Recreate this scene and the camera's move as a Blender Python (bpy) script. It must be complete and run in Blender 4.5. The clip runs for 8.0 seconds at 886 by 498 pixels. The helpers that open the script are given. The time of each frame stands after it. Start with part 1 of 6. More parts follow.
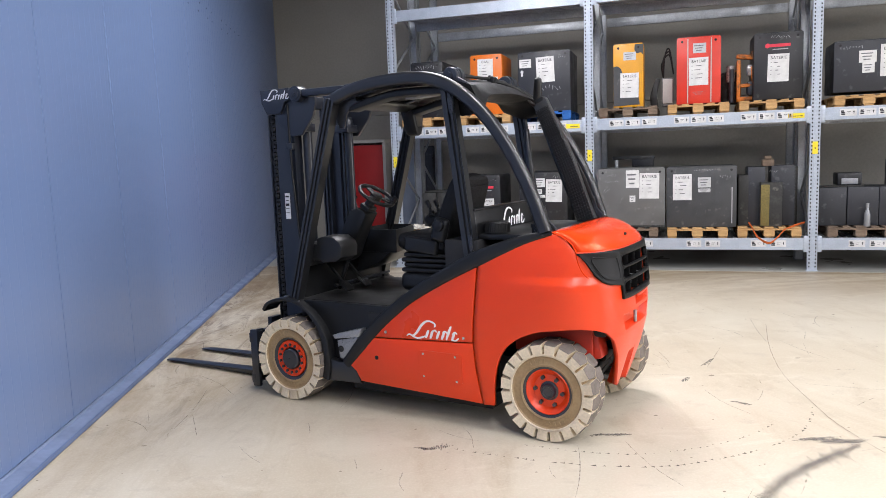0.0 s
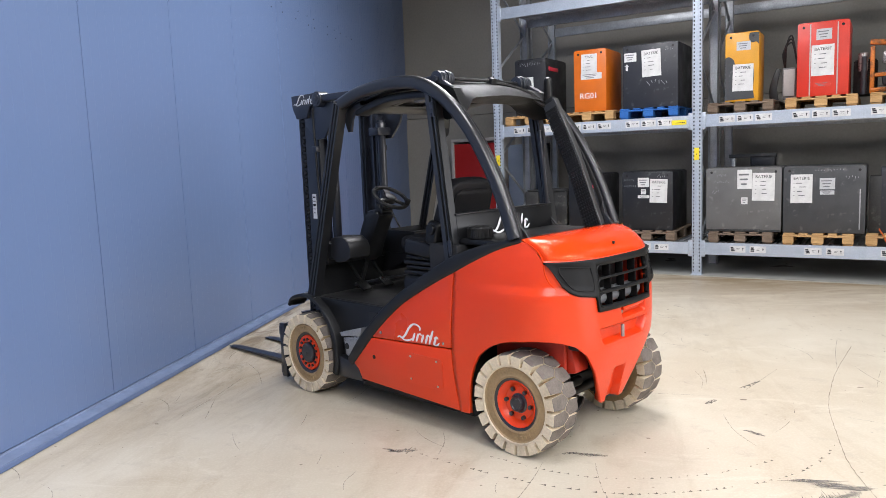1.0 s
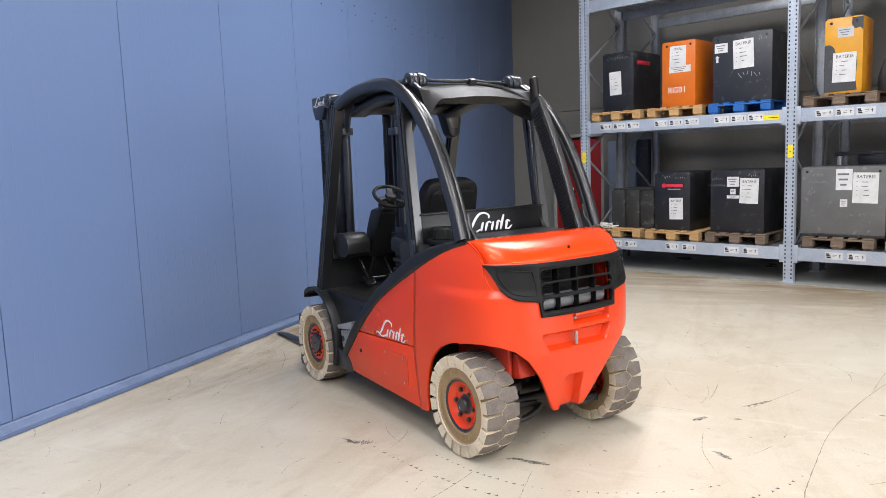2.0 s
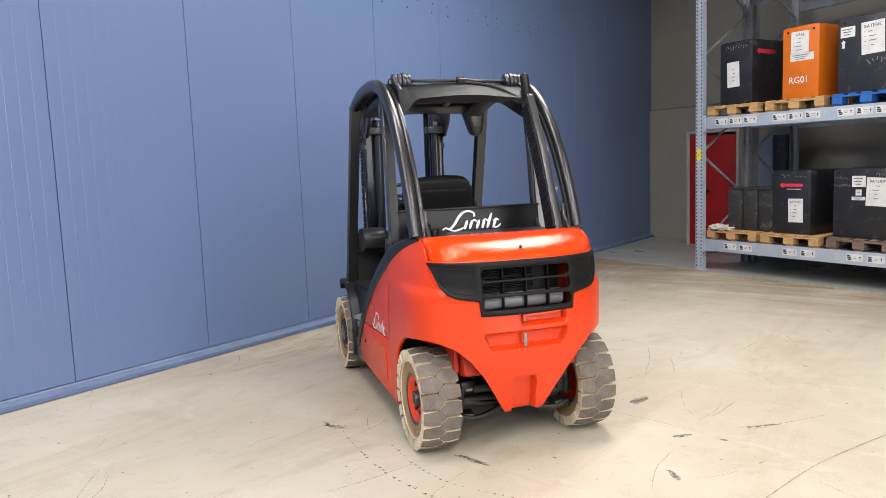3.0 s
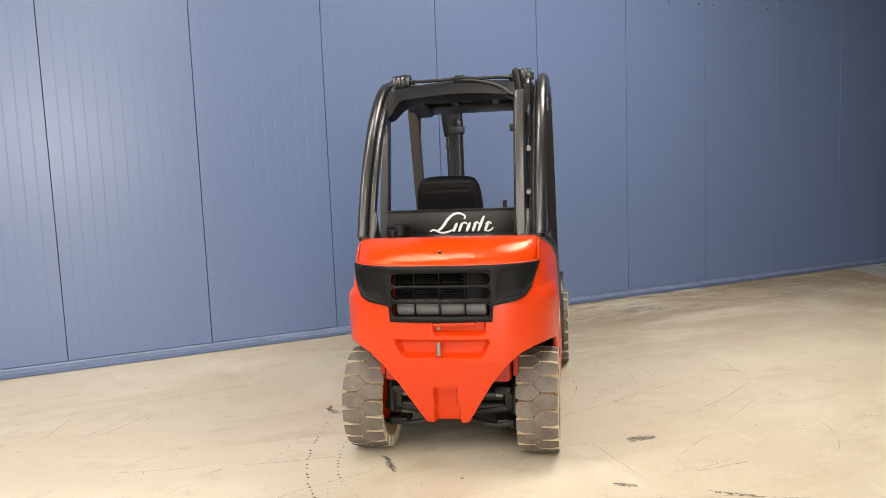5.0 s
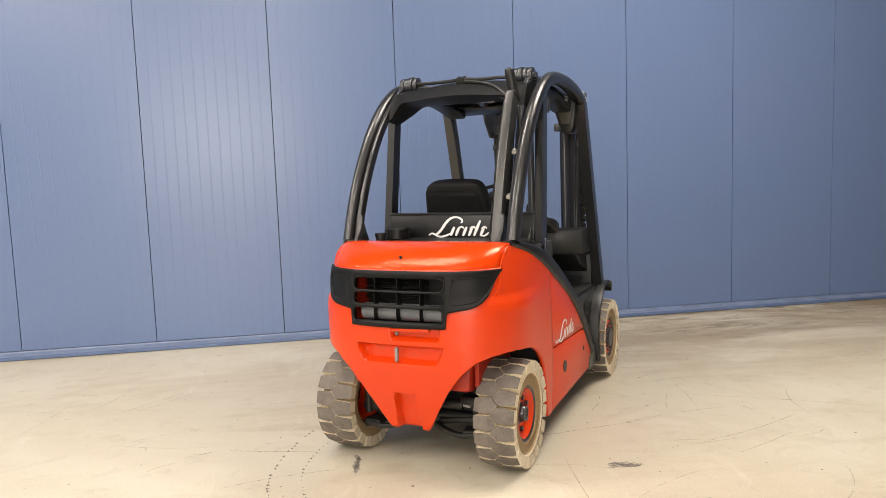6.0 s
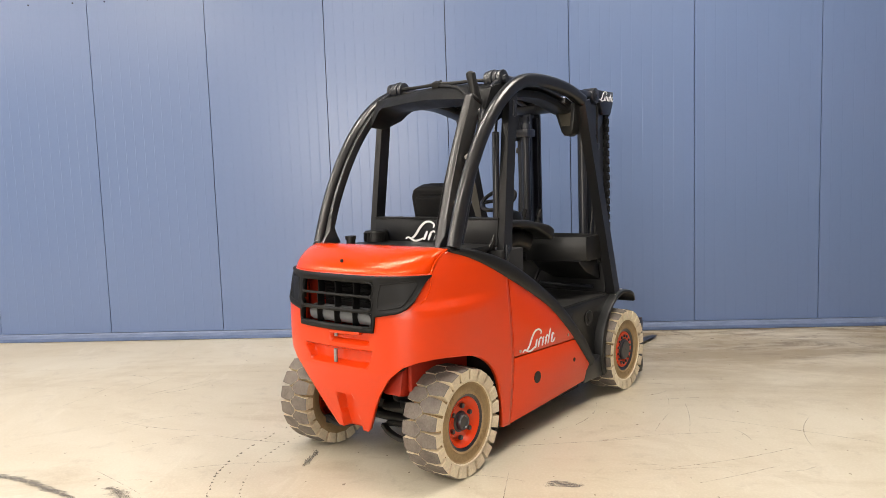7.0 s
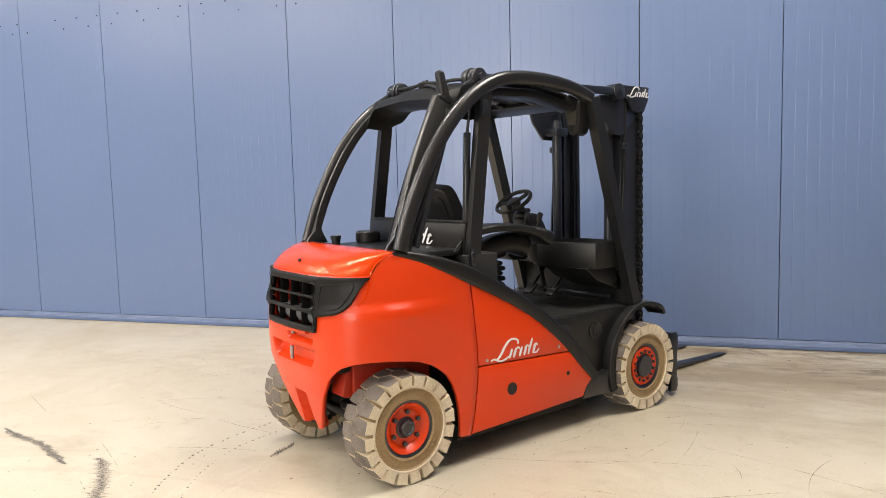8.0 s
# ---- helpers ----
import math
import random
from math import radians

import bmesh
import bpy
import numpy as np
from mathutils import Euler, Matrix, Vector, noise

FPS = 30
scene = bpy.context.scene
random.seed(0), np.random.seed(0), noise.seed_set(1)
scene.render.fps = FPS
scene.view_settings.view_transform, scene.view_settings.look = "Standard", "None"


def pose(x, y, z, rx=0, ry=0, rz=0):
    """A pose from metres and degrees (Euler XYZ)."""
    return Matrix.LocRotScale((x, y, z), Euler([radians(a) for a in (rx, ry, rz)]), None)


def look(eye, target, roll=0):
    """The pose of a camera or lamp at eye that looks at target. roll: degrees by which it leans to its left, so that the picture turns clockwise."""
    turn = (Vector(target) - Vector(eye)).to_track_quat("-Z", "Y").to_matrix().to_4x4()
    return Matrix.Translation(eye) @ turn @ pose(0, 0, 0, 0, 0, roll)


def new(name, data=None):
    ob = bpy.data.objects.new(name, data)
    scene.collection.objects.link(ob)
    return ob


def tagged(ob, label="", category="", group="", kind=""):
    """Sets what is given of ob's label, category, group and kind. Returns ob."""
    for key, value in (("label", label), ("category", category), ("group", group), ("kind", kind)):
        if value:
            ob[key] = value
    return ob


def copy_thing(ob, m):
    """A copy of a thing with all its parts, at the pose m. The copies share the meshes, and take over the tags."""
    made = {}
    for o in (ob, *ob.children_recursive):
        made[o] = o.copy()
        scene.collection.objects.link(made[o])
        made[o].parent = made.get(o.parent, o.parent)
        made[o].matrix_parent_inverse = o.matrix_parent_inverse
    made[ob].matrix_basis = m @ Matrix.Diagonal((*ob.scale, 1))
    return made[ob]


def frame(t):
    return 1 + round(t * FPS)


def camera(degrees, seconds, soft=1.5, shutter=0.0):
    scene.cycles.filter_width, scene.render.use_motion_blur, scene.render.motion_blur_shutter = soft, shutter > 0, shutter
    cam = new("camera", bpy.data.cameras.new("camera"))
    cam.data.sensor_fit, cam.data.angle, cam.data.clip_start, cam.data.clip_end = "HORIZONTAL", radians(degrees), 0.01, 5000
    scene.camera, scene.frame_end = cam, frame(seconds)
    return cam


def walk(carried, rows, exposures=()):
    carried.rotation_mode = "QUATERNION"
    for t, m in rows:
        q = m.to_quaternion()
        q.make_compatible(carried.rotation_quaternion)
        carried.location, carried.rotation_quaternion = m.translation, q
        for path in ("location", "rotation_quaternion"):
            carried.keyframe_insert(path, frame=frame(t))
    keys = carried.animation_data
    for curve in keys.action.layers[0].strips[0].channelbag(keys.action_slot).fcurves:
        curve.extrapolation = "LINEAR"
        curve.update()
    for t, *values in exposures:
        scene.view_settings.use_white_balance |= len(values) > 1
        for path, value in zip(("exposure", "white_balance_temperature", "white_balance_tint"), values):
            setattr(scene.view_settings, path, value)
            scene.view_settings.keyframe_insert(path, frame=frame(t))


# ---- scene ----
cam = camera(62.0, 8.0, soft=0.5)
PATH = [
    (0, (0.132, 0.008, 1.698), (0.275, 1.987, 1.449), -2.1),
    (0.5, (0.684, -0.007, 1.71), (0.596, 1.976, 1.463), -2.2),
    (1, (1.335, 0.086, 1.709), (0.997, 2.042, 1.464), -2.2),
    (1.5, (1.9, 0.186, 1.713), (1.362, 2.097, 1.467), -2.1),
    (3, (3.715, 0.951, 1.665), (2.511, 2.532, 1.432), -2.2),
    (3.5, (4.22, 1.343, 1.652), (2.825, 2.757, 1.424), -2.1),
    (4, (4.627, 1.798, 1.647), (3.077, 3.041, 1.425), -2.1),
    (4.5, (4.933, 2.324, 1.638), (3.243, 3.371, 1.418), -2.2),
    (6, (5.46, 4.022, 1.63), (3.5, 4.358, 1.421), -2.0),
    (6.5, (5.526, 4.648, 1.624), (3.54, 4.774, 1.424), -1.8),
    (7, (5.534, 5.254, 1.624), (3.547, 5.131, 1.427), -1.9),
    (7.5, (5.423, 5.876, 1.627), (3.469, 5.5, 1.432), -1.7),
    (8, (5.224, 6.469, 1.616), (3.329, 5.857, 1.425), -1.5),
]
walk(cam, [(t, look(eye, target, roll)) for t, eye, target, roll in PATH],
     exposures=[(0.0, 0.22, 6120, 15), (1.5, 0.18, 6100, 13), (3.0, 0.15, 6400, 13), (3.5, 0.11, 6700, 12), (4.5, 0.04, 7150, 12), (6.5, 0.06, 7150, 12), (8.0, 0.13, 7000, 12)])

# ---- world, sun and large lights ----
HALL_X, HALL_Y0, HALL_H = 13.0, -9.0, 6.0
world = bpy.data.worlds.new("sky")
scene.world = world
world.use_nodes = True
wn = world.node_tree
sky = wn.nodes.new("ShaderNodeTexSky")
sky.sky_type, sky.sun_disc = "NISHITA", False
sky.sun_elevation, sky.sun_rotation = radians(35), radians(90)
wn.nodes["Background"].inputs["Strength"].default_value = 0.1
wn.links.new(sky.outputs["Color"], wn.nodes["Background"].inputs["Color"])


def area(name, m, sx, sy, watts, colour):
    data = bpy.data.lights.new(name, "AREA")
    data.shape, data.size, data.size_y, data.energy, data.color = "RECTANGLE", sx, sy, watts, colour
    ob = new(name, data)
    ob.matrix_world = m
    return ob


# daylight through the open gate in the east wall
area("gate_daylight", look((HALL_X - 0.05, 1.6, 2.9), (0, 3.4, 1.9)), 3.6, 2.8, 390, (1.0, 0.99, 0.97))
LAMPS = [(x, y) for x in (1.1, 5.7, 10.3) for y in (-5.4, -1.1, 3.2, 7.5)]
for lx, ly in LAMPS:
    watts = (112 if lx < 3 else 200 if lx < 8 else 120) * ((2.55 if lx < 3 else 0.10 if lx < 8 else 0.05) if ly > 6 else 1.0) * ((1.75 if lx < 3 else 1.35) if ly < 0 else 1.22 if lx < 3 and ly < 6 else 0.80 if 3 < lx < 8 else 1.0)
    area("strip_lamp", pose(lx, ly, HALL_H - 0.42, 0, 0, 0), 1.5 if lx < 3 and ly > 6 else 0.30, 2.6, watts, (1.0, 0.975, 0.94))


# ---- materials ----
def material(name, colour, rough=0.5, metal=0.0, var=0.12, scale=3.0, fine=60.0, bump=0.0, coat=0.0, second=None, cover=0.5, sharp=0.1, spec=0.5, rvar=0.1, stretch=None, relief=0.002, tint=None, scrape=None):
    """Base colour broken by a coarse and a fine noise, a second colour in patches, rough relief."""
    m = bpy.data.materials.new(name)
    m.use_nodes = True
    nt = m.node_tree
    n, l = nt.nodes, nt.links
    b = n["Principled BSDF"]
    tc = n.new("ShaderNodeTexCoord")
    src = tc.outputs["Object"]
    if stretch:
        mp = n.new("ShaderNodeMapping")
        mp.inputs["Scale"].default_value = stretch
        l.new(src, mp.inputs["Vector"])
        src = mp.outputs["Vector"]

    def noise_at(sc, detail):
        t = n.new("ShaderNodeTexNoise")
        t.inputs["Scale"].default_value, t.inputs["Detail"].default_value = sc, detail
        l.new(src, t.inputs["Vector"])
        return t.outputs["Fac"]

    def ramp(fac, lo, hi, a, c):
        r = n.new("ShaderNodeMapRange")
        r.inputs["From Min"].default_value, r.inputs["From Max"].default_value = lo, hi
        r.inputs["To Min"].default_value, r.inputs["To Max"].default_value = a, c
        l.new(fac, r.inputs["Value"])
        return r.outputs["Result"]

    big, small = noise_at(scale, 5), noise_at(fine, 3)
    mixed = n.new("ShaderNodeMix")
    mixed.data_type = "RGBA"
    mixed.inputs["A"].default_value = (*colour, 1)
    mixed.inputs["B"].default_value = (*(second or [c * 0.7 for c in colour]), 1)
    l.new(ramp(big, cover - sharp, cover + sharp, 0, 1) if second else ramp(big, 0.35, 0.7, 0, 0.6), mixed.inputs["Factor"])
    hsv = n.new("ShaderNodeHueSaturation")
    l.new(mixed.outputs["Result"], hsv.inputs["Color"])
    l.new(ramp(small, 0.3, 0.7, 1 - var, 1 + var), hsv.inputs["Value"])
    base = hsv.outputs["Color"]
    if scrape:
        rub = n.new("ShaderNodeMix")
        rub.data_type = "RGBA"
        l.new(ramp(noise_at(11, 9), 0.60, 0.70, 0, 0.75), rub.inputs["Factor"])
        l.new(base, rub.inputs["A"])
        rub.inputs["B"].default_value = (*scrape, 1)
        base = rub.outputs["Result"]
    l.new(base, b.inputs["Base Color"])
    l.new(ramp(big, 0.3, 0.7, max(rough - rvar, 0.03), min(rough + rvar, 1)), b.inputs["Roughness"])
    b.inputs["Metallic"].default_value = metal
    b.inputs["Specular IOR Level"].default_value = spec
    b.inputs["Coat Weight"].default_value = coat
    if tint:
        b.inputs["Specular Tint"].default_value = (*tint, 1)
    b.inputs["Coat Roughness"].default_value = 0.12
    if bump:
        bp = n.new("ShaderNodeBump")
        bp.inputs["Strength"].default_value, bp.inputs["Distance"].default_value = bump, relief
        l.new(small, bp.inputs["Height"])
        l.new(bp.outputs["Normal"], b.inputs["Normal"])
    return m


RED = material("red_paint", (0.70, 0.046, 0.0035), 0.30, var=0.03, scale=1.5, fine=230, bump=0.22, second=(0.67, 0.043, 0.0035), cover=0.5, sharp=0.4, spec=0.5, rvar=0.03)
# Yellow specular tint puts the look of overexposed glints into the hood's red.
RED_HOOD = material("red_hood_paint", (0.72, 0.048, 0.0035), 0.13, var=0.03, scale=1.5, fine=105, bump=0.85, second=(0.69, 0.045, 0.0035), cover=0.5, sharp=0.4, spec=0.5, rvar=0.01, tint=(1.0, 0.78, 0.45))
# Darker copy of the red; on inner faces the recess shade is put into it.
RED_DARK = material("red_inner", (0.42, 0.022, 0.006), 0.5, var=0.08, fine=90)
BLACK = material("black_plastic", (0.0092, 0.0096, 0.0105), 0.40, var=0.10, scale=4, fine=120, bump=0.03, spec=0.40, rvar=0.03)
BLACK_STEEL = material("black_steel", (0.0135, 0.0160, 0.0235), 0.32, var=0.10, scale=4, fine=40, spec=0.78, rvar=0.01)
GUARD = material("guard_paint", (0.0120, 0.0126, 0.0142), 0.30, var=0.04, scale=3, fine=40, spec=0.76, rvar=0.004, second=(0.0105, 0.0110, 0.0124), sharp=0.4)
SHEET_STEEL = material("satin_sheet_steel", (0.030, 0.030, 0.030), 0.33, 0.0, var=0.06, scale=5, fine=40, spec=0.75, rvar=0.01)
GRILLE = material("grille_plastic", (0.0065, 0.0068, 0.0075), 0.50, var=0.1, fine=600, bump=0.15, spec=0.22)
RUBBER = material("black_rubber", (0.006, 0.006, 0.006), 0.5, var=0.2, fine=120, bump=0.2)
MAT = material("floor_mat_rubber", (0.016, 0.0155, 0.015), 0.5, var=0.25, scale=6, fine=90, bump=0.3, spec=0.5)
SEAT_CLOTH = material("seat_cloth", (0.0062, 0.0062, 0.0070), 0.62, var=0.2, fine=700, bump=0.4, spec=0.3)
DARK = material("dark_interior", (0.008, 0.008, 0.009), 0.7, var=0.2, fine=40)
CREAM = material("cream_rubber", (0.66, 0.57, 0.425), 0.72, var=0.10, scale=6, fine=80, bump=0.2, second=(0.47, 0.385, 0.275), cover=0.62, sharp=0.12)
CREAM_DIRTY_SHADED = material("dirty_shaded_cream_rubber", (0.32, 0.222, 0.115), 0.72, var=0.10, scale=9, fine=70, bump=0.25, second=(0.25, 0.168, 0.085), cover=0.58, sharp=0.15)
TREAD = material("worn_tread", (0.165, 0.140, 0.120), 0.85, var=0.16, scale=12, fine=110, bump=0.4, second=(0.115, 0.098, 0.085), cover=0.55, sharp=0.15)
CHROME = material("bright_steel", (0.62, 0.62, 0.62), 0.28, 1.0, var=0.08, fine=200)
GALV = material("galvanised_steel", (0.46, 0.51, 0.58), 0.42, 0.30, var=0.10, scale=7, fine=60, bump=0.05, second=(0.38, 0.43, 0.50), cover=0.5, sharp=0.25)
GALV_DECK = material("galvanised_deck", (0.42, 0.44, 0.46), 0.45, 0.6, var=0.12, scale=6, fine=50)
PLATE = material("type_plate", (0.50, 0.51, 0.52), 0.5, 0.2, var=0.10, fine=90)
ALU = material("silver_plate", (0.30, 0.31, 0.33), 0.45, 0.3, var=0.10, fine=90, bump=0.1)
SCREEN = material("display_glass", (0.060, 0.056, 0.045), 0.35, var=0.1, fine=20)
WHITE = material("white_vinyl", (0.80, 0.80, 0.80), 0.45, var=0.02, fine=50)
PAPER = material("white_paper", (0.66, 0.66, 0.65), 0.8, var=0.04, scale=8, fine=60)
INK = material("grey_ink", (0.16, 0.16, 0.17), 0.8, var=0.2)
INK_DARK = material("black_ink", (0.03, 0.03, 0.035), 0.8, var=0.1)
CHALK = material("chalk", (0.32, 0.325, 0.335), 0.9, var=0.3, fine=200)
YELLOW_TAG = material("yellow_sticker", (0.85, 0.68, 0.02), 0.5, var=0.04)
TANK = material("grey_tank", (0.20, 0.21, 0.225), 0.4, var=0.06)
BATTERY_BLACK = material("battery_black", (0.010, 0.0105, 0.013), 0.45, var=0.2, scale=5, fine=120, bump=0.1, second=(0.016, 0.017, 0.020), cover=0.6, sharp=0.15, scrape=(0.055, 0.055, 0.055))
BATTERY_SLATE = material("battery_slate", (0.019, 0.021, 0.027), 0.48, var=0.15, scale=5, fine=120, bump=0.1, second=(0.027, 0.029, 0.036), cover=0.6, sharp=0.12, scrape=(0.075, 0.078, 0.082))
BATTERY_GREY = material("battery_grey", (0.125, 0.124, 0.122), 0.5, var=0.10, scale=3, fine=120, bump=0.1, second=(0.105, 0.104, 0.102), cover=0.5, scrape=(0.20, 0.20, 0.195))
BATTERY_DARKGREY = material("battery_dark_grey", (0.046, 0.048, 0.051), 0.5, var=0.12, scale=4, fine=120, bump=0.1, second=(0.034, 0.036, 0.039), cover=0.55, scrape=(0.12, 0.12, 0.115))
BATTERY_OLD = material("battery_old", (0.020, 0.020, 0.019), 0.65, var=0.3, scale=7, fine=60, bump=0.3, second=(0.055, 0.055, 0.050), cover=0.62, sharp=0.1, scrape=(0.13, 0.12, 0.10))
ORANGE = material("orange_paint", (0.62, 0.145, 0.006), 0.4, var=0.05, scale=3, fine=90, bump=0.05)
YELLOW = material("yellow_paint", (0.64, 0.30, 0.007), 0.4, var=0.06, scale=4, fine=90, bump=0.05)
ORANGE_WORN = material("worn_orange_paint", (0.55, 0.15, 0.008), 0.5, var=0.2, scale=9, fine=60, bump=0.1, second=(0.12, 0.05, 0.015), cover=0.60, sharp=0.08)
FOIL = material("plastic_wrap", (0.32, 0.31, 0.30), 0.3, 0.3, var=0.3, scale=20, fine=60, bump=0.8)
PIN_GREY = material("dull_steel", (0.34, 0.33, 0.33), 0.5, 0.5, var=0.1)
BOX_RED = material("box_red_paint", (0.60, 0.036, 0.016), 0.4, var=0.05, scale=4, fine=90, bump=0.05)
DOOR_RED = material("door_red_paint", (0.38, 0.010, 0.008), 0.45, var=0.05, scale=2, fine=60)
DOOR_FRAME = material("door_frame_grey", (0.45, 0.43, 0.40), 0.5, var=0.05)
CABINET = material("cabinet_blue_grey", (0.25, 0.29, 0.36), 0.5, var=0.05)
WOOD = material("pallet_wood", (0.50, 0.31, 0.13), 0.8, var=0.18, scale=5, fine=60, bump=0.3, second=(0.36, 0.21, 0.085), cover=0.55, sharp=0.15, stretch=(1, 6, 6))
WOOD_OLD = material("pallet_wood_old", (0.20, 0.145, 0.10), 0.85, var=0.2, scale=5, fine=60, bump=0.4, second=(0.12, 0.085, 0.06), cover=0.5, sharp=0.15, stretch=(1, 6, 6))
BLUE_WOOD = material("pallet_blue", (0.018, 0.12, 0.40), 0.7, var=0.15, scale=6, fine=60, bump=0.2)
STRAP_ORANGE = material("orange_strap", (0.75, 0.16, 0.03), 0.6, var=0.15, fine=200)
BOTTLE = material("grey_bottle", (0.30, 0.31, 0.32), 0.35, 0.4, var=0.06)
RAG = material("white_rag", (0.55, 0.52, 0.46), 0.9, var=0.15, fine=60)
WALL_BLUE = material("blue_panel_paint", (0.117, 0.173, 0.318), 0.30, var=0.012, scale=0.35, fine=25, spec=0.60, second=(0.118, 0.175, 0.322), cover=0.5, sharp=0.5, rvar=0.015)
PLINTH_BLUE = material("blue_base_trim", (0.105, 0.155, 0.290), 0.4, var=0.05, scale=3, fine=30)
# Trim's own blue, paler: light caught by the sloping ledge is in the colour.
LIT_LEDGE_BLUE = material("lit_ledge_blue", (0.165, 0.212, 0.330), 0.42, var=0.08, scale=4, fine=30)
SEAM = material("seam_shadow_gap", (0.010, 0.014, 0.030), 0.7, var=0.1)
CONCRETE = material("concrete_panel", (0.315, 0.300, 0.265), 0.75, var=0.05, scale=0.8, fine=30, bump=0.1, second=(0.280, 0.265, 0.232), cover=0.5, sharp=0.25)
HALL_WHITE = material("hall_wall_paint", (0.22, 0.22, 0.215), 0.7, var=0.04, scale=0.6, fine=20)
CEILING = material("ceiling_sheet", (0.20, 0.20, 0.20), 0.6, var=0.05, scale=0.6, fine=20)
GREY_FLOOR = material("grey_floor_coating", (0.36, 0.36, 0.33), 0.34, var=0.05, scale=1.2, fine=40, second=(0.31, 0.31, 0.285), cover=0.55, sharp=0.2)


def floor_material():
    m = bpy.data.materials.new("cast_floor")
    m.use_nodes = True
    nt = m.node_tree
    n, l = nt.nodes, nt.links
    b = n["Principled BSDF"]
    tc = n.new("ShaderNodeTexCoord")

    def noise_at(sc, detail, rough=0.55, dist=0.0, stretch=None, turn=0.6):
        t = n.new("ShaderNodeTexNoise")
        t.inputs["Scale"].default_value, t.inputs["Detail"].default_value = sc, detail
        t.inputs["Roughness"].default_value, t.inputs["Distortion"].default_value = rough, dist
        v = tc.outputs["Object"]
        if stretch:
            mp = n.new("ShaderNodeMapping")
            mp.inputs["Scale"].default_value = stretch
            mp.inputs["Rotation"].default_value = (0, 0, turn)
            l.new(v, mp.inputs["Vector"])
            v = mp.outputs["Vector"]
        l.new(v, t.inputs["Vector"])
        return t.outputs["Fac"]

    def ramp(fac, lo, hi, a=0.0, c=1.0):
        r = n.new("ShaderNodeMapRange")
        r.inputs["From Min"].default_value, r.inputs["From Max"].default_value = lo, hi
        r.inputs["To Min"].default_value, r.inputs["To Max"].default_value = a, c
        l.new(fac, r.inputs["Value"])
        return r.outputs["Result"]

    def blend(fac, a, colour):
        x = n.new("ShaderNodeMix")
        x.data_type = "RGBA"
        l.new(fac, x.inputs["Factor"])
        if isinstance(a, tuple):
            x.inputs["A"].default_value = (*a, 1)
        else:
            l.new(a, x.inputs["A"])
        x.inputs["B"].default_value = (*colour, 1)
        return x.outputs["Result"]

    cloud = noise_at(0.55, 6, 0.6, 0.6)
    c = blend(ramp(cloud, 0.38, 0.66), (0.555, 0.505, 0.400), (0.475, 0.415, 0.310))
    c = blend(ramp(noise_at(1.7, 6, 0.65, 1.2, (1, 0.45, 1)), 0.54, 0.72, 0, 0.7), c, (0.40, 0.335, 0.235))
    c = blend(ramp(noise_at(4.5, 8, 0.7, 0.4), 0.56, 0.70, 0, 0.55), c, (0.38, 0.33, 0.255))
    c = blend(ramp(noise_at(0.9, 7, 0.7, 0.8, (1, 0.45, 1), 1.1), 0.55, 0.70, 0, 0.42), c, (0.33, 0.265, 0.175))
    c = blend(ramp(noise_at(1.3, 8, 0.72, 0.9, (1, 0.20, 1), 0.35), 0.55, 0.68, 0, 0.45), c, (0.36, 0.285, 0.175))
    c = blend(ramp(noise_at(2.6, 9, 0.75, 1.6, (0.35, 1, 1), -0.9), 0.56, 0.66, 0, 0.40), c, (0.62, 0.575, 0.475))
    c = blend(ramp(noise_at(7.0, 8, 0.75, 2.0, (0.22, 1, 1), 0.8), 0.62, 0.70, 0, 0.35), c, (0.34, 0.28, 0.19))
    c = blend(ramp(noise_at(16, 4, 0.6), 0.715, 0.745, 0, 0.7), c, (0.16, 0.14, 0.115))
    c = blend(ramp(noise_at(70, 2), 0.45, 0.75, 0, 0.18), c, (0.74, 0.70, 0.62))
    def along(direction, lo, hi):
        d = n.new("ShaderNodeVectorMath")
        d.operation = "DOT_PRODUCT"
        d.inputs[1].default_value = direction
        l.new(tc.outputs["Object"], d.inputs[0])
        return ramp(d.outputs["Value"], lo, hi)

    def times(a, x):
        mt = n.new("ShaderNodeMath")
        mt.operation = "MULTIPLY"
        l.new(a, mt.inputs[0])
        l.new(x, mt.inputs[1])
        return mt.outputs[0]

    # swept-up dirt along the wall and in front of the racks
    reach = along((0, 1, 0), 4.0, 6.6)
    smear = ramp(noise_at(1.6, 9, 0.72, 0.7, (1, 0.30, 1), 0.1), 0.40, 0.56, 0, 0.85)
    c = blend(times(times(smear, along((-1, 0, 0), -0.8, 1.6)), reach), c, (0.225, 0.155, 0.075))
    smear = ramp(noise_at(3.4, 9, 0.75, 1.2, (1, 0.35, 1), 0.25), 0.52, 0.62, 0, 0.85)
    c = blend(times(times(smear, along((-1, 0, 0), 0.2, 1.6)), reach), c, (0.115, 0.075, 0.04))
    smear = ramp(noise_at(1.9, 9, 0.72, 0.7, (0.25, 1, 1), -0.33), 0.40, 0.56, 0, 0.85)
    c = blend(times(smear, along((0.3277, 0.9448, 0), 8.4, 10.6)), c, (0.23, 0.16, 0.08))
    l.new(c, b.inputs["Base Color"])
    l.new(ramp(cloud, 0.3, 0.7, 0.30, 0.46), b.inputs["Roughness"])
    b.inputs["Specular IOR Level"].default_value = 0.4
    bp = n.new("ShaderNodeBump")
    bp.inputs["Strength"].default_value, bp.inputs["Distance"].default_value = 0.12, 0.002
    l.new(noise_at(9, 6), bp.inputs["Height"])
    l.new(bp.outputs["Normal"], b.inputs["Normal"])
    return m


FLOOR = floor_material()


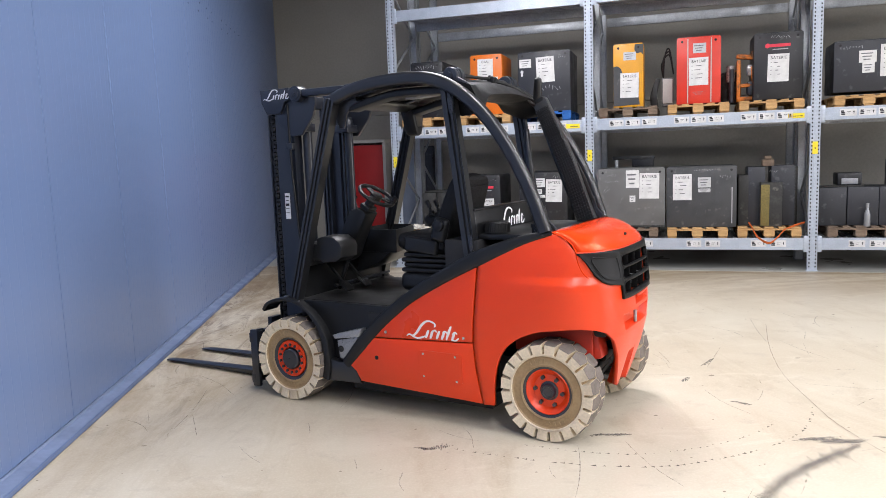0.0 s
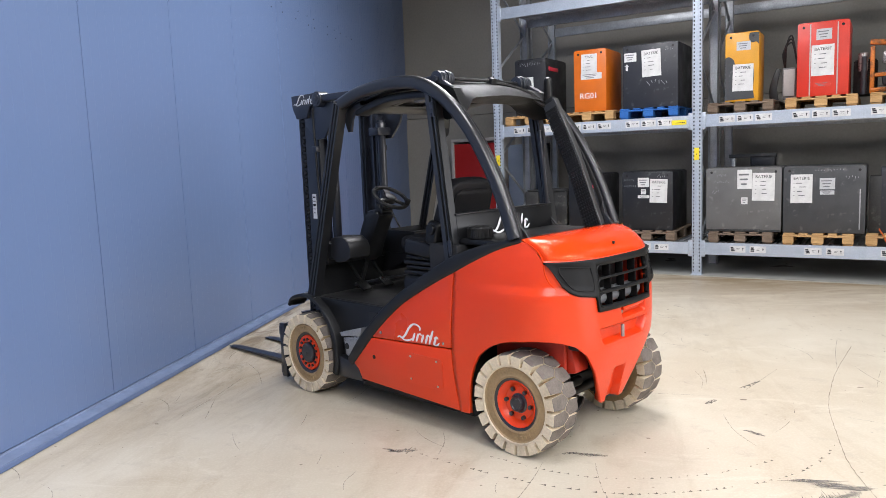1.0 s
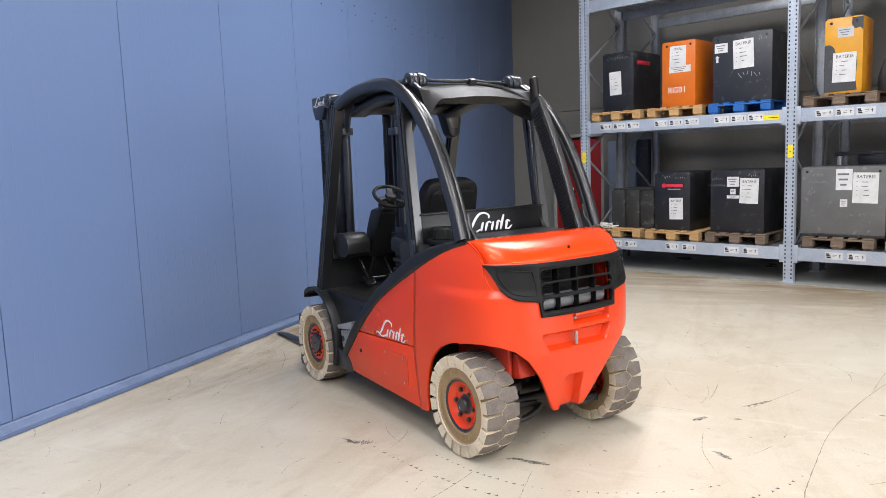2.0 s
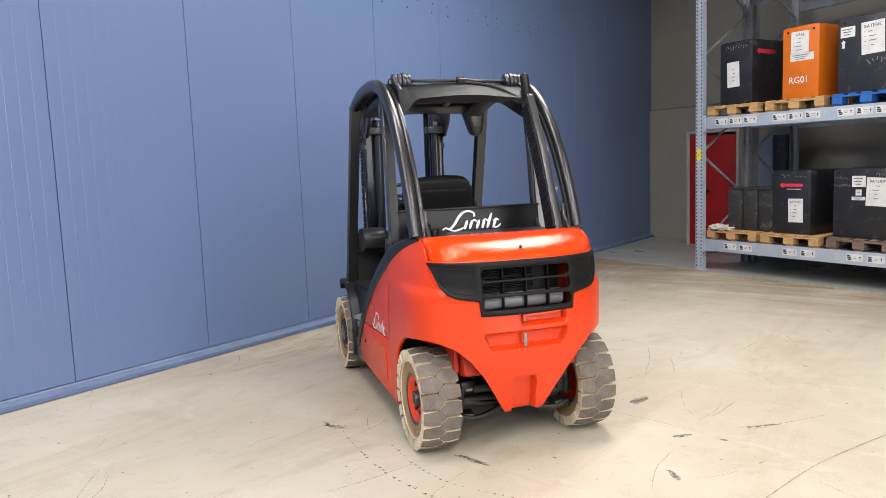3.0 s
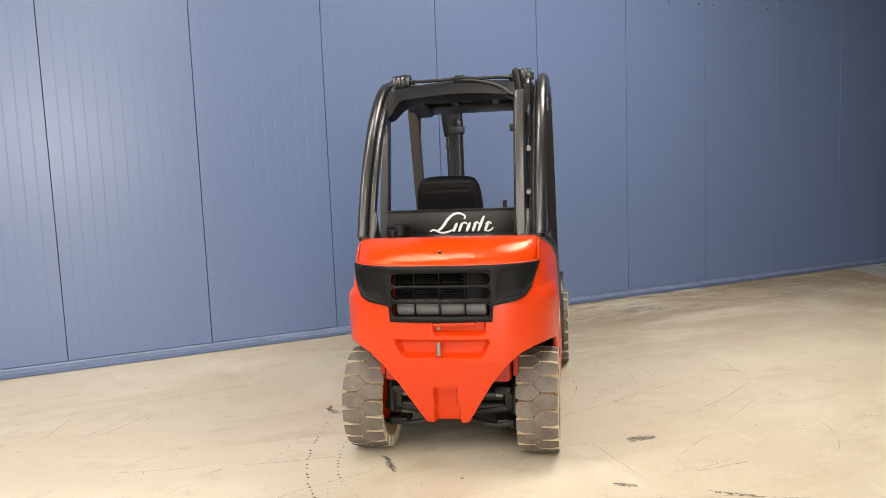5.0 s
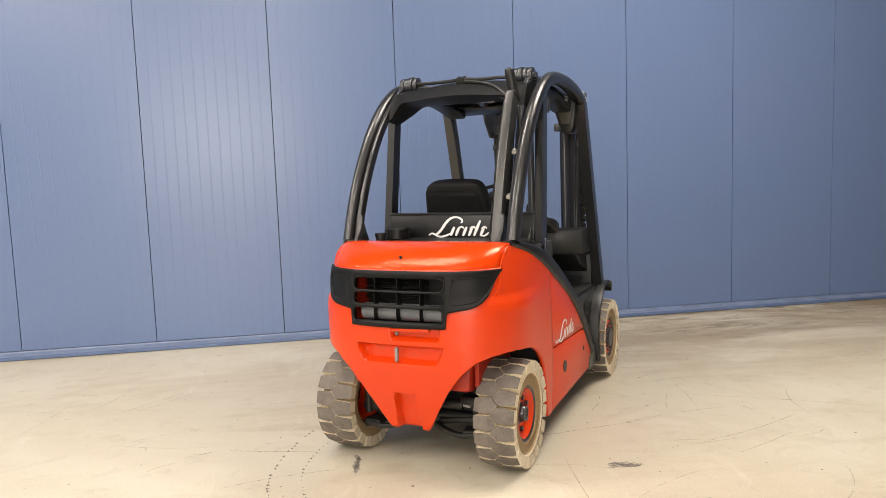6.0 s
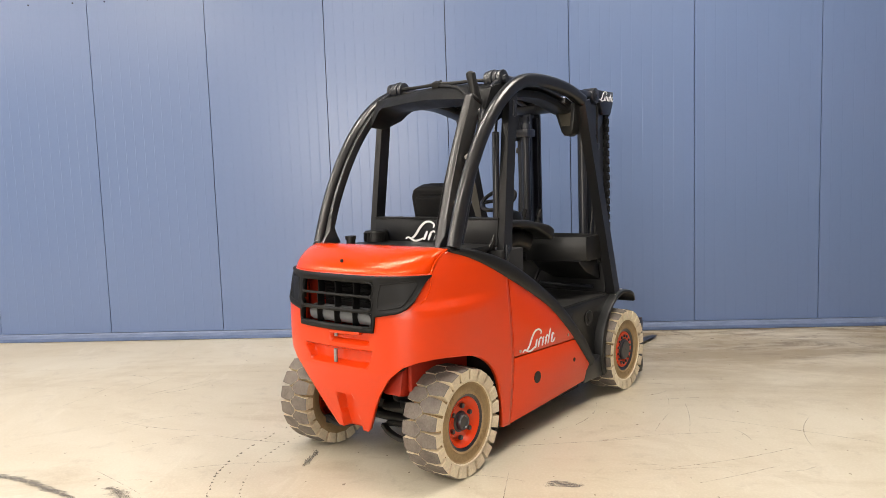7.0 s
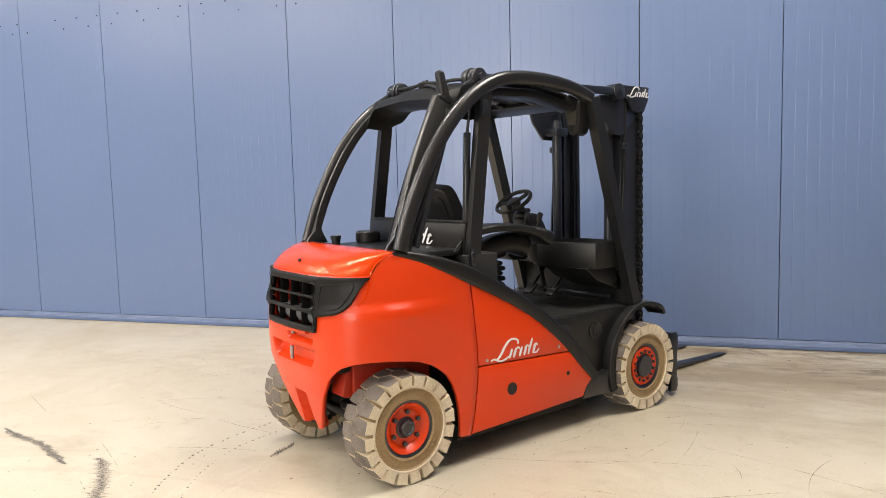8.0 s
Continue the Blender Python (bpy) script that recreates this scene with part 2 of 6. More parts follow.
def mark_material(name, colour, lo, hi, scale):
    """Rubbed-off tyre rubber: broken up by noise, the floor shows through."""
    m = bpy.data.materials.new(name)
    m.use_nodes = True
    nt = m.node_tree
    n, l = nt.nodes, nt.links
    b = n["Principled BSDF"]
    b.inputs["Base Color"].default_value = (*colour, 1)
    b.inputs["Roughness"].default_value = 0.8
    tc, t, r = n.new("ShaderNodeTexCoord"), n.new("ShaderNodeTexNoise"), n.new("ShaderNodeMapRange")
    mp = n.new("ShaderNodeMapping")
    mp.inputs["Scale"].default_value = (1, 1, 1)
    t.inputs["Scale"].default_value, t.inputs["Detail"].default_value, t.inputs["Roughness"].default_value = scale, 6, 0.7
    r.inputs["From Min"].default_value, r.inputs["From Max"].default_value = lo, hi
    l.new(tc.outputs["Object"], mp.inputs["Vector"])
    l.new(mp.outputs["Vector"], t.inputs["Vector"])
    l.new(t.outputs["Fac"], r.inputs["Value"])
    l.new(r.outputs["Result"], b.inputs["Alpha"])
    return m


SKID = mark_material("rubbed_rubber", (0.150, 0.138, 0.128), 0.33, 0.66, 42)
SMUDGE = mark_material("grey_rubber_smudge", (0.165, 0.150, 0.136), 0.28, 0.62, 34)
FAINT = mark_material("faint_scuff", (0.23, 0.195, 0.15), 0.36, 0.80, 30)


# ---- mesh helpers ----
def finish(name, bm, mats, angle=35, weld=True):
    if weld:
        bmesh.ops.recalc_face_normals(bm, faces=bm.faces)
    me = bpy.data.meshes.new(name)
    bm.to_mesh(me)
    bm.free()
    for m in (mats if isinstance(mats, (list, tuple)) else [mats]):
        me.materials.append(m)
    me.polygons.foreach_set("use_smooth", [True] * len(me.polygons))
    me.set_sharp_from_angle(angle=radians(angle))
    return me


def part(name, bm, mats, parent=None, label="", angle=35):
    ob = new(name, finish(name, bm, mats, angle))
    ob.parent = parent
    if label:
        ob["label"] = label
    return ob


def again(name, me, parent, m=None):
    """Another object on a mesh that stands already."""
    ob = new(name, me)
    ob.parent = parent
    if m is not None:
        ob.matrix_local = m
    return ob


def thing(name, m, label, category, group="", kind=""):
    ob = new(name)
    ob.matrix_world = m
    ob.empty_display_size = 0.1
    return tagged(ob, label, category, group, kind)


def box(bm, c, s, b=0.0, rot=(0, 0, 0), seg=2, mi=0):
    m = pose(*c, *rot) @ Matrix.Diagonal((*s, 1))
    r = bmesh.ops.create_cube(bm, size=1, matrix=m)
    faces = list({f for v in r["verts"] for f in v.link_faces})
    for f in faces:
        f.material_index = mi
    if b:
        edges = list({e for v in r["verts"] for e in v.link_edges})
        g = bmesh.ops.bevel(bm, geom=edges, offset=b, segments=seg, affect="EDGES", profile=0.5)
        for f in g["faces"]:
            f.material_index = mi
    return bm


def boxed(c, s, b=0.0, rot=(0, 0, 0), seg=2):
    return box(bmesh.new(), c, s, b, rot, seg)


def cyl(bm, p0, p1, r, seg=16, r2=None, mi=0, b=0.0):
    p0, p1 = Vector(p0), Vector(p1)
    d = p1 - p0
    m = Matrix.Translation((p0 + p1) / 2) @ d.to_track_quat("Z", "Y").to_matrix().to_4x4()
    g = bmesh.ops.create_cone(bm, cap_ends=True, segments=seg, radius1=r, radius2=r if r2 is None else r2, depth=d.length, matrix=m)
    for f in {f for v in g["verts"] for f in v.link_faces}:
        f.material_index = mi
    if b:
        caps = {f for v in g["verts"] for f in v.link_faces if len(f.verts) == seg}
        bmesh.ops.bevel(bm, geom=list({e for f in caps for e in f.edges}), offset=b, segments=2, affect="EDGES", profile=0.5)
    return bm


def prism(bm, pts, a, c, axis="y", b=0.0, mi=0):
    """A flat outline drawn out from a to c along an axis (outline in the other two, in the order x, y, z)."""
    def at(p, q):
        return {"y": (p[0], q, p[1]), "x": (q, p[0], p[1]), "z": (p[0], p[1], q)}[axis]
    lo, hi = [bm.verts.new(at(p, a)) for p in pts], [bm.verts.new(at(p, c)) for p in pts]
    fs = [bm.faces.new(lo), bm.faces.new(hi[::-1])]
    k = len(pts)
    for i in range(k):
        fs.append(bm.faces.new((lo[i], lo[(i + 1) % k], hi[(i + 1) % k], hi[i])))
    for f in fs:
        f.material_index = mi
    if b:
        bmesh.ops.recalc_face_normals(bm, faces=fs)
        bmesh.ops.bevel(bm, geom=list(set(fs[0].edges) | set(fs[1].edges)), offset=b, segments=2, affect="EDGES", profile=0.5)
    return bm


def smooth_line(pts, n=6):
    """Catmull-Rom through the points."""
    pts = [Vector(p) for p in pts]
    out = []
    for i in range(len(pts) - 1):
        p0, p1, p2, p3 = pts[max(i - 1, 0)], pts[i], pts[i + 1], pts[min(i + 2, len(pts) - 1)]
        for k in range(n):
            t = k / n
            out.append(0.5 * (2 * p1 + (p2 - p0) * t + (2 * p0 - 5 * p1 + 4 * p2 - p3) * t * t + (3 * p1 - p0 - 3 * p2 + p3) * t ** 3))
    return out + [pts[-1]]


def sweep(bm, path, prof, lat=(0, 1, 0), caps=True, mi=0):
    """Draws the profile (a along lat, b across it) along the path."""
    path = [Vector(p) for p in path]
    rings = []
    for i, p in enumerate(path):
        t = (path[min(i + 1, len(path) - 1)] - path[max(i - 1, 0)]).normalized()
        la = Vector(lat)
        s = (la - t * la.dot(t)).normalized()
        u = t.cross(s)
        pr = prof(i / (len(path) - 1)) if callable(prof) else prof
        rings.append([bm.verts.new(p + s * a + u * c) for a, c in pr])
    k = len(rings[0])
    for r0, r1 in zip(rings, rings[1:]):
        for j in range(k):
            bm.faces.new((r0[j], r0[(j + 1) % k], r1[(j + 1) % k], r1[j])).material_index = mi
    if caps:
        bm.faces.new(rings[0][::-1]).material_index = mi
        bm.faces.new(rings[-1]).material_index = mi
    return bm


def rounded(w, h, r, n=3):
    """Rounded rectangle as a profile."""
    pts = []
    for cx, cy, a0 in ((w / 2 - r, h / 2 - r, 0), (-w / 2 + r, h / 2 - r, 90), (-w / 2 + r, -h / 2 + r, 180), (w / 2 - r, -h / 2 + r, 270)):
        for k in range(n + 1):
            a = radians(a0 + 90 * k / n)
            pts.append((cx + r * math.cos(a), cy + r * math.sin(a)))
    return pts


def circle(r, n=10):
    return [(r * math.cos(2 * math.pi * k / n), r * math.sin(2 * math.pi * k / n)) for k in range(n)]


def hose(path, r, n=8, seg=8):
    return sweep(bmesh.new(), smooth_line(path, n), circle(r, seg), lat=(0.3, 0.2, 0.93))


def revolve(bm, prof, seg=40, mi=0, closed=False):
    """A profile of (radius, y) turned about the y axis."""
    rings = [[bm.verts.new((r * math.cos(2 * math.pi * k / seg), y, r * math.sin(2 * math.pi * k / seg))) for k in range(seg)] for r, y in prof]
    pairs = list(zip(rings, rings[1:])) + ([(rings[-1], rings[0])] if closed else [])
    for a, c in pairs:
        for k in range(seg):
            bm.faces.new((a[k], a[(k + 1) % seg], c[(k + 1) % seg], c[k])).material_index = mi
    return bm


def table(x, xs, ys):
    return float(np.interp(x, xs, ys))


def ease(a, c, x):
    t = min(max((x - a) / (c - a), 0), 1)
    return t * t * (3 - 2 * t)


def text_mesh(words, size):
    cu = bpy.data.curves.new("writing", "FONT")
    cu.body, cu.size, cu.extrude, cu.resolution_u = words, size, 0.0006, 2
    cu.align_x, cu.align_y = "CENTER", "CENTER"
    ob = bpy.data.objects.new("writing", cu)
    scene.collection.objects.link(ob)
    bpy.context.view_layer.update()
    me = bpy.data.meshes.new_from_object(ob)
    bpy.data.objects.remove(ob)
    bpy.data.curves.remove(cu)
    return me


# ---- the hall ----
WALL_X = -2.0
floor_bm = bmesh.new()
box(floor_bm, ((HALL_X + WALL_X) / 2, 3.5, -0.10), (HALL_X - WALL_X + 0.6, 27.0, 0.20))
tagged(part("floor", floor_bm, FLOOR), "beige cast floor with tyre marks and dirt stains", "floor", kind="structure")

# blue sandwich panels with shallow vertical ribs
PANEL, SEAM_Y = 1.2225, -0.01
wall_west = thing("wall_west", pose(0, 0, 0), "blue ribbed sandwich panel wall with a base trim", "wall", kind="structure")
bm = boxed((WALL_X - 0.11, 3.5, HALL_H / 2), (0.14, 25.4, HALL_H))
part("wall_core", bm, SEAM, wall_west)


def panel_bm():
    bm = bmesh.new()
    half = PANEL / 2 - 0.0034
    line = [(-half, -0.03), (-half, -0.001), (-half + 0.001, 0.0)]
    k = 12
    for i in range(1, k):
        y = -half + 2 * half * i / k
        line += [(y - 0.0042, 0.0), (y - 0.0014, -0.0007), (y + 0.0014, -0.0007), (y + 0.0042, 0.0)]
    line += [(half - 0.001, 0.0), (half, -0.001), (half, -0.03)]
    lo = [bm.verts.new((x, y, 0.076)) for y, x in line]
    hi = [bm.verts.new((x, y, HALL_H)) for y, x in line]
    for i in range(len(line) - 1):
        bm.faces.new((lo[i], lo[i + 1], hi[i + 1], hi[i]))
    bm.faces.new(lo + [])
    bm.faces.new(hi[::-1])
    return bm


panel_me = finish("wall_panel", panel_bm(), WALL_BLUE, 4)
for k in range(-8, 13):
    again("wall_panel", panel_me, wall_west, pose(WALL_X, SEAM_Y + PANEL * (k + 0.5), 0))
# a row of dark screw heads across the panels
screw_me = finish("wall_screw", cyl(bmesh.new(), (-0.004, 0, 0), (0.004, 0, 0), 0.0095, 8), SEAM)
for k in range(-5, 9):
    for dy in (0.16, 0.645, 1.08):
        again("wall_screw", screw_me, wall_west, pose(WALL_X, SEAM_Y + PANEL * k + dy + 0.035 * ((k * 7 + int(dy * 10)) % 3 - 1), 3.51))
trim_low = [(WALL_X - 0.03, 0.004), (WALL_X + 0.092, 0.004), (WALL_X + 0.095, 0.008), (WALL_X + 0.095, 0.034), (WALL_X + 0.091, 0.038), (WALL_X - 0.03, 0.046)]
part("base_trim", prism(bmesh.new(), trim_low, -9.2, 15.9, "y"), PLINTH_BLUE, wall_west, "blue folded base trim")
trim_ledge = [(WALL_X - 0.03, 0.0475), (WALL_X + 0.088, 0.0395), (WALL_X + 0.088, 0.0425), (WALL_X + 0.020, 0.055), (WALL_X + 0.010, 0.057), (WALL_X + 0.005, 0.070), (WALL_X - 0.03, 0.072)]
part("base_ledge", prism(bmesh.new(), trim_ledge, -9.2, 15.9, "y"), LIT_LEDGE_BLUE, wall_west, "sloping ledge of the base trim")
rivet_bm = bmesh.new()
for k in range(-40, 60):
    y = -0.07 + k * 0.293 + random.uniform(-0.02, 0.02)
    if -6 < y < 12 and random.random() < 0.8:
        cyl(rivet_bm, (WALL_X - 0.002, y, 3.62), (WALL_X + 0.005, y, 3.62), 0.009, 8)
part("rivet_row", rivet_bm, SEAM, wall_west)

# concrete wall behind the racks, parallel to them
RACK = pose(0.28, 11.515, 0, 0, 0, -21.7)
BACK_V, DOOR_V = 2.85, 2.35
wall_back = thing("wall_north", RACK, "grey concrete panel wall with a horizontal joint", "wall", kind="structure")
part("lower_panel", boxed((5.6, BACK_V + 0.14, 1.265), (20.0, 0.28, 2.53)), CONCRETE, wall_back)
part("upper_panel", boxed((5.6, BACK_V + 0.25, (HALL_H + 2.545) / 2), (20.0, 0.34, HALL_H - 2.545)), CONCRETE, wall_back)
for name, c, s in (("wall_east_south", (HALL_X + 0.15, -5.5, HALL_H / 2), (0.3, 11.0, HALL_H)), ("wall_east_north", (HALL_X + 0.15, 9.2, HALL_H / 2), (0.3, 11.9, HALL_H)),
                   ("wall_east_head", (HALL_X + 0.15, 1.62, 5.1), (0.3, 3.24, 1.8)), ("wall_south", (5.5, HALL_Y0 - 0.15, HALL_H / 2), (15.6, 0.3, HALL_H))):
    tagged(part(name, boxed(c, s), HALL_WHITE), "plain light painted hall wall", "wall", kind="structure")
tagged(part("ceiling", boxed((5.5, 4.0, HALL_H + 0.1), (15.6, 28.0, 0.2)), CEILING), "plain light sheet metal hall ceiling", "ceiling", kind="structure")
for lx, ly in LAMPS:
    t = thing("ceiling_light", pose(lx, ly, HALL_H - 0.38), "long white strip light hanging from the hall ceiling", "lamp", "ceiling strip lights")
    part("housing", boxed((0, 0, 0.05), (0.34, 2.7, 0.09), 0.01), WHITE, t)
    for y in (-1.1, 1.1):
        part("hanger", cyl(bmesh.new(), (0, y, 0.09), (0, y, 0.38), 0.006, 6), CHROME, t)

# grey coated strip of floor under and behind the racks
grey = thing("floor_coating", RACK, "smooth grey floor coating under the racks", "floor", kind="structure")
part("coating", boxed((3.4, 1.37, 0.001), (14.0, 2.92, 0.006)), GREY_FLOOR, grey)

# red door and grey cabinets by the back wall
door = thing("door_1", RACK @ pose(-1.64, DOOR_V, 0), "closed dark red steel door in a pale frame", "door", kind="structure")
part("leaf", boxed((0, 0, 0.985), (1.0, 0.05, 1.95), 0.004), DOOR_RED, door)
for x in (-0.53, 0.53):
    part("jamb", boxed((x, (BACK_V - DOOR_V) / 2 - 0.03, 1.0), (0.06, BACK_V - DOOR_V + 0.04, 2.0), 0.005), DOOR_FRAME, door)
part("lintel", boxed((0, (BACK_V - DOOR_V) / 2 - 0.032, 2.03), (1.12, BACK_V - DOOR_V + 0.04, 0.06), 0.005), DOOR_FRAME, door)
bm = cyl(bmesh.new(), (-0.1, -0.03, 0.98), (-0.1, -0.10, 0.98), 0.035, 14)
box(bm, (-0.15, -0.09, 0.98), (0.12, 0.02, 0.025), 0.005)
part("door_handle", bm, BLACK, door)
for x, w, mt, lb in ((-0.62, 0.56, CABINET, "tall blue-grey steel cabinet behind the rack"), (-0.21, 0.25, BATTERY_BLACK, "tall narrow black cabinet behind the rack")):
    t = thing("cabinet", RACK @ pose(x, 2.28, 0), lb, "cabinet")
    part("body", boxed((0, 0, 0.95), (w, 0.24, 1.9), 0.006), mt, t)
    part("cabinet_door", boxed((0, -0.127, 0.97), (w - 0.03, 0.014, 1.8), 0.003), mt, t)
    part("handle", boxed((w * 0.35, -0.145, 1.0), (0.015, 0.02, 0.1), 0.004), BLACK_STEEL, t)


# ---- pallet racks ----
# rack axes: x along the front, y into depth, z up
UPS = (0.0, 2.96, 5.87, 8.80)
LEVELS = (0.285, 1.985, 3.735)          # undersides of the front beams
BEAM_H, DEPTH, RACK_H = 0.16, 1.08, 4.6


def post_bm():
    """Front post: a folded channel with two rows of slots."""
    bm = bmesh.new()
    w = 0.060
    prism(bm, [(-w, 0.0), (w, 0.0), (w, 0.075), (w - 0.003, 0.075), (w - 0.003, 0.004), (-w + 0.003, 0.004), (-w + 0.003, 0.075), (-w, 0.075)], 0.0, RACK_H, "z")
    box(bm, (0, 0.035, 0.005), (0.15, 0.12, 0.010), 0.002)
    box(bm, (0, -0.002, RACK_H / 2), (0.030, 0.006, RACK_H), 0.002)
    return bm


def slots_bm():
    bm = bmesh.new()
    for k in range(90):
        z = 0.06 + 0.05 * k
        for x in (-0.038, 0.038):
            box(bm, (x, -0.0015, z), (0.015, 0.004, 0.022))
    return bm


post_me, rear_post_me, slots_me = finish("post", post_bm(), GALV, 20), finish("post", post_bm(), GALV_DECK, 20), finish("punched_strip", slots_bm(), DARK, 20)


def rack_frame(v0, front):
    for s in UPS:
        f = thing("rack_upright", RACK @ pose(s, v0, 0), "slotted galvanised rack upright with diagonal bracing", "rack", "rack uprights")
        p = again("post", post_me if front else rear_post_me, f)
        if front:
            again("punched_strip", slots_me, p)["kind"] = "stuff"
            tag = boxed((0, -0.006, 1.635), (0.062, 0.003, 0.16))
            tg = part("yellow_tag", tag, YELLOW_TAG, f, "yellow sticker")
            part("print", boxed((0, -0.0085, 1.63), (0.012, 0.002, 0.016)), INK_DARK, tg)
        q = again("post", rear_post_me, f, pose(0, DEPTH, 0, 0, 0, 180))
        again("punched_strip", slots_me, q)["kind"] = "stuff"
        z, up = 0.35, True
        while z < RACK_H - 0.7:
            a, c = ((0, 0.06, z), (0, DEPTH - 0.06, z + 0.62)) if up else ((0, DEPTH - 0.06, z), (0, 0.06, z + 0.62))
            part("brace", sweep(bmesh.new(), [a, c], rounded(0.03, 0.03, 0.006, 2), lat=(1, 0, 0)), GALV_DECK, f)
            z, up = z + 0.66, not up
        part("tie", boxed((0, DEPTH / 2, 0.22), (0.03, DEPTH - 0.12, 0.03), 0.004), GALV_DECK, f)


rack_frame(0.0, True)
rack_frame(1.16, False)


def deck_bm(w):
    """Ribbed steel shelf boards, laid from front to back."""
    bm = bmesh.new()
    n = int(w / 0.065)
    for k in range(n):
        x = (k + 0.5) * w / n
        p = w / n / 2 - 0.003
        prism(bm, [(x - p, 0), (x - p, 0.010), (x - p * 0.55, 0.010), (x - p * 0.45, 0.030), (x + p * 0.45, 0.030), (x + p * 0.55, 0.010), (x + p, 0.010), (x + p, 0)], 0.03, DEPTH - 0.03, "y")
    box(bm, (w / 2, DEPTH / 2, 0.013), (w - 0.02, DEPTH - 0.08, 0.004))
    for k in range(9):
        y = 0.10 + 0.11 * k
        prism(bm, [(y - 0.008, -0.012), (y + 0.008, -0.012), (y + 0.008, -0.001), (y - 0.008, -0.001)], 0.01, w - 0.01, "x")
    return bm


def place_label(parent, x, z, k):
    t = part("place_label", boxed((x, -0.0035, z), (0.195, 0.003, 0.088)), PAPER, parent, "small white place label")
    bm = bmesh.new()
    for dx, dz, w, h in ((-0.061, 0.0, 0.044, 0.015), (-0.069 + 0.005 * (k % 2), 0.020, 0.034, 0.017), (-0.057 - 0.005 * (k % 2), -0.020, 0.044, 0.016), (0.008, 0.010, 0.044, 0.004), (0.005, -0.008, 0.034, 0.004)):
        box(bm, (x + dx, -0.0062, z + dz), (w, 0.002, h))
    prism(bm, [(x + 0.062, z - 0.017), (x + 0.069, z - 0.017), (x + 0.069, z + 0.005), (x + 0.077, z + 0.005), (x + 0.0655, z + 0.022), (x + 0.054, z + 0.005), (x + 0.062, z + 0.005)], -0.0072, -0.0052, "y")
    part("print", bm, INK_DARK, t)["kind"] = "stuff"


for b_, (s0, s1) in enumerate(zip(UPS, UPS[1:])):
    w = s1 - s0 - 0.13
    for lv, z in enumerate(LEVELS):
        bay = thing("rack_shelf", RACK @ pose(s0 + 0.065, 0, z), "galvanised rack shelf level with beams and ribbed steel deck", "shelf", "rack shelves")
        bm = bmesh.new()
        prism(bm, [(0.0, 0.0), (0.05, 0.0), (0.05, BEAM_H - 0.04), (0.035, BEAM_H - 0.035), (0.03, BEAM_H), (0.0, BEAM_H)], 0, w, "x", 0.003)
        box(bm, (0.02, 0.002, BEAM_H / 2), (0.05, 0.012, BEAM_H + 0.06), 0.002)
        box(bm, (w - 0.02, 0.002, BEAM_H / 2), (0.05, 0.012, BEAM_H + 0.06), 0.002)
        part("front_beam", bm, GALV, bay, "galvanised box beam")
        part("rear_beam", boxed((w / 2, DEPTH - 0.03, BEAM_H / 2), (w, 0.04, 0.15), 0.004), GALV_DECK, bay)
        dk = part("deck", deck_bm(w), GALV_DECK, bay)
        dk.matrix_local = pose(0, 0, BEAM_H - 0.032)
        dk["kind"] = "stuff"
        part("back_row_beam", boxed((w / 2, 2.21, BEAM_H / 2 - 0.01), (w, 0.04, 0.14), 0.004), GALV_DECK, bay)
        if lv == 0:
            # Unseen plate, added to keep the floor under the rack dark.
            part("back_row_light_stop", boxed((w / 2, 1.70, BEAM_H - 0.02), (w - 0.01, 1.0, 0.03), 0.004), GALV_DECK, bay)
            groups = [(g, g + 0.245) for g in (0.46, 1.35, 2.18)]
        else:
            groups = [(g, g + 0.222, g + 0.444) for g in (0.31, 1.18, 2.03)] if lv == 1 else []
        for g in groups:
            for k, x in enumerate(g):
                if x < w - 0.1:
                    place_label(bay, x, 0.085, k)
        if lv == 1:
            part("load_label", boxed((w - 0.17, -0.0035, 0.075), (0.20, 0.003, 0.062)), YELLOW_TAG, bay, "yellow load label")
            part("load_print", boxed((w - 0.15, -0.0062, 0.07), (0.12, 0.002, 0.008)), INK_DARK, bay)

# ---- pallets ----
def pallet(name, label, mat_):
    t = thing(name, pose(0, 0, -20), label, "pallet", "pallets on the racks")
    def board(nm, c, s):
        part(nm, boxed(c, s, 0.004, seg=1), mat_, t)
    for x in (-0.33, -0.165, 0.0, 0.165, 0.33):
        board("top_board", (x, 0.56, 0.133), (0.125 if abs(x) != 0.165 else 0.095, 1.12, 0.020))
    for y in (0.05, 0.56, 1.07):
        board("cross_board", (0, y, 0.111), (0.80, 0.13, 0.022))
        for x in (-0.335, 0.0, 0.335):
            board("block", (x, y, 0.061), (0.125 if x else 0.14, 0.13, 0.078))
    for x in (-0.335, 0.0, 0.335):
        board("bottom_board", (x, 0.56, 0.011), (0.11, 1.12, 0.021))
    return t


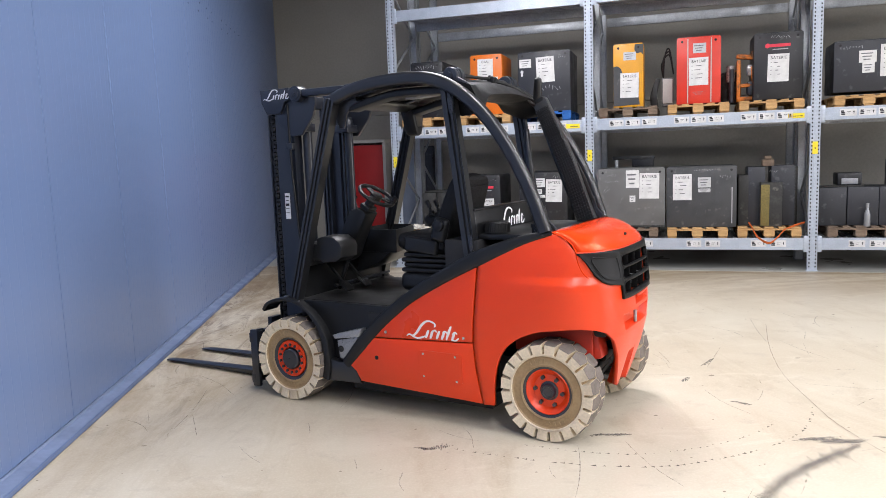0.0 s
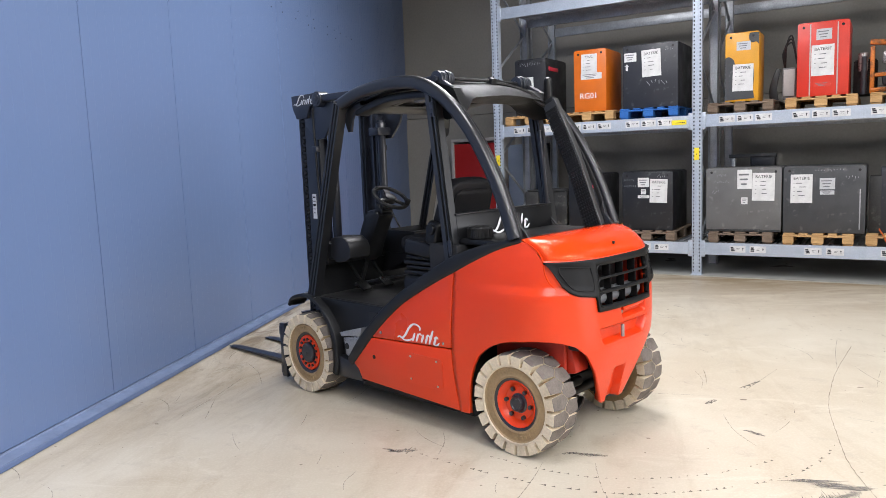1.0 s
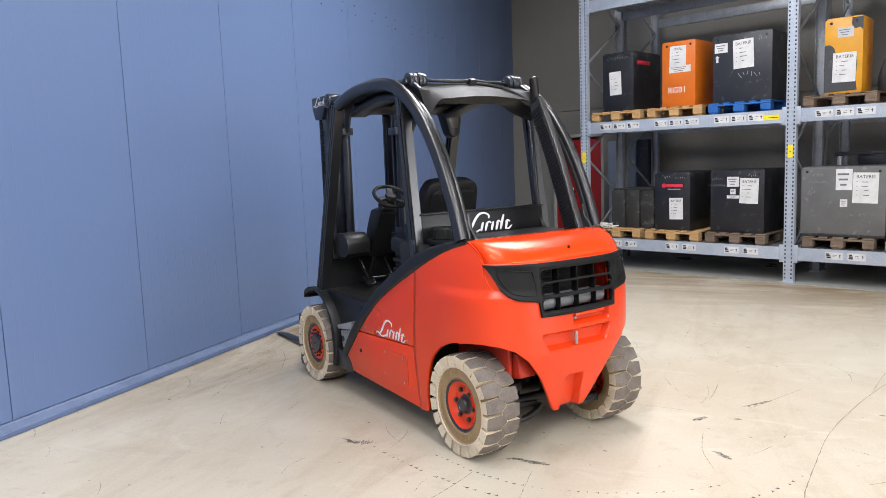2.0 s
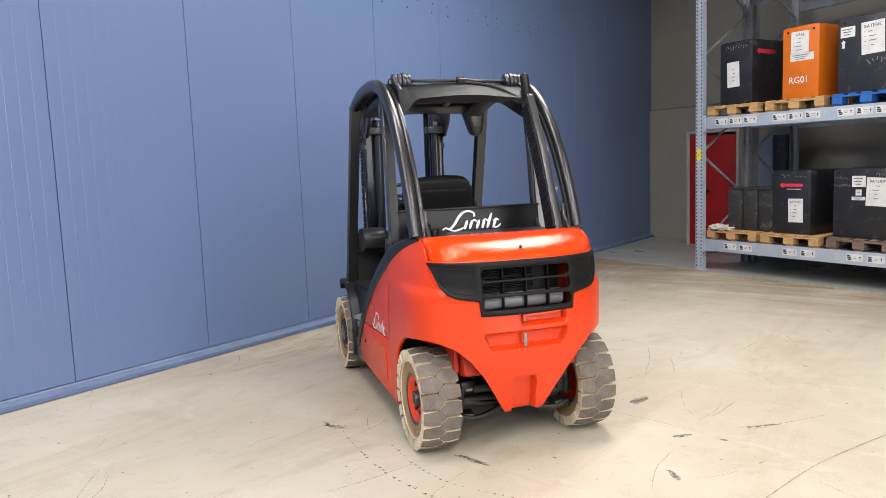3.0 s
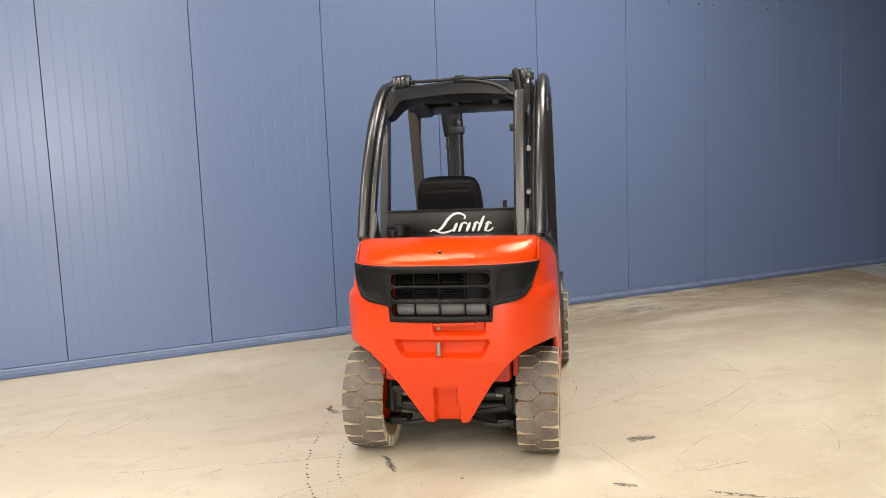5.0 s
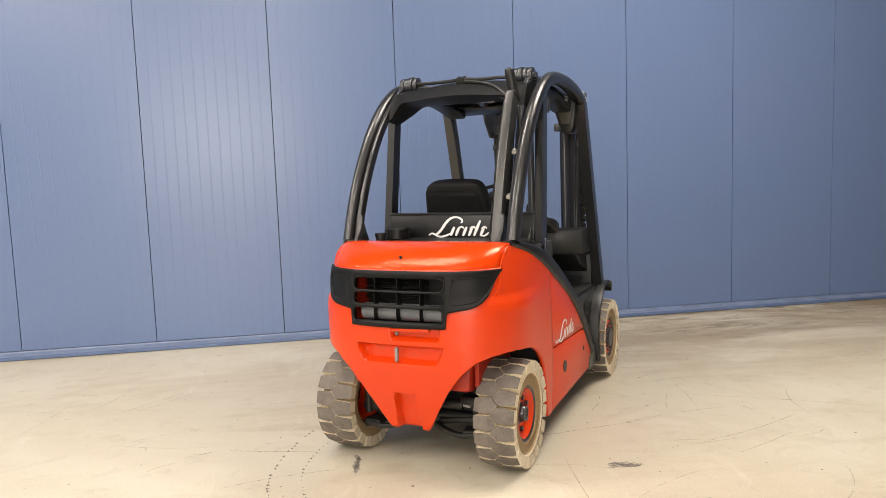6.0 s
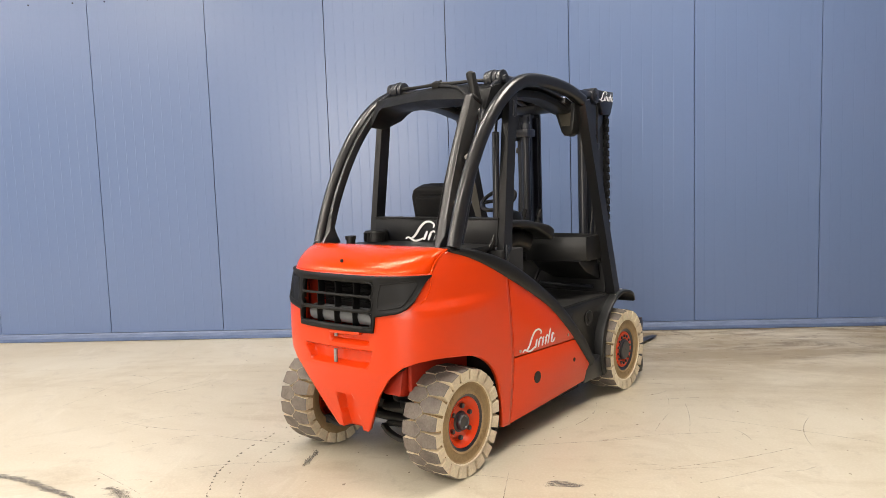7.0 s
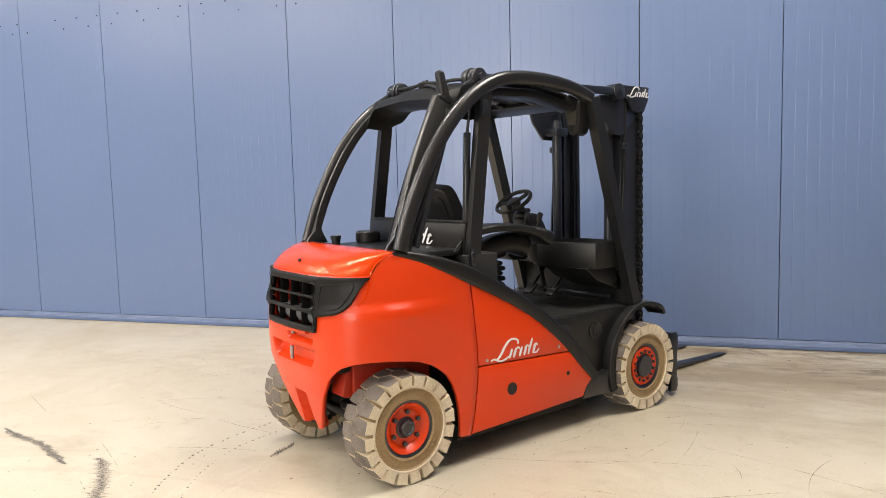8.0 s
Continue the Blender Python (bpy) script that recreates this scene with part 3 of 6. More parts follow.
P_NEW = pallet("wooden_pallet", "light pine pallet on the rack shelf", WOOD)
P_OLD = pallet("wooden_pallet", "weathered brown wooden pallet on the rack shelf", WOOD_OLD)
P_BLUE = pallet("blue_pallet", "blue painted pallet on the rack shelf", BLUE_WOOD)
Z1, Z2 = LEVELS[0] + BEAM_H + 0.001, LEVELS[1] + BEAM_H + 0.001
TOP = 0.144
SPOTS = [(P_NEW, 0.53, Z2), (P_NEW, 1.42, Z2), (P_BLUE, 2.30, Z2), (P_OLD, 3.49, Z2), (P_NEW, 4.42, Z2), (P_NEW, 5.34, Z2), (P_NEW, 6.48, Z2), (P_NEW, 7.40, Z2),
         (P_NEW, 0.50, Z1), (P_NEW, 1.39, Z1), (P_OLD, 2.27, Z1), (P_OLD, 3.50, Z1), (P_NEW, 4.42, Z1), (P_NEW, 5.34, Z1), (P_OLD, 6.45, Z1), (P_OLD, 7.36, Z1)]
used = set()
for k, (p, s, z) in enumerate(SPOTS):
    m = RACK @ pose(s, 0.01 + 0.02 * (k % 3), z, 0, 0, (k * 37 % 5 - 2) * 0.5)
    if p.name in used:
        copy_thing(p, m)
    else:
        p.matrix_world = m
        used.add(p.name)

# ---- batteries and boxes on the pallets ----
WORDS = {}


def writing(words, size, mat_, parent, x, y, z, label=""):
    key = (words, size, mat_.name)
    if key not in WORDS:
        me = text_mesh(words, size)
        me.materials.clear()
        me.materials.append(mat_)
        WORDS[key] = me
    ob = again("writing", WORDS[key], parent, pose(x, y, z, 90, 0, 0))
    if label:
        ob["label"] = label
    return ob


def sheet(parent, x, z, w, h, head="BATERIE", tilt=0.0, y=0.0):
    """A pinned paper: heading, lines of unreadable handwriting."""
    s = part("paper", boxed((0, -0.0015, 0), (w, 0.003, h)), PAPER, parent, "white paper sheet")
    s.matrix_local = pose(x, y, z, 0, tilt, 0)
    if head:
        writing(head, w * 0.205, INK_DARK, s, 0, -0.0036, h * 0.36)
    bm = bmesh.new()
    rnd = random.Random(int(x * 1000 + z * 77))
    for k in range(4):
        zz = h * (0.20 - 0.145 * k)
        box(bm, (-w * 0.34, -0.0036, zz), (w * 0.05, 0.001, h * 0.022))
        box(bm, (-w * 0.02 + rnd.uniform(-0.1, 0.1) * w, -0.0036, zz + rnd.uniform(-0.01, 0.01) * h), (w * rnd.uniform(0.12, 0.34), 0.001, h * 0.026))
    part("print", bm, INK, s)["kind"] = "stuff"
    return s


def small_label(parent, x, z, w, h, mat_=None, y=0.0):
    s = part("sticker", boxed((x, y - 0.0015, z), (w, 0.003, h)), mat_ or PAPER, parent)
    bm = bmesh.new()
    for k in range(3):
        box(bm, (x - w * 0.05, y - 0.0036, z + h * (0.25 - 0.25 * k)), (w * (0.7 - 0.15 * k), 0.001, h * 0.09))
    part("print", bm, INK, s)["kind"] = "stuff"


def chalk(parent, x, z, w, h, n=7, seed=1, y=0.0):
    """Unreadable chalk scrawl, as plain short bars."""
    rnd = random.Random(seed)
    bm = bmesh.new()
    for k in range(n):
        box(bm, (x + w * ((k + 0.5) / n - 0.5), y - 0.0012, z + rnd.uniform(-0.2, 0.2) * h), (w / n * 0.14, 0.001, h * rnd.uniform(0.4, 0.9)), 0, (0, rnd.uniform(-50, 50), 0))
    part("chalk_marks", bm, CHALK, parent)["kind"] = "stuff"


def battery(s0, s1, z, h, depth, mat_, label, v=0.10, category="battery", name="traction_battery", lid=None):
    """A steel-cased truck battery; its front face lies at y = 0."""
    t = thing(name, RACK @ pose((s0 + s1) / 2, v, z, 0, 0, 0), label, category, "batteries on the racks")
    w = s1 - s0
    part("case", boxed((0, depth / 2, h / 2), (w, depth, h), 0.008), mat_, t)
    bm = boxed((0, depth / 2, h + 0.004), (w - 0.03, depth - 0.03, 0.022), 0.006)
    part("lid", bm, lid or mat_, t)
    for x in (-w / 2 + 0.07, w / 2 - 0.07):
        part("lifting_eye", cyl(bmesh.new(), (x, 0.004, h - 0.045), (x, -0.003, h - 0.045), 0.016, 14), DARK, t)
    return t


B2, B1 = Z2 + TOP, Z1 + TOP
RED_MARK = material("red_mark", (0.62, 0.03, 0.06), 0.5, var=0.04)


def round_mark(parent, x, z, w, y=0.0):
    """A maker's mark: red bar with a roundel and a pale line below, as plain shapes."""
    bm = boxed((x, y - 0.002, z), (w, 0.004, w * 0.16), 0.001)
    cyl(bm, (x - w * 0.62, y, z), (x - w * 0.62, y - 0.004, z), w * 0.12, 16)
    part("mark", bm, RED_MARK, parent)
    part("mark_line", boxed((x, y - 0.0015, z - w * 0.20), (w * 0.75, 0.003, w * 0.05)), CHALK, parent)


# upper shelf
t = battery(0.27, 0.77, B2, 0.82, 0.80, BATTERY_BLACK, "tall black battery with chalk numbers, on a pallet")
chalk(t, 0.0, 0.76, 0.36, 0.06, 9, 3)
sheet(t, -0.04, 0.40, 0.19, 0.33, "", -2)
m_ = boxed((0.252, 0.33, 0.68), (0.004, 0.30, 0.055), 0.001)
cyl(m_, (0.250, 0.14, 0.68), (0.254, 0.14, 0.68), 0.035, 16)
part("mark", m_, RED_MARK, t)
t = battery(1.21, 1.69, B2, 0.86, 0.68, ORANGE, "orange steel box with white stencilled lettering, on a pallet", category="box", name="orange_box")
sheet(t, -0.01, 0.66, 0.235, 0.30, "OBAL", 1)
small_label(t, 0.02, 0.50, 0.31, 0.09)
writing("RG01", 0.115, WHITE, t, -0.02, -0.002, 0.22, "white stencilled lettering")
t = battery(1.93, 2.69, B2, 0.85, 0.78, BATTERY_SLATE, "large slate-grey battery with paper labels, on a blue pallet")
sheet(t, 0.02, 0.60, 0.26, 0.36, "BATERIE", -2)
small_label(t, -0.27, 0.70, 0.17, 0.12)
part("arrow_sticker", prism(bmesh.new(), [(-0.335, 0.52), (-0.305, 0.52), (-0.305, 0.58), (-0.29, 0.58), (-0.32, 0.61), (-0.35, 0.58), (-0.335, 0.58)], -0.003, 0.0, "y"), PAPER, t)
chalk(t, 0.10, 0.34, 0.30, 0.09, 6, 8)
chalk(t, 0.26, 0.76, 0.12, 0.04, 4, 9)
t = battery(3.29, 3.70, B2, 0.86, 0.42, YELLOW, "yellow and grey battery box with paper labels, on a pallet", category="battery", name="yellow_battery")
patch = smooth_line([(-0.203, 0.56, 0), (-0.15, 0.57, 0), (-0.10, 0.53, 0), (-0.07, 0.45, 0), (0.0, 0.46, 0), (0.07, 0.47, 0), (0.13, 0.44, 0), (0.15, 0.36, 0), (0.14, 0.15, 0), (0.155, 0.03, 0)], 4)
part("grey_patch", prism(bmesh.new(), [(p.x, p.y) for p in patch] + [(-0.203, 0.02)], -0.003, 0.0, "y"), BATTERY_DARKGREY, t, "grey worn patch of the case")
patch = smooth_line([(0.09, 0.855, 0), (0.085, 0.78, 0), (0.12, 0.73, 0), (0.17, 0.74, 0), (0.203, 0.70, 0)], 4)
part("dark_patch", prism(bmesh.new(), [(p.x, p.y) for p in patch] + [(0.203, 0.855)], -0.003, 0.0, "y"), BATTERY_DARKGREY, t)
small_label(t, 0.02, 0.70, 0.17, 0.11, PLATE)
sheet(t, 0.015, 0.30, 0.25, 0.34, "BATERIE", 1, -0.003)
t = battery(4.14, 4.71, B2, 0.88, 0.60, BOX_RED, "red steel battery box with two pale strips, on a pallet", name="red_battery")
for x in (-0.14, 0.16):
    part("strip", boxed((x, -0.003, 0.44), (0.014, 0.006, 0.86), 0.001), DOOR_FRAME, t)
small_label(t, 0.01, 0.74, 0.17, 0.13, PLATE)
sheet(t, 0.0, 0.43, 0.25, 0.37, "BATERIE")
small_label(t, 0.0, 0.14, 0.19, 0.06, BOX_RED)
t = battery(5.12, 5.72, B2, 0.86, 0.62, BATTERY_BLACK, "black battery with a red mark and paper label, on a pallet")
round_mark(t, 0.02, 0.70, 0.25)
sheet(t, 0.0, 0.41, 0.26, 0.36, "BATERIE", 1)
chalk(t, 0.02, 0.81, 0.24, 0.05, 8, 5)
t = battery(6.08, 6.98, B2 + 0.04, 0.64, 0.60, BATTERY_SLATE, "low slate-grey battery with labels on wooden bearers")
small_label(t, -0.06, 0.44, 0.20, 0.15)
small_label(t, -0.05, 0.30, 0.14, 0.13)
sheet(t, 0.22, 0.38, 0.27, 0.40, "BATERIE")
chalk(t, -0.25, 0.56, 0.28, 0.05, 8, 6)
# things between and behind them
t = thing("charger_unit", RACK @ pose(3.96, 0.46, B2), "grey charger with loose black cables", "charger")
part("body", boxed((0.06, 0.1, 0.20), (0.16, 0.30, 0.40), 0.012), BATTERY_GREY, t)
part("cover", boxed((0.06, -0.055, 0.21), (0.13, 0.012, 0.34), 0.004), DOOR_FRAME, t)
bm = sweep(bmesh.new(), smooth_line([(-0.07, 0.0, 0.40), (-0.10, -0.02, 0.30), (-0.13, -0.03, 0.15), (-0.12, -0.02, 0.0)], 5), lambda f: rounded(0.06 + 0.05 * f, 0.03, 0.01, 2), lat=(1, 0, 0))
part("cloth", bm, RUBBER, t)
for k in range(3):
    part("cable", hose([(0.0, 0.05, 0.40), (-0.02 + 0.02 * k, 0.0, 0.60 + 0.05 * k), (0.08, 0.02, 0.72 + 0.04 * k), (0.14, 0.05, 0.45)], 0.011), RUBBER, t)
t = thing("orange_bracket", RACK @ pose(5.02, 0.34, B2), "orange steel lifting frame beside wrapped parts", "bracket")
br = bmesh.new()
for c, s, r in (((-0.07, 0, 0.28), (0.05, 0.10, 0.56), 0), ((0.03, 0, 0.60), (0.26, 0.10, 0.06), 8), ((0.12, 0, 0.30), (0.05, 0.10, 0.34), -6), ((0.02, 0, 0.22), (0.20, 0.08, 0.05), 0), ((0.02, 0, 0.04), (0.22, 0.12, 0.05), 0), ((0.13, 0, 0.66), (0.07, 0.12, 0.12), 30)):
    box(br, c, s, 0.012, (0, r, 0))
part("frame", br, ORANGE_WORN, t)
part("sleeve", cyl(bmesh.new(), (-0.16, 0.0, 0.0), (-0.16, 0.0, 0.45), 0.035, 14), BATTERY_SLATE, t)
part("wrapped_part", boxed((0.09, 0.03, 0.42), (0.12, 0.12, 0.16), 0.04), FOIL, t)
part("wrapped_roll", cyl(bmesh.new(), (-0.17, 0.03, 0.28), (-0.17, 0.03, 0.50), 0.055, 14, b=0.015), FOIL, t)
part("dark_roll", boxed((0.10, 0.02, 0.18), (0.13, 0.12, 0.20), 0.04), BATTERY_SLATE, t)
t = battery(4.74, 5.0, B2, 0.42, 0.4, BATTERY_OLD, "small old battery block behind the red box", v=0.55)
part("terminal", boxed((0.05, 0.1, 0.44), (0.06, 0.05, 0.05), 0.01), WOOD, t)

# lower shelf
t = thing("old_battery_block", RACK @ pose(0.70, 0.16, B1), "worn black battery cells standing together on a pallet", "battery", "batteries on the racks")
for k, x in enumerate((-0.23, 0.0, 0.22)):
    part("cell", boxed((x, 0.30 + 0.02 * k, 0.275), (0.215, 0.60, 0.55 + 0.01 * k), 0.012), BATTERY_OLD, t)
part("lid", boxed((0, 0.30, 0.565), (0.62, 0.56, 0.02), 0.006), BATTERY_OLD, t)
t = thing("rag", RACK @ pose(0.27, 0.12, B1), "crumpled dirty white rag on the pallet", "rag")
rg = bmesh.new()
bmesh.ops.create_icosphere(rg, subdivisions=4, radius=1.0)
for v in rg.verts:
    n_ = noise.noise(v.co * 2.3) * 0.5 + noise.noise(v.co * 5.1) * 0.3
    v.co = Vector((v.co.x * 0.17 * (1 + n_), v.co.y * 0.10 * (1 + n_), max(v.co.z, -0.2) * 0.05 * (1 + 1.6 * n_) + 0.010))
part("cloth", rg, RAG, t)
t = battery(1.10, 1.62, B1, 0.79, 0.75, BATTERY_BLACK, "black battery with a red mark and paper label, on a pallet")
round_mark(t, 0.03, 0.62, 0.25)
sheet(t, 0.06, 0.30, 0.20, 0.30, "BATERIE", -1)
chalk(t, -0.08, 0.74, 0.12, 0.05, 4, 2)
chalk(t, 0.12, 0.73, 0.16, 0.03, 5, 12)
t = battery(1.91, 2.62, B1, 0.81, 0.80, BATTERY_BLACK, "wide black battery with chalk numbers and labels, on a pallet")
sheet(t, 0.16, 0.55, 0.24, 0.33, "BATERIE", 2)
small_label(t, -0.05, 0.67, 0.16, 0.13)
small_label(t, -0.05, 0.54, 0.07, 0.07)
small_label(t, -0.05, 0.47, 0.16, 0.04)
chalk(t, -0.26, 0.71, 0.16, 0.05, 6, 21)
chalk(t, -0.27, 0.62, 0.24, 0.04, 8, 22)
chalk(t, 0.20, 0.75, 0.11, 0.05, 4, 23)
t = battery(3.06, 3.99, B1 + 0.03, 0.80, 0.70, BATTERY_GREY, "wide grey battery with labels and chalk writing, on a pallet")
sheet(t, 0.25, 0.56, 0.27, 0.36, "BATERIE", 1)
small_label(t, 0.02, 0.66, 0.18, 0.25)
small_label(t, 0.02, 0.38, 0.08, 0.09)
chalk(t, -0.27, 0.72, 0.13, 0.05, 5, 31)
chalk(t, -0.28, 0.63, 0.22, 0.04, 8, 32)
chalk(t, -0.34, 0.50, 0.10, 0.07, 3, 33)
bm = bmesh.new()
for x in (-0.20, 0.18):
    box(bm, (x, 0.01, -0.012), (0.06, 0.05, 0.036), 0.004)
box(bm, (0, 0.35, -0.014), (0.93, 0.70, 0.028), 0.004)
part("bearer", bm, BATTERY_OLD, t)
t = battery(4.01, 4.93, B1, 0.83, 0.70, BATTERY_DARKGREY, "wide dark grey battery with chipped corner and labels, on a pallet")
sheet(t, -0.25, 0.56, 0.25, 0.36, "BATERIE", 0)
small_label(t, 0.04, 0.62, 0.17, 0.14, PLATE)
small_label(t, 0.04, 0.51, 0.16, 0.05, PLATE)
chalk(t, 0.06, 0.79, 0.34, 0.04, 10, 41)
chalk(t, 0.31, 0.70, 0.16, 0.05, 5, 42)
part("chipped_paint", boxed((0.40, -0.001, 0.30), (0.014, 0.002, 0.50)), CHALK, t)
t = thing("cell_stack", RACK @ pose(5.32, 0.14, B1), "tall dark battery cells bound with an orange strap, on a pallet", "battery", "batteries on the racks")
for x, w, y, h, mt in ((-0.29, 0.14, 0.10, 0.70, BATTERY_OLD), (-0.13, 0.22, 0.10, 0.81, BATTERY_SLATE), (0.21, 0.30, 0.12, 0.82, BATTERY_SLATE), (0.36, 0.10, 0.25, 0.80, BATTERY_OLD)):
    part("cell", boxed((x, y + 0.2, h / 2), (w, 0.40, h), 0.010), mt, t)
part("front_cell", boxed((0.05, 0.03, 0.30), (0.27, 0.12, 0.60), 0.010), BATTERY_OLD, t)
part("rust_strip", boxed((-0.03, -0.032, 0.29), (0.11, 0.006, 0.56), 0.002), material("rusty_yellow", (0.16, 0.125, 0.035), 0.8, var=0.3, fine=60, bump=0.3), t, "dirty yellow corroded strip")
part("plug", boxed((0.02, 0.20, 0.86), (0.15, 0.16, 0.09), 0.015), WOOD_OLD, t)
part("plug_top", boxed((0.02, 0.20, 0.93), (0.09, 0.10, 0.05), 0.012), WOOD_OLD, t)
chalk(t, 0.05, 0.74, 0.16, 0.05, 6, 51, 0.09)
t = thing("lashing_strap", RACK @ pose(5.30, 0.03, Z1 + 0.05), "slack orange lashing strap hanging over the pallet", "strap")
bm = sweep(bmesh.new(), smooth_line([(-0.22, 0.03, 0.16), (-0.18, 0.0, 0.10), (-0.12, -0.035, -0.02), (-0.02, -0.05, -0.10), (0.06, -0.05, -0.11), (0.14, -0.04, -0.04), (0.22, -0.02, 0.05), (0.34, 0.0, 0.11), (0.48, 0.05, 0.15)], 6), rounded(0.038, 0.003, 0.001, 1), lat=(0, -0.6, 0.8))
part("webbing", bm, STRAP_ORANGE, t)
t = thing("battery_tray", RACK @ pose(6.36, 0.16, B1), "low dark battery tray with a lid box on top", "battery", "batteries on the racks")
for x in (-0.25, 0.13, 0.42):
    part("cell", boxed((x, 0.32, 0.255), (0.37 if x < 0.3 else 0.20, 0.60, 0.51), 0.010), BATTERY_SLATE, t)
part("top_box", boxed((0.0, 0.35, 0.61), (0.30, 0.3, 0.17), 0.02), BATTERY_BLACK, t)
part("top_label", boxed((0.0, 0.195, 0.58), (0.20, 0.006, 0.08), 0.002), ALU, t)
part("terminal_row", boxed((-0.1, 0.10, 0.52), (0.5, 0.04, 0.02), 0.005), BATTERY_OLD, t)
t = thing("spray_bottle", RACK @ pose(6.52, 0.07, Z1 + TOP), "grey metal bottle with a narrow neck", "bottle")
bm = bmesh.new()
for v in revolve(bm, [(0.0, 0.0), (0.036, 0.0), (0.038, 0.01), (0.038, 0.15), (0.03, 0.19), (0.016, 0.22), (0.016, 0.25), (0.02, 0.255), (0.02, 0.30), (0.0, 0.305)], 20).verts:
    v.co = Vector((v.co.x, v.co.z, v.co.y))
part("bottle", bm, BOTTLE, t)
t = battery(6.90, 7.55, B1, 0.85, 0.7, BATTERY_BLACK, "tall black battery block on a pallet", v=0.2)
t = battery(7.2, 7.9, B2, 0.7, 0.7, BATTERY_DARKGREY, "dark grey battery on a pallet", v=0.15)
# instrument on a bracket behind the grey battery
t = thing("charger_stand", RACK @ pose(3.52, 0.84, Z1), "dark instrument box on a steel bracket arm", "charger")
part("stand", boxed((-0.25, 0.05, 0.55), (0.05, 0.05, 1.10), 0.006), GALV_DECK, t)
part("arm", boxed((0.0, 0.05, 1.13), (0.62, 0.05, 0.05), 0.006), BATTERY_DARKGREY, t)
part("instrument", boxed((0.14, 0.04, 1.00), (0.32, 0.14, 0.24), 0.015), BATTERY_BLACK, t)
part("panel", boxed((0.14, -0.035, 1.05), (0.26, 0.010, 0.08), 0.004), BATTERY_SLATE, t)
for x in (0.06, 0.15, 0.24):
    part("knob", cyl(bmesh.new(), (x, -0.03, 0.93), (x, -0.05, 0.93), 0.022, 12), RUBBER, t)
part("base", boxed((-0.1, 0.05, 0.01), (0.4, 0.2, 0.02), 0.004), GALV_DECK, t)


# ---- the forklift ----
# built in its own axes: x ahead, y to its left, z up; rear axle at x = 0
FL = thing("forklift", pose(1.329, 4.640, 0, 0, 0, 145.4) @ Matrix.Diagonal((1, 1, 1.006, 1)), "red and black counterbalance forklift with cream solid tyres, parked", "forklift")
TYRE_R, TYRE_W = 0.297, 0.225
AXLE_F = 1.94


def badge(parent, m, w, label="white swoosh badge"):
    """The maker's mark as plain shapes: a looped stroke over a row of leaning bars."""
    bm = bmesh.new()
    def stroke(pts, wid):
        line = smooth_line([(x, y, 0) for x, y in pts], 6)
        k = len(line) - 1
        l, r = [], []
        for i, p in enumerate(line):
            t = (line[min(i + 1, k)] - line[max(i - 1, 0)]).normalized()
            h = wid * (0.35 + 0.65 * math.sin(math.pi * (0.08 + 0.84 * i / k)))
            s = Vector((-t.y, t.x, 0)) * h
            l.append(bm.verts.new(p + s))
            r.append(bm.verts.new(p - s))
        for i in range(k):
            bm.faces.new((l[i], l[i + 1], r[i + 1], r[i]))
    stroke([(0.0, 0.03), (0.05, 0.075), (0.12, 0.05), (0.20, 0.14), (0.28, 0.30), (0.37, 0.41), (0.47, 0.43), (0.55, 0.37), (0.54, 0.30)], 0.024)
    stroke([(0.10, 0.04), (0.20, 0.0), (0.30, 0.03), (0.36, 0.07)], 0.022)
    for x, h in ((0.37, 0.20), (0.455, 0.20), (0.575, 0.20), (0.67, 0.18), (0.755, 0.34), (0.86, 0.20)):
        stroke([(x, 0.02), (x + h * 0.13, 0.02 + h / 2), (x + h * 0.28, 0.02 + h)], 0.024)
    stroke([(0.865, 0.03), (0.93, 0.03), (0.99, 0.10)], 0.018)
    for x in (0.525, 0.715, 0.90):
        stroke([(x - 0.03, 0.17), (x + 0.02, 0.225), (x + 0.06, 0.18)], 0.018)
    bmesh.ops.scale(bm, vec=(w, w * 0.69, 1), verts=bm.verts)
    g = bmesh.ops.extrude_face_region(bm, geom=bm.faces[:])
    bmesh.ops.translate(bm, vec=(0, 0, 0.0012), verts=[v for v in g["geom"] if isinstance(v, bmesh.types.BMVert)])
    ob = part("badge", bm, WHITE, parent, label)
    ob.matrix_local = m
    return ob


# counterweight and engine sides: one sheet that wraps round the back
X0 = 0.12


def half_width(z, x):
    w = table(z, (0.2, 0.70, 0.90, 0.935, 0.975, 1.06, 1.14, 1.22, 1.25), (0.592, 0.600, 0.606, 0.600, 0.572, 0.562, 0.546, 0.520, 0.508))
    return 0.592 - ease(0.40, -0.12, x) * (0.592 - w)


def rear_x(z):
    return table(z, (0.22, 0.45, 0.60, 0.72, 0.85, 1.0, 1.15, 1.2, 1.25), (-0.285, -0.352, -0.388, -0.397, -0.392, -0.380, -0.358, -0.335, -0.30))


def wrap(th, z):
    n = 3.1
    x = X0 - (X0 - rear_x(z)) * math.sin(th) ** (2 / n)
    w = half_width(z, x)
    return x, w * max(math.cos(th), 0.0) ** (2 / n)


def back_x(y, z, out=0.0):
    """The back's surface at a given y."""
    w = table(z, (0.2, 0.70, 0.90, 0.935, 0.975, 1.06, 1.14, 1.22, 1.25), (0.592, 0.600, 0.606, 0.600, 0.572, 0.562, 0.546, 0.520, 0.508)) + out
    return X0 - (X0 - rear_x(z) + out) * max(1 - min(abs(y) / w, 0.9999) ** 3.1, 0.0) ** (1 / 3.1)


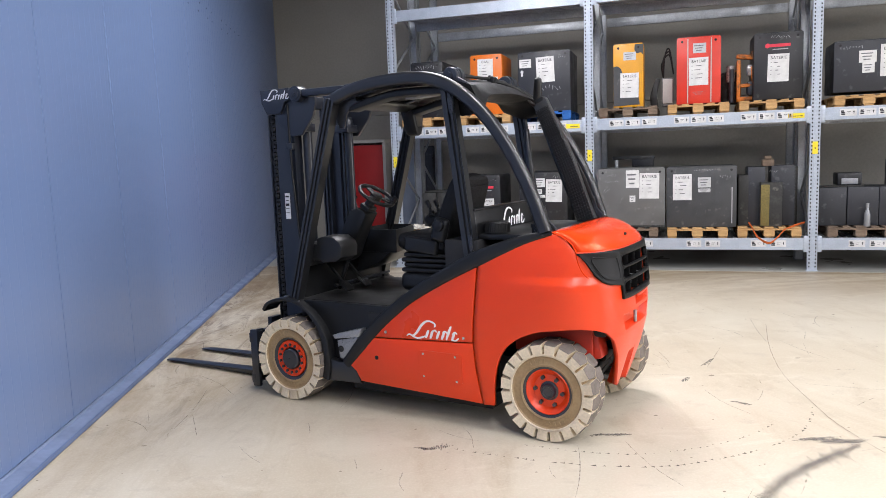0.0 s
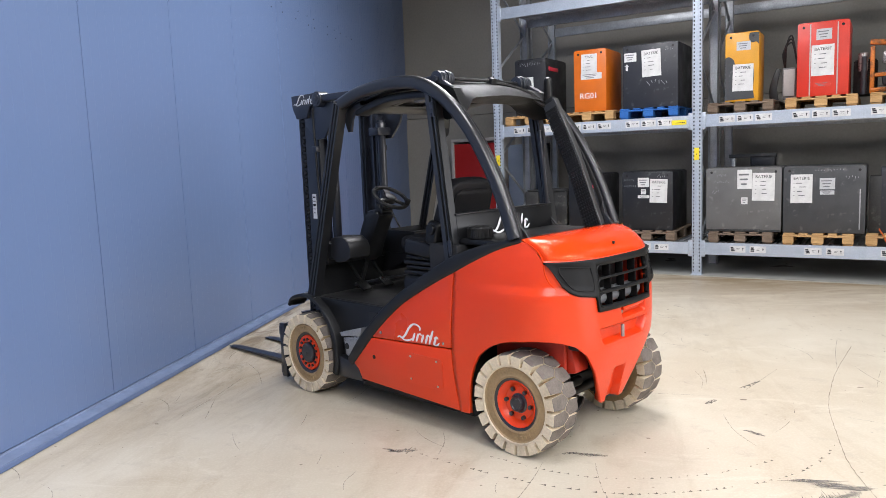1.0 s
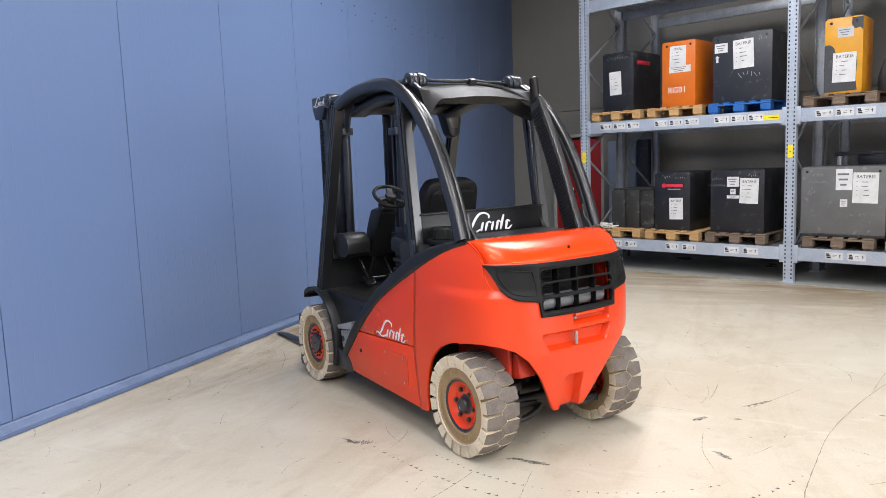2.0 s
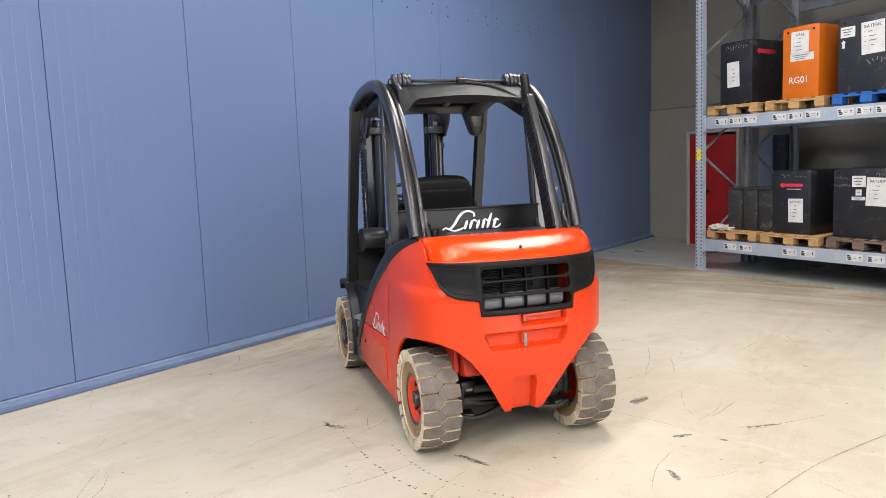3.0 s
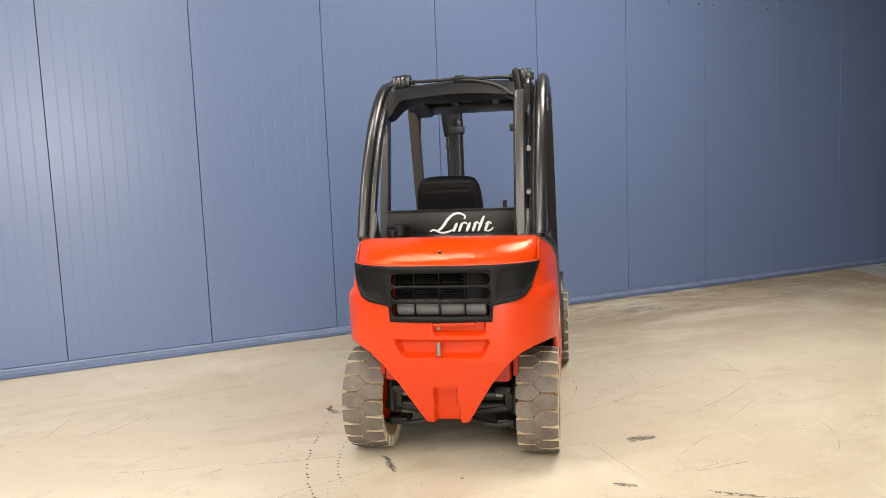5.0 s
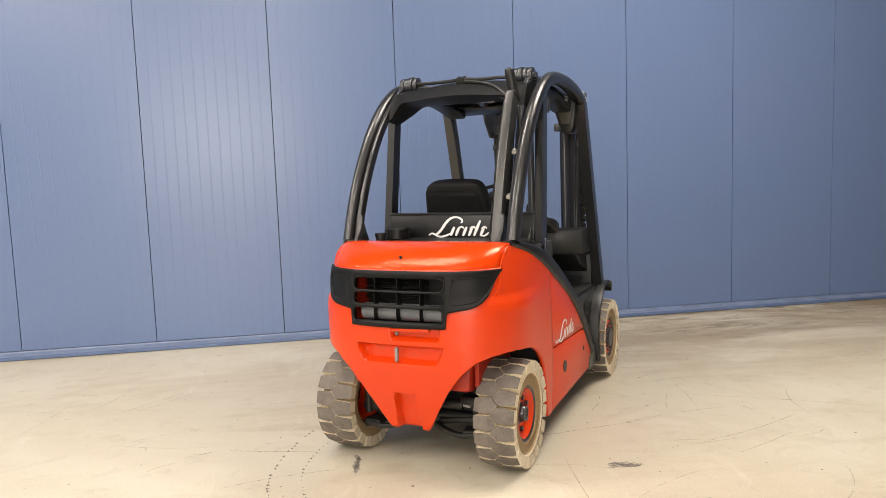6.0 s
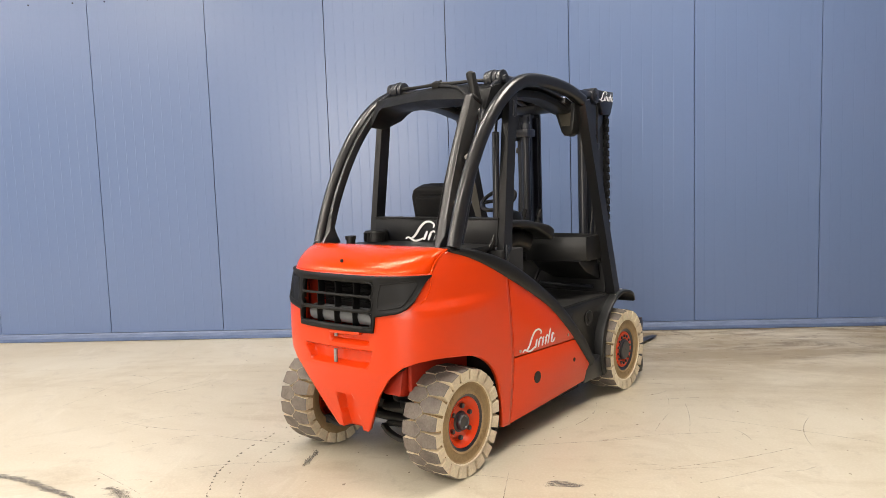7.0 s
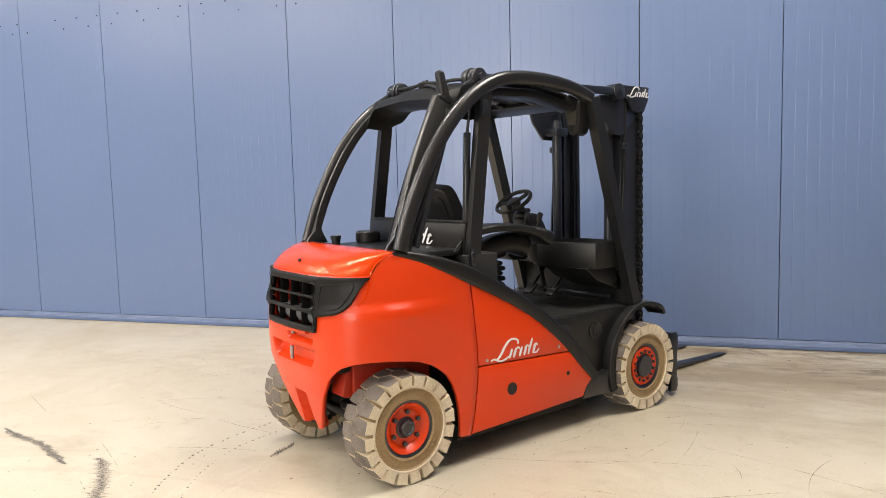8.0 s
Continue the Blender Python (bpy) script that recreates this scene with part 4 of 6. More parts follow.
def joint_x(z):
    """The bowed joint between the counterweight and the side panels."""
    return table(z, (0.16, 0.30, 0.42, 0.54, 0.66, 0.80, 0.92, 1.04), (0.405, 0.435, 0.455, 0.466, 0.462, 0.448, 0.434, 0.418))


def low_edge(x, y):
    a = table(x, (-0.30, -0.15, 0.0, 0.06, 0.14, 0.20, 0.245, 0.28, 0.305, 0.318, 0.324, 0.326, 0.41), (0.680, 0.678, 0.660, 0.645, 0.612, 0.575, 0.535, 0.48, 0.41, 0.33, 0.26, 0.172, 0.168))
    r = table(abs(y), (0.0, 0.118, 0.135, 0.20, 0.26, 0.34, 0.42, 0.49, 0.55), (0.236, 0.236, 0.262, 0.372, 0.47, 0.572, 0.640, 0.668, 0.680))
    return min(a, r)


def top_edge(x, y):
    side = table(x, (-0.31, -0.25, -0.20, -0.12, -0.04, 0.1, 0.25, 0.41), (1.118, 1.140, 1.178, 1.212, 1.225, 1.175, 1.108, 1.030))
    return 1.118 + (side - 1.118) * ease(0.553, 0.583, abs(y))


def press(x, y, z):
    """Pockets pressed into the back, in metres."""
    def pocket(y0, y1, z0, z1, d, e=0.018):
        return d * ease(y0, y0 + e, y) * ease(y1, y1 - e, y) * ease(z0, z0 + e, z) * ease(z1, z1 - e, z)
    if x > -0.2:
        return 0.0
    taper = (0.70 - z) * 0.5
    return (pocket(-0.255 + taper, 0.26 - taper, 0.622, 0.722, 0.050, 0.022) + pocket(-0.235, 0.045, 0.752, 0.816, 0.036, 0.008)
            + pocket(-0.062 - (0.44 - z) * 0.06, 0.062 + (0.44 - z) * 0.06, 0.20, 0.445, 0.05, 0.010))


def counterweight():
    bm = bmesh.new()
    cols = [(x, 0.0) for x in (0.406, 0.38, 0.35, 0.330, 0.3265, 0.3255, 0.324, 0.321, 0.318, 0.312, 0.305, 0.295, 0.28, 0.262, 0.245, 0.22, 0.19, 0.16, 0.14)]
    ths = [math.asin(((0.02 * k) / 0.52) ** 1.55) for k in range(19)]
    y_at = 0.602 * math.cos(ths[-1]) ** (2 / 3.1)
    k_ = int(y_at / 0.0085)
    ths += [math.acos((y_at * (1 - j / k_) / 0.602) ** 1.55) for j in range(1, k_ + 1)]
    rows = 72
    grid = []
    def column(px, th, sgn):
        out = []
        if th == 0.0:
            zb, zt = low_edge(px, 0.59), top_edge(px, 0.59)
        else:
            rx, ry = wrap(th, 0.8)
            zb, zt = low_edge(rx, ry), top_edge(rx, ry)
        plain = zb + (zt - zb) * 22 / rows
        px_y = 0.59 if th == 0.0 else wrap(th, 0.8)[1]
        split = 0.60 + (plain - 0.60) * ease(0.28, 0.42, px_y)
        for j in range(rows + 1):
            z = zb + (split - zb) * j / 22 if j < 22 else split + (zt - split) * (j - 22) / (rows - 22)
            if th == 0.0:
                x = px + (joint_x(z) - 0.010 - 0.406) * ease(0.30, 0.406, px)
                y = half_width(z, px)
            else:
                x, y = wrap(th, z)
            x += press(x, y * sgn, z)
            out.append(bm.verts.new((x, y * sgn, z)))
        return out
    for px, _ in cols:
        grid.append(column(px, 0.0, 1))
    for th in ths:
        grid.append(column(X0, max(th, 1e-5), 1))
    for th in ths[-2::-1]:
        grid.append(column(X0, max(th, 1e-5), -1))
    for px, _ in cols[::-1]:
        grid.append(column(px, 0.0, -1))
    for a, c in zip(grid, grid[1:]):
        for j in range(rows):
            f = bm.faces.new((a[j], c[j], c[j + 1], a[j + 1]))
            m = f.calc_center_median()
            if m.x < -0.25 and abs(m.y) < 0.27 and 0.835 < m.z < 1.095:
                bm.faces.remove(f)
    return bm


cw = part("counterweight", counterweight(), RED, FL, "glossy red cast counterweight with wheel arches", 40)
sol = cw.modifiers.new("thickness", "SOLIDIFY")
sol.thickness, sol.offset = 0.028, -1
# tow pin and pocket lip
part("tow_pin", cyl(bmesh.new(), (-0.382, 0.018, 0.632), (-0.382, 0.018, 0.705), 0.0105, 12, b=0.003), PIN_GREY, FL, "dull steel tow pin")
part("pocket_bolt", cyl(bmesh.new(), (-0.372, 0.018, 0.772), (-0.372, 0.018, 0.79), 0.010, 10), PIN_GREY, FL)
part("pocket_latch", sweep(bmesh.new(), smooth_line([(-0.388, 0.035, 0.802), (-0.392, 0.0, 0.806), (-0.392, -0.10, 0.808), (-0.388, -0.185, 0.812)], 4), rounded(0.030, 0.020, 0.008, 3), lat=(1, 0, 0)), RED, FL)

# engine hood cap
def hood():
    bm = bmesh.new()
    rows = []
    for i in range(21):
        f = (i / 20) ** 1.9
        row = []
        for j in range(49):
            s = -1 + 2 * j / 48
            y0 = 0.506 * s
            xa, za = back_x(y0, 1.118), 1.118
            xb, zb, yb = -0.028, 1.236, 0.502 * s
            x = xa + (xb - xa) * f
            z = za + (zb - za) * (1 - (1 - f) ** 2.2) ** 0.72 + 0.008 * math.sin(math.pi * f) * (1 - s ** 4) - 0.006 * ease(0.90, 1.0, abs(s))
            row.append(bm.verts.new((x, y0 + (yb - y0) * f, z)))
        rows.append(row)
    for a, c in zip(rows, rows[1:]):
        for j in range(48):
            bm.faces.new((a[j], a[j + 1], c[j + 1], c[j]))
    return bm


hd = part("hood", hood(), RED_HOOD, FL, "glossy red engine hood")
sol = hd.modifiers.new("thickness", "SOLIDIFY")
sol.thickness, sol.offset = 0.02, -1
for x, y, z in ((-0.318, 0.004, 1.183), (-0.205, -0.455, 1.170), (-0.205, 0.455, 1.170), (-0.122, -0.466, 1.212), (-0.122, 0.466, 1.212)):
    part("hood_screw", cyl(bmesh.new(), (x, y, z - 0.014), (x, y, z + 0.0015), 0.008, 10), DARK, FL)
for sgn in (1, -1):
    line = smooth_line([(-0.03, 0.505 * sgn, 1.230), (-0.09, 0.512 * sgn, 1.210), (-0.15, 0.510 * sgn, 1.170), (-0.180, 0.508 * sgn, 1.12), (-0.195, 0.512 * sgn, 1.06), (-0.222, 0.505 * sgn, 1.00), (-0.272, 0.474 * sgn, 0.945)], 5)
    part("hood_seam", sweep(bmesh.new(), line, circle(0.0040, 8)), RED_HOOD, FL)

# radiator grille at the back
def grille_low(y):
    return table(abs(y), (0.0, 0.276, 0.284, 0.31, 0.40, 0.445, 0.480, 0.500, 0.512, 0.524), (0.816, 0.820, 0.902, 0.908, 0.922, 0.940, 0.985, 1.05, 1.09, 1.108))


OPENINGS = ((1.009, 1.075), (0.935, 1.000), (0.847, 0.918))


def grille_frame():
    bm = bmesh.new()
    ys = sorted({round(v, 4) for v in [k * 0.0265 * s for k in range(19) for s in (1, -1)] + [0.492, -0.492, 0.504, -0.504, 0.514, -0.514, 0.522, -0.522] + [0.284, -0.284, 0.276, -0.276, 0.268, -0.268]})
    rel = (0.0, 0.05, 0.098, 0.22, 0.339, 0.397, 0.50, 0.617, 0.647, 0.76, 0.871, 0.94, 1.0)
    grid = []
    for y in ys:
        zb = grille_low(y)
        col = []
        for r in rel:
            z = zb + (1.114 - zb) * r
            dish = 0.012 * ease(0.295, 0.33, abs(y)) * ease(0.51, 0.46, abs(y)) * ease(0.06, 0.2, r) * ease(0.97, 0.8, r)
            col.append(bm.verts.new((back_x(y, z, 0.016) + dish, y, z)))
        grid.append(col)
    for a, c in zip(grid, grid[1:]):
        for j in range(len(rel) - 1):
            f = bm.faces.new((a[j], c[j], c[j + 1], a[j + 1]))
            m = f.calc_center_median()
            if abs(m.y) < 0.268 and any(lo < m.z < hi for lo, hi in OPENINGS):
                bm.faces.remove(f)
    return bm


gf = part("grille", grille_frame(), GRILLE, FL, "matt black moulded radiator grille", 30)
sol = gf.modifiers.new("thickness", "SOLIDIFY")
sol.thickness, sol.offset = 0.03, -1
for lo, hi in OPENINGS[:2]:
    for k in range(7):
        z = lo + (hi - lo) * (k + 0.5) / 7
        part("slat", boxed((back_x(0.1, z) + 0.150, 0.085, z), (0.026, 0.38, 0.0034), 0.0008, (0, 18, 0), 1), GRILLE, gf)
for lo, hi in OPENINGS:
    ring_ = [Vector((back_x(y, z + (lo + hi) / 2, 0.015), y, z + (lo + hi) / 2)) for y, z in rounded(0.540, hi - lo + 0.004, 0.030, 5)]
    part("slot_rim", sweep(bmesh.new(), ring_ + ring_[:1], circle(0.0045, 8), lat=(1, 0, 0)), GRILLE, gf)
    for y in (-0.132, 0.004, 0.140):
        part("rib", boxed((back_x(y, (lo + hi) / 2) + 0.022, y, (lo + hi) / 2), (0.050, 0.0038, hi - lo + 0.012), 0.001), GRILLE, gf)
for sgn in (1, -1):
    ring_ = smooth_line([(0, y * sgn, z) for y, z in ((0.470, 1.086), (0.325, 1.072), (0.308, 1.058), (0.298, 0.965), (0.312, 0.944), (0.39, 0.952), (0.435, 0.972), (0.476, 1.055), (0.470, 1.086))], 5)
    for p in ring_:
        p.x = back_x(p.y, p.z, 0.013)
    part("wing_outline", sweep(bmesh.new(), ring_, circle(0.0026, 6), lat=(1, 0, 0)), GRILLE, gf)
part("coolant_tank", cyl(bmesh.new(), (-0.31, -0.240, 0.883), (-0.31, 0.245, 0.883), 0.045, 20, b=0.01), TANK, FL, "pale grey plastic tank behind the grille")
part("radiator", boxed((-0.16, 0, 0.98), (0.05, 0.62, 0.36), 0.004), DARK, FL)
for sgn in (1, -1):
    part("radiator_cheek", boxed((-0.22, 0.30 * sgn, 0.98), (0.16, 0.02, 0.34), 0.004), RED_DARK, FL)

# side panels under the black arch
RED_X, RED_Z = (-0.05, 0.2, 0.413, 0.62, 0.82, 1.005, 1.15, 1.30, 1.424), (1.228, 1.135, 1.030, 0.925, 0.820, 0.707, 0.600, 0.455, 0.310)


def arch_low(x):
    return table(x, RED_X, RED_Z)


for sgn in (1, -1):
    y0, y1 = (0.555 * sgn, 0.590 * sgn)
    xs = [0.420 + (1.228 - 0.420) * k / 14 for k in range(15)]
    upper = [(x, arch_low(x) + 0.012) for x in xs] + [(1.215, 0.516), *[(joint_x(z), z) for z in (0.550, 0.60, 0.66, 0.73, 0.80, 0.86, 0.92, 0.97)]]
    sp = part("side_panel", prism(bmesh.new(), upper, y0, y1, "y", 0.005), RED, FL, "red upper side panel with a white badge")
    xs = [1.224 + (1.43 - 1.224) * k / 5 for k in range(6)]
    lower = [*[(joint_x(z), z) for z in (0.170, 0.23, 0.30, 0.36, 0.42, 0.48, 0.543)], (1.216, 0.508), *[(x, min(arch_low(x), 0.508)) for x in xs], (1.37, 0.262), (1.335, 0.200)]
    lp = part("lower_panel", prism(bmesh.new(), lower, y0, y1, "y", 0.005), RED, FL, "red lower side panel")
    for x, z in ((1.112, 0.560), (0.527, 0.572)):
        part("screw", cyl(bmesh.new(), (x, y1 - 0.002 * sgn, z), (x, y1 + 0.004 * sgn, z), 0.010, 10), CHROME, sp)
    part("hole_plug", cyl(bmesh.new(), (1.195, y1 - 0.003 * sgn, 0.378), (1.195, y1 + 0.003 * sgn, 0.378), 0.014, 12), DARK, lp)
    if sgn > 0:
        hp = part("hatch_cover", sweep(bmesh.new(), [(0.702, y1 + 0.001, 0.366), (0.702, y1 + 0.005, 0.366)], rounded(0.325, 0.20, 0.03), lat=(1, 0, 0)), RED, lp)
        for x, z in ((0.824, 0.445), (0.588, 0.447), (0.823, 0.298), (0.581, 0.290)):
            part("hatch_screw", cyl(bmesh.new(), (x, y1 + 0.004, z), (x, y1 + 0.009, z), 0.008, 8), CHROME, lp)
        badge(sp, Matrix(((-1, 0, 0, 0.945), (0, 0, 1, y1 + 0.001), (0, 1, 0, 0.543), (0, 0, 0, 1))), 0.39)
    else:
        part("filler_plug", cyl(bmesh.new(), (0.717, y1 + 0.002, 0.373), (0.717, y1 - 0.004, 0.373), 0.037, 20), BLACK, lp, "round black plug")
        badge(sp, Matrix(((1, 0, 0, 0.556), (0, 0, -1, y1 - 0.001), (0, 1, 0, 0.550), (0, 0, 0, 1))), 0.39)

# black frame arch from the hood down to the step
for sgn in (1, -1):
    top = [(-0.03, 1.236), (0.15, 1.205), (0.395, 1.123), (0.66, 0.995), (0.912, 0.846), (1.08, 0.715), (1.225, 0.580), (1.36, 0.445), (1.49, 0.305)]
    low = [(-0.03, 1.216), (0.15, 1.150), (0.40, 1.034), (0.64, 0.915), (0.86, 0.795), (1.005, 0.703), (1.15, 0.592), (1.28, 0.470), (1.425, 0.305)]
    mid = [((a[0] + c[0]) / 2, 0, (a[1] + c[1]) / 2) for a, c in zip(top, low)]
    half = [math.dist(a, c) / 2 + 0.004 for a, c in zip(top, low)]
    line = smooth_line(mid, 5)
    ns = len(line) - 1
    for p in line:
        p.y = sgn * (half_width(p.z, p.x) - 0.056)
    part("frame_arch", sweep(bmesh.new(), line, lambda f: rounded(0.13, 2 * table(f * 8, range(9), half), 0.020), lat=(0, 1, 0)), BLACK, FL, "black curved frame member beside the cab")
    # foot below the arch, black
    foot = [(1.335, 0.180), (1.37, 0.258), (1.425, 0.318), (1.495, 0.312), (1.52, 0.31), (1.61, 0.33), (1.625, 0.25), (1.645, 0.185), (1.60, 0.172)]
    part("step_foot", prism(bmesh.new(), foot, 0.50 * sgn, 0.588 * sgn, "y", 0.008), GUARD, FL)

# deck over the engine and the black panel behind the seat
part("engine_deck", boxed((0.215, 0, 1.191), (0.50, 0.95, 0.035), 0.008), BLACK, FL, "flat black engine deck")
bp_ = bmesh.new()
box(bp_, (0.482, 0, 1.275), (0.03, 0.98, 0.165), 0.008, (0, 8, 0))
box(bp_, (0.497, 0, 1.355), (0.055, 0.99, 0.012), 0.003)
for y in (-0.22, 0.27):
    cyl(bp_, (0.49, y, 1.360), (0.49, y, 1.365), 0.006, 8)
bpn = part("rear_panel", bp_, BLACK, FL, "black panel behind the seat with a white badge")
badge(bpn, pose(0.4485, 0.205, 1.214, 82, 0, -90), 0.41)
part("wheel_bay_wall", boxed((0.55, 0, 0.70), (0.24, 1.08, 0.95), 0.01), DARK, FL)
part("tank_body", boxed((0.86, 0, 0.42), (0.85, 1.09, 0.5), 0.01), DARK, FL)
# Unseen block, added to keep light from reaching the floor under the truck.
part("underbody_light_block", boxed((0.95, 0, 0.138), (1.10, 0.92, 0.09), 0.01), DARK, FL)
part("chassis", boxed((1.0, 0, 0.30), (1.5, 0.62, 0.22), 0.01), DARK, FL)
cap = revolve(bmesh.new(), [(0.0, 0.068), (0.068, 0.068), (0.076, 0.060), (0.076, 0.0), (0.0, 0.0)], 30)
for k in range(36):
    a = 2 * math.pi * k / 36
    box(cap, (0.077 * math.cos(a), 0.029, 0.077 * math.sin(a)), (0.006, 0.054, 0.006), 0, (0, -math.degrees(a), 0))
c_ = part("filler_cap", cap, RUBBER, FL, "ribbed black round filler cap")
c_.matrix_local = pose(0.371, 0.391, 1.212, 90, 0, 0)
part("small_cap", cyl(cyl(bmesh.new(), (0.12, 0.37, 1.205), (0.12, 0.37, 1.262), 0.028, 14), (0.12, 0.37, 1.244), (0.12, 0.37, 1.266), 0.034, 14), RUBBER, FL)


# ---- overhead guard ----
for sgn in (1, -1):
    outer = [(1.515, 2.128), (1.40, 2.168), (1.26, 2.202), (1.0, 2.224), (0.80, 2.215), (0.70, 2.194), (0.59, 2.150), (0.49, 2.085), (0.40, 2.010), (0.300, 1.905), (0.207, 1.775), (0.130, 1.645), (0.062, 1.510), (0.012, 1.385), (-0.035, 1.245)]
    line = smooth_line([(x, 0, z) for x, z in outer], 5)
    for _ in range(14):
        line = [line[0]] + [(a + 2 * p + q) / 4 for a, p, q in zip(line, line[1:], line[2:])] + [line[-1]]
    def inset(d, y):
        out = []
        for i, p in enumerate(line):
            t = (line[min(i + 1, len(line) - 1)] - line[max(i - 1, 0)]).normalized()
            out.append(p + Vector((-t.z, 0, t.x)) * d + Vector((0, sgn * y, 0)))
        return out
    g = part("guard_tube", sweep(bmesh.new(), inset(0.040, 0.518), rounded(0.066, 0.082, 0.030, 5)), GUARD, FL, "satin dark grey overhead guard tube")
    if sgn > 0:
        part("guard_channel", sweep(bmesh.new(), inset(0.050, 0.464), rounded(0.026, 0.052, 0.005, 2)), GUARD, FL, "inner door channel along the guard")
    part("guard_web", sweep(bmesh.new(), inset(0.052, 0.482), rounded(0.02, 0.030, 0.004, 2)), DARK, FL)
    # grooved front pillar
    pil = bmesh.new()
    a, c = Vector((1.925, 0.535 * sgn, 0.69)), Vector((1.515, 0.515 * sgn, 2.09))
    sweep(pil, [a, c], [(-0.035, -0.040), (0.035, -0.040), (0.035, -0.022), (0.024, -0.019), (0.024, -0.009), (0.035, -0.006), (0.035, 0.008), (0.024, 0.011), (0.024, 0.022), (0.035, 0.025), (0.035, 0.040), (-0.035, 0.040)])
    part("front_pillar", pil, GUARD, FL, "grooved dark front pillar", 20)
    part("pillar_bolt", cyl(bmesh.new(), (1.87, 0.575 * sgn, 0.70), (1.87, 0.575 * sgn, 0.715), 0.012, 8), CHROME, FL)
    part("pillar_bolt", cyl(bmesh.new(), (1.99, 0.56 * sgn, 0.715), (1.99, 0.56 * sgn, 0.74), 0.015, 8), CHROME, FL)
    # centre pillar with door hinges
    pil = bmesh.new()
    sweep(pil, [(0.485, 0.515 * sgn, 1.06), (0.625, 0.50 * sgn, 2.10)], [(-0.025, -0.042), (0.030, -0.042), (0.030, -0.010), (0.016, -0.007), (0.016, 0.004), (0.030, 0.008), (0.030, 0.020), (0.018, 0.023), (0.018, 0.032), (0.026, 0.038), (-0.025, 0.042)])
    cp = part("centre_pillar", pil, GUARD, FL, "dark centre pillar with door hinge plates", 20)
    for z, x in ((1.16, 0.475), (1.99, 0.585)):
        hb = boxed((x, 0.552 * sgn, z), (0.028, 0.012, 0.09), 0.003, (0, 7, 0))
        for dz in (-0.028, 0.0, 0.028):
            cyl(hb, (x, 0.556 * sgn, z + dz), (x, 0.562 * sgn, z + dz), 0.006, 8)
        part("hinge_plate", hb, BLACK_STEEL, cp)
    if sgn < 0:
        st_ = cyl(bmesh.new(), (0.532, -0.452, 1.86), (0.497, -0.466, 1.33), 0.021, 16, b=0.004)
        cyl(st_, (0.575, -0.445, 2.07), (0.532, -0.452, 1.86), 0.009, 10)
        part("strut", st_, BLACK_STEEL, FL, "dark tubular strut beside the pillar")
        for k in (0, 1):
            part("strut_hose", hose([(0.497 + 0.012 * k, -0.462, 1.34), (0.485 + 0.014 * k, -0.466, 1.28), (0.43 + 0.02 * k, -0.47, 1.22), (0.40 + 0.02 * k, -0.47, 1.19)], 0.008), RUBBER, FL)
    # gussets under the roof
    part("front_gusset", prism(bmesh.new(), [(1.50, 2.06), (1.30, 2.075), (1.40, 2.04), (1.44, 1.98), (1.46, 1.90), (1.50, 1.90), (1.53, 1.98)], 0.455 * sgn, 0.470 * sgn, "y", 0.003), GUARD, FL)
    foot = [(-0.05, 1.225), (0.10, 1.225), (0.075, 1.27), (0.045, 1.34), (0.03, 1.38), (0.01, 1.30), (-0.03, 1.26)]
    part("guard_foot", prism(bmesh.new(), foot, 0.435 * sgn, 0.458 * sgn, "y", 0.004), GUARD, FL)

# roof frame: rear and front cross members and the roof sheet with its window
rb = bmesh.new()
rows = []
for k in range(33):
    y = 0.45 - 0.90 * k / 32
    s = abs(y) / 0.45
    drop = 0.012 + 0.10 * ease(0.72, 1.0, s) ** 1.5
    hang = 0.11 * ease(0.62, 1.0, s) ** 1.5
    crown = 0.012 * math.cos(y * 7)
    rows.append([rb.verts.new(p) for p in ((0.42, y, 2.076 - drop * 1.1 + crown), (0.44, y, 2.086 + crown - drop * 0.65), (0.50, y, 2.125 + crown), (0.62, y, 2.165 + crown), (0.70, y, 2.165 + crown), (0.70, y, 2.048 - hang * 0.6), (0.56, y, 2.038 - hang))])
for a, c in zip(rows, rows[1:]):
    for j in range(7):
        rb.faces.new((a[j], a[(j + 1) % 7], c[(j + 1) % 7], c[j]))
rb.faces.new(rows[0])
rb.faces.new(rows[-1][::-1])
part("rear_cross_member", rb, GRILLE, FL, "pressed dark steel cross member", 30)
rf = bmesh.new()
box(rf, (1.43, 0, 2.07), (0.16, 0.94, 0.045), 0.012, (0, 16, 0))
part("front_cross_member", rf, GUARD, FL)
part("roof_sheet", sweep(bmesh.new(), smooth_line([(0.64, 0, 2.135), (0.85, 0, 2.155), (1.1, 0, 2.15), (1.40, 0, 2.095)], 5), rounded(0.90, 0.016, 0.005, 2)), GUARD, FL, "dark roof sheet")
for y in (-0.15, 0.15):
    part("roof_rib", sweep(bmesh.new(), smooth_line([(0.66, y, 2.118), (0.85, y, 2.138), (1.1, y, 2.133), (1.38, y, 2.08)], 5), rounded(0.05, 0.022, 0.006, 2)), GUARD, FL)
for sgn in (1, -1):
    part("roof_liner", sweep(bmesh.new(), smooth_line([(0.64, 0.40 * sgn, 2.09), (0.85, 0.40 * sgn, 2.10), (1.1, 0.40 * sgn, 2.095), (1.42, 0.40 * sgn, 2.03)], 5), rounded(0.13, 0.05, 0.015, 2)), BLACK, FL)
# No lamp: a pale plate painted for light coming through the roof window.
part("roof_window_plate", boxed((1.05, 0.06, 2.105), (0.30, 0.10, 0.02), 0.006, (0, 3, 0)), ALU, FL, "pale plate standing in for light through the roof window")
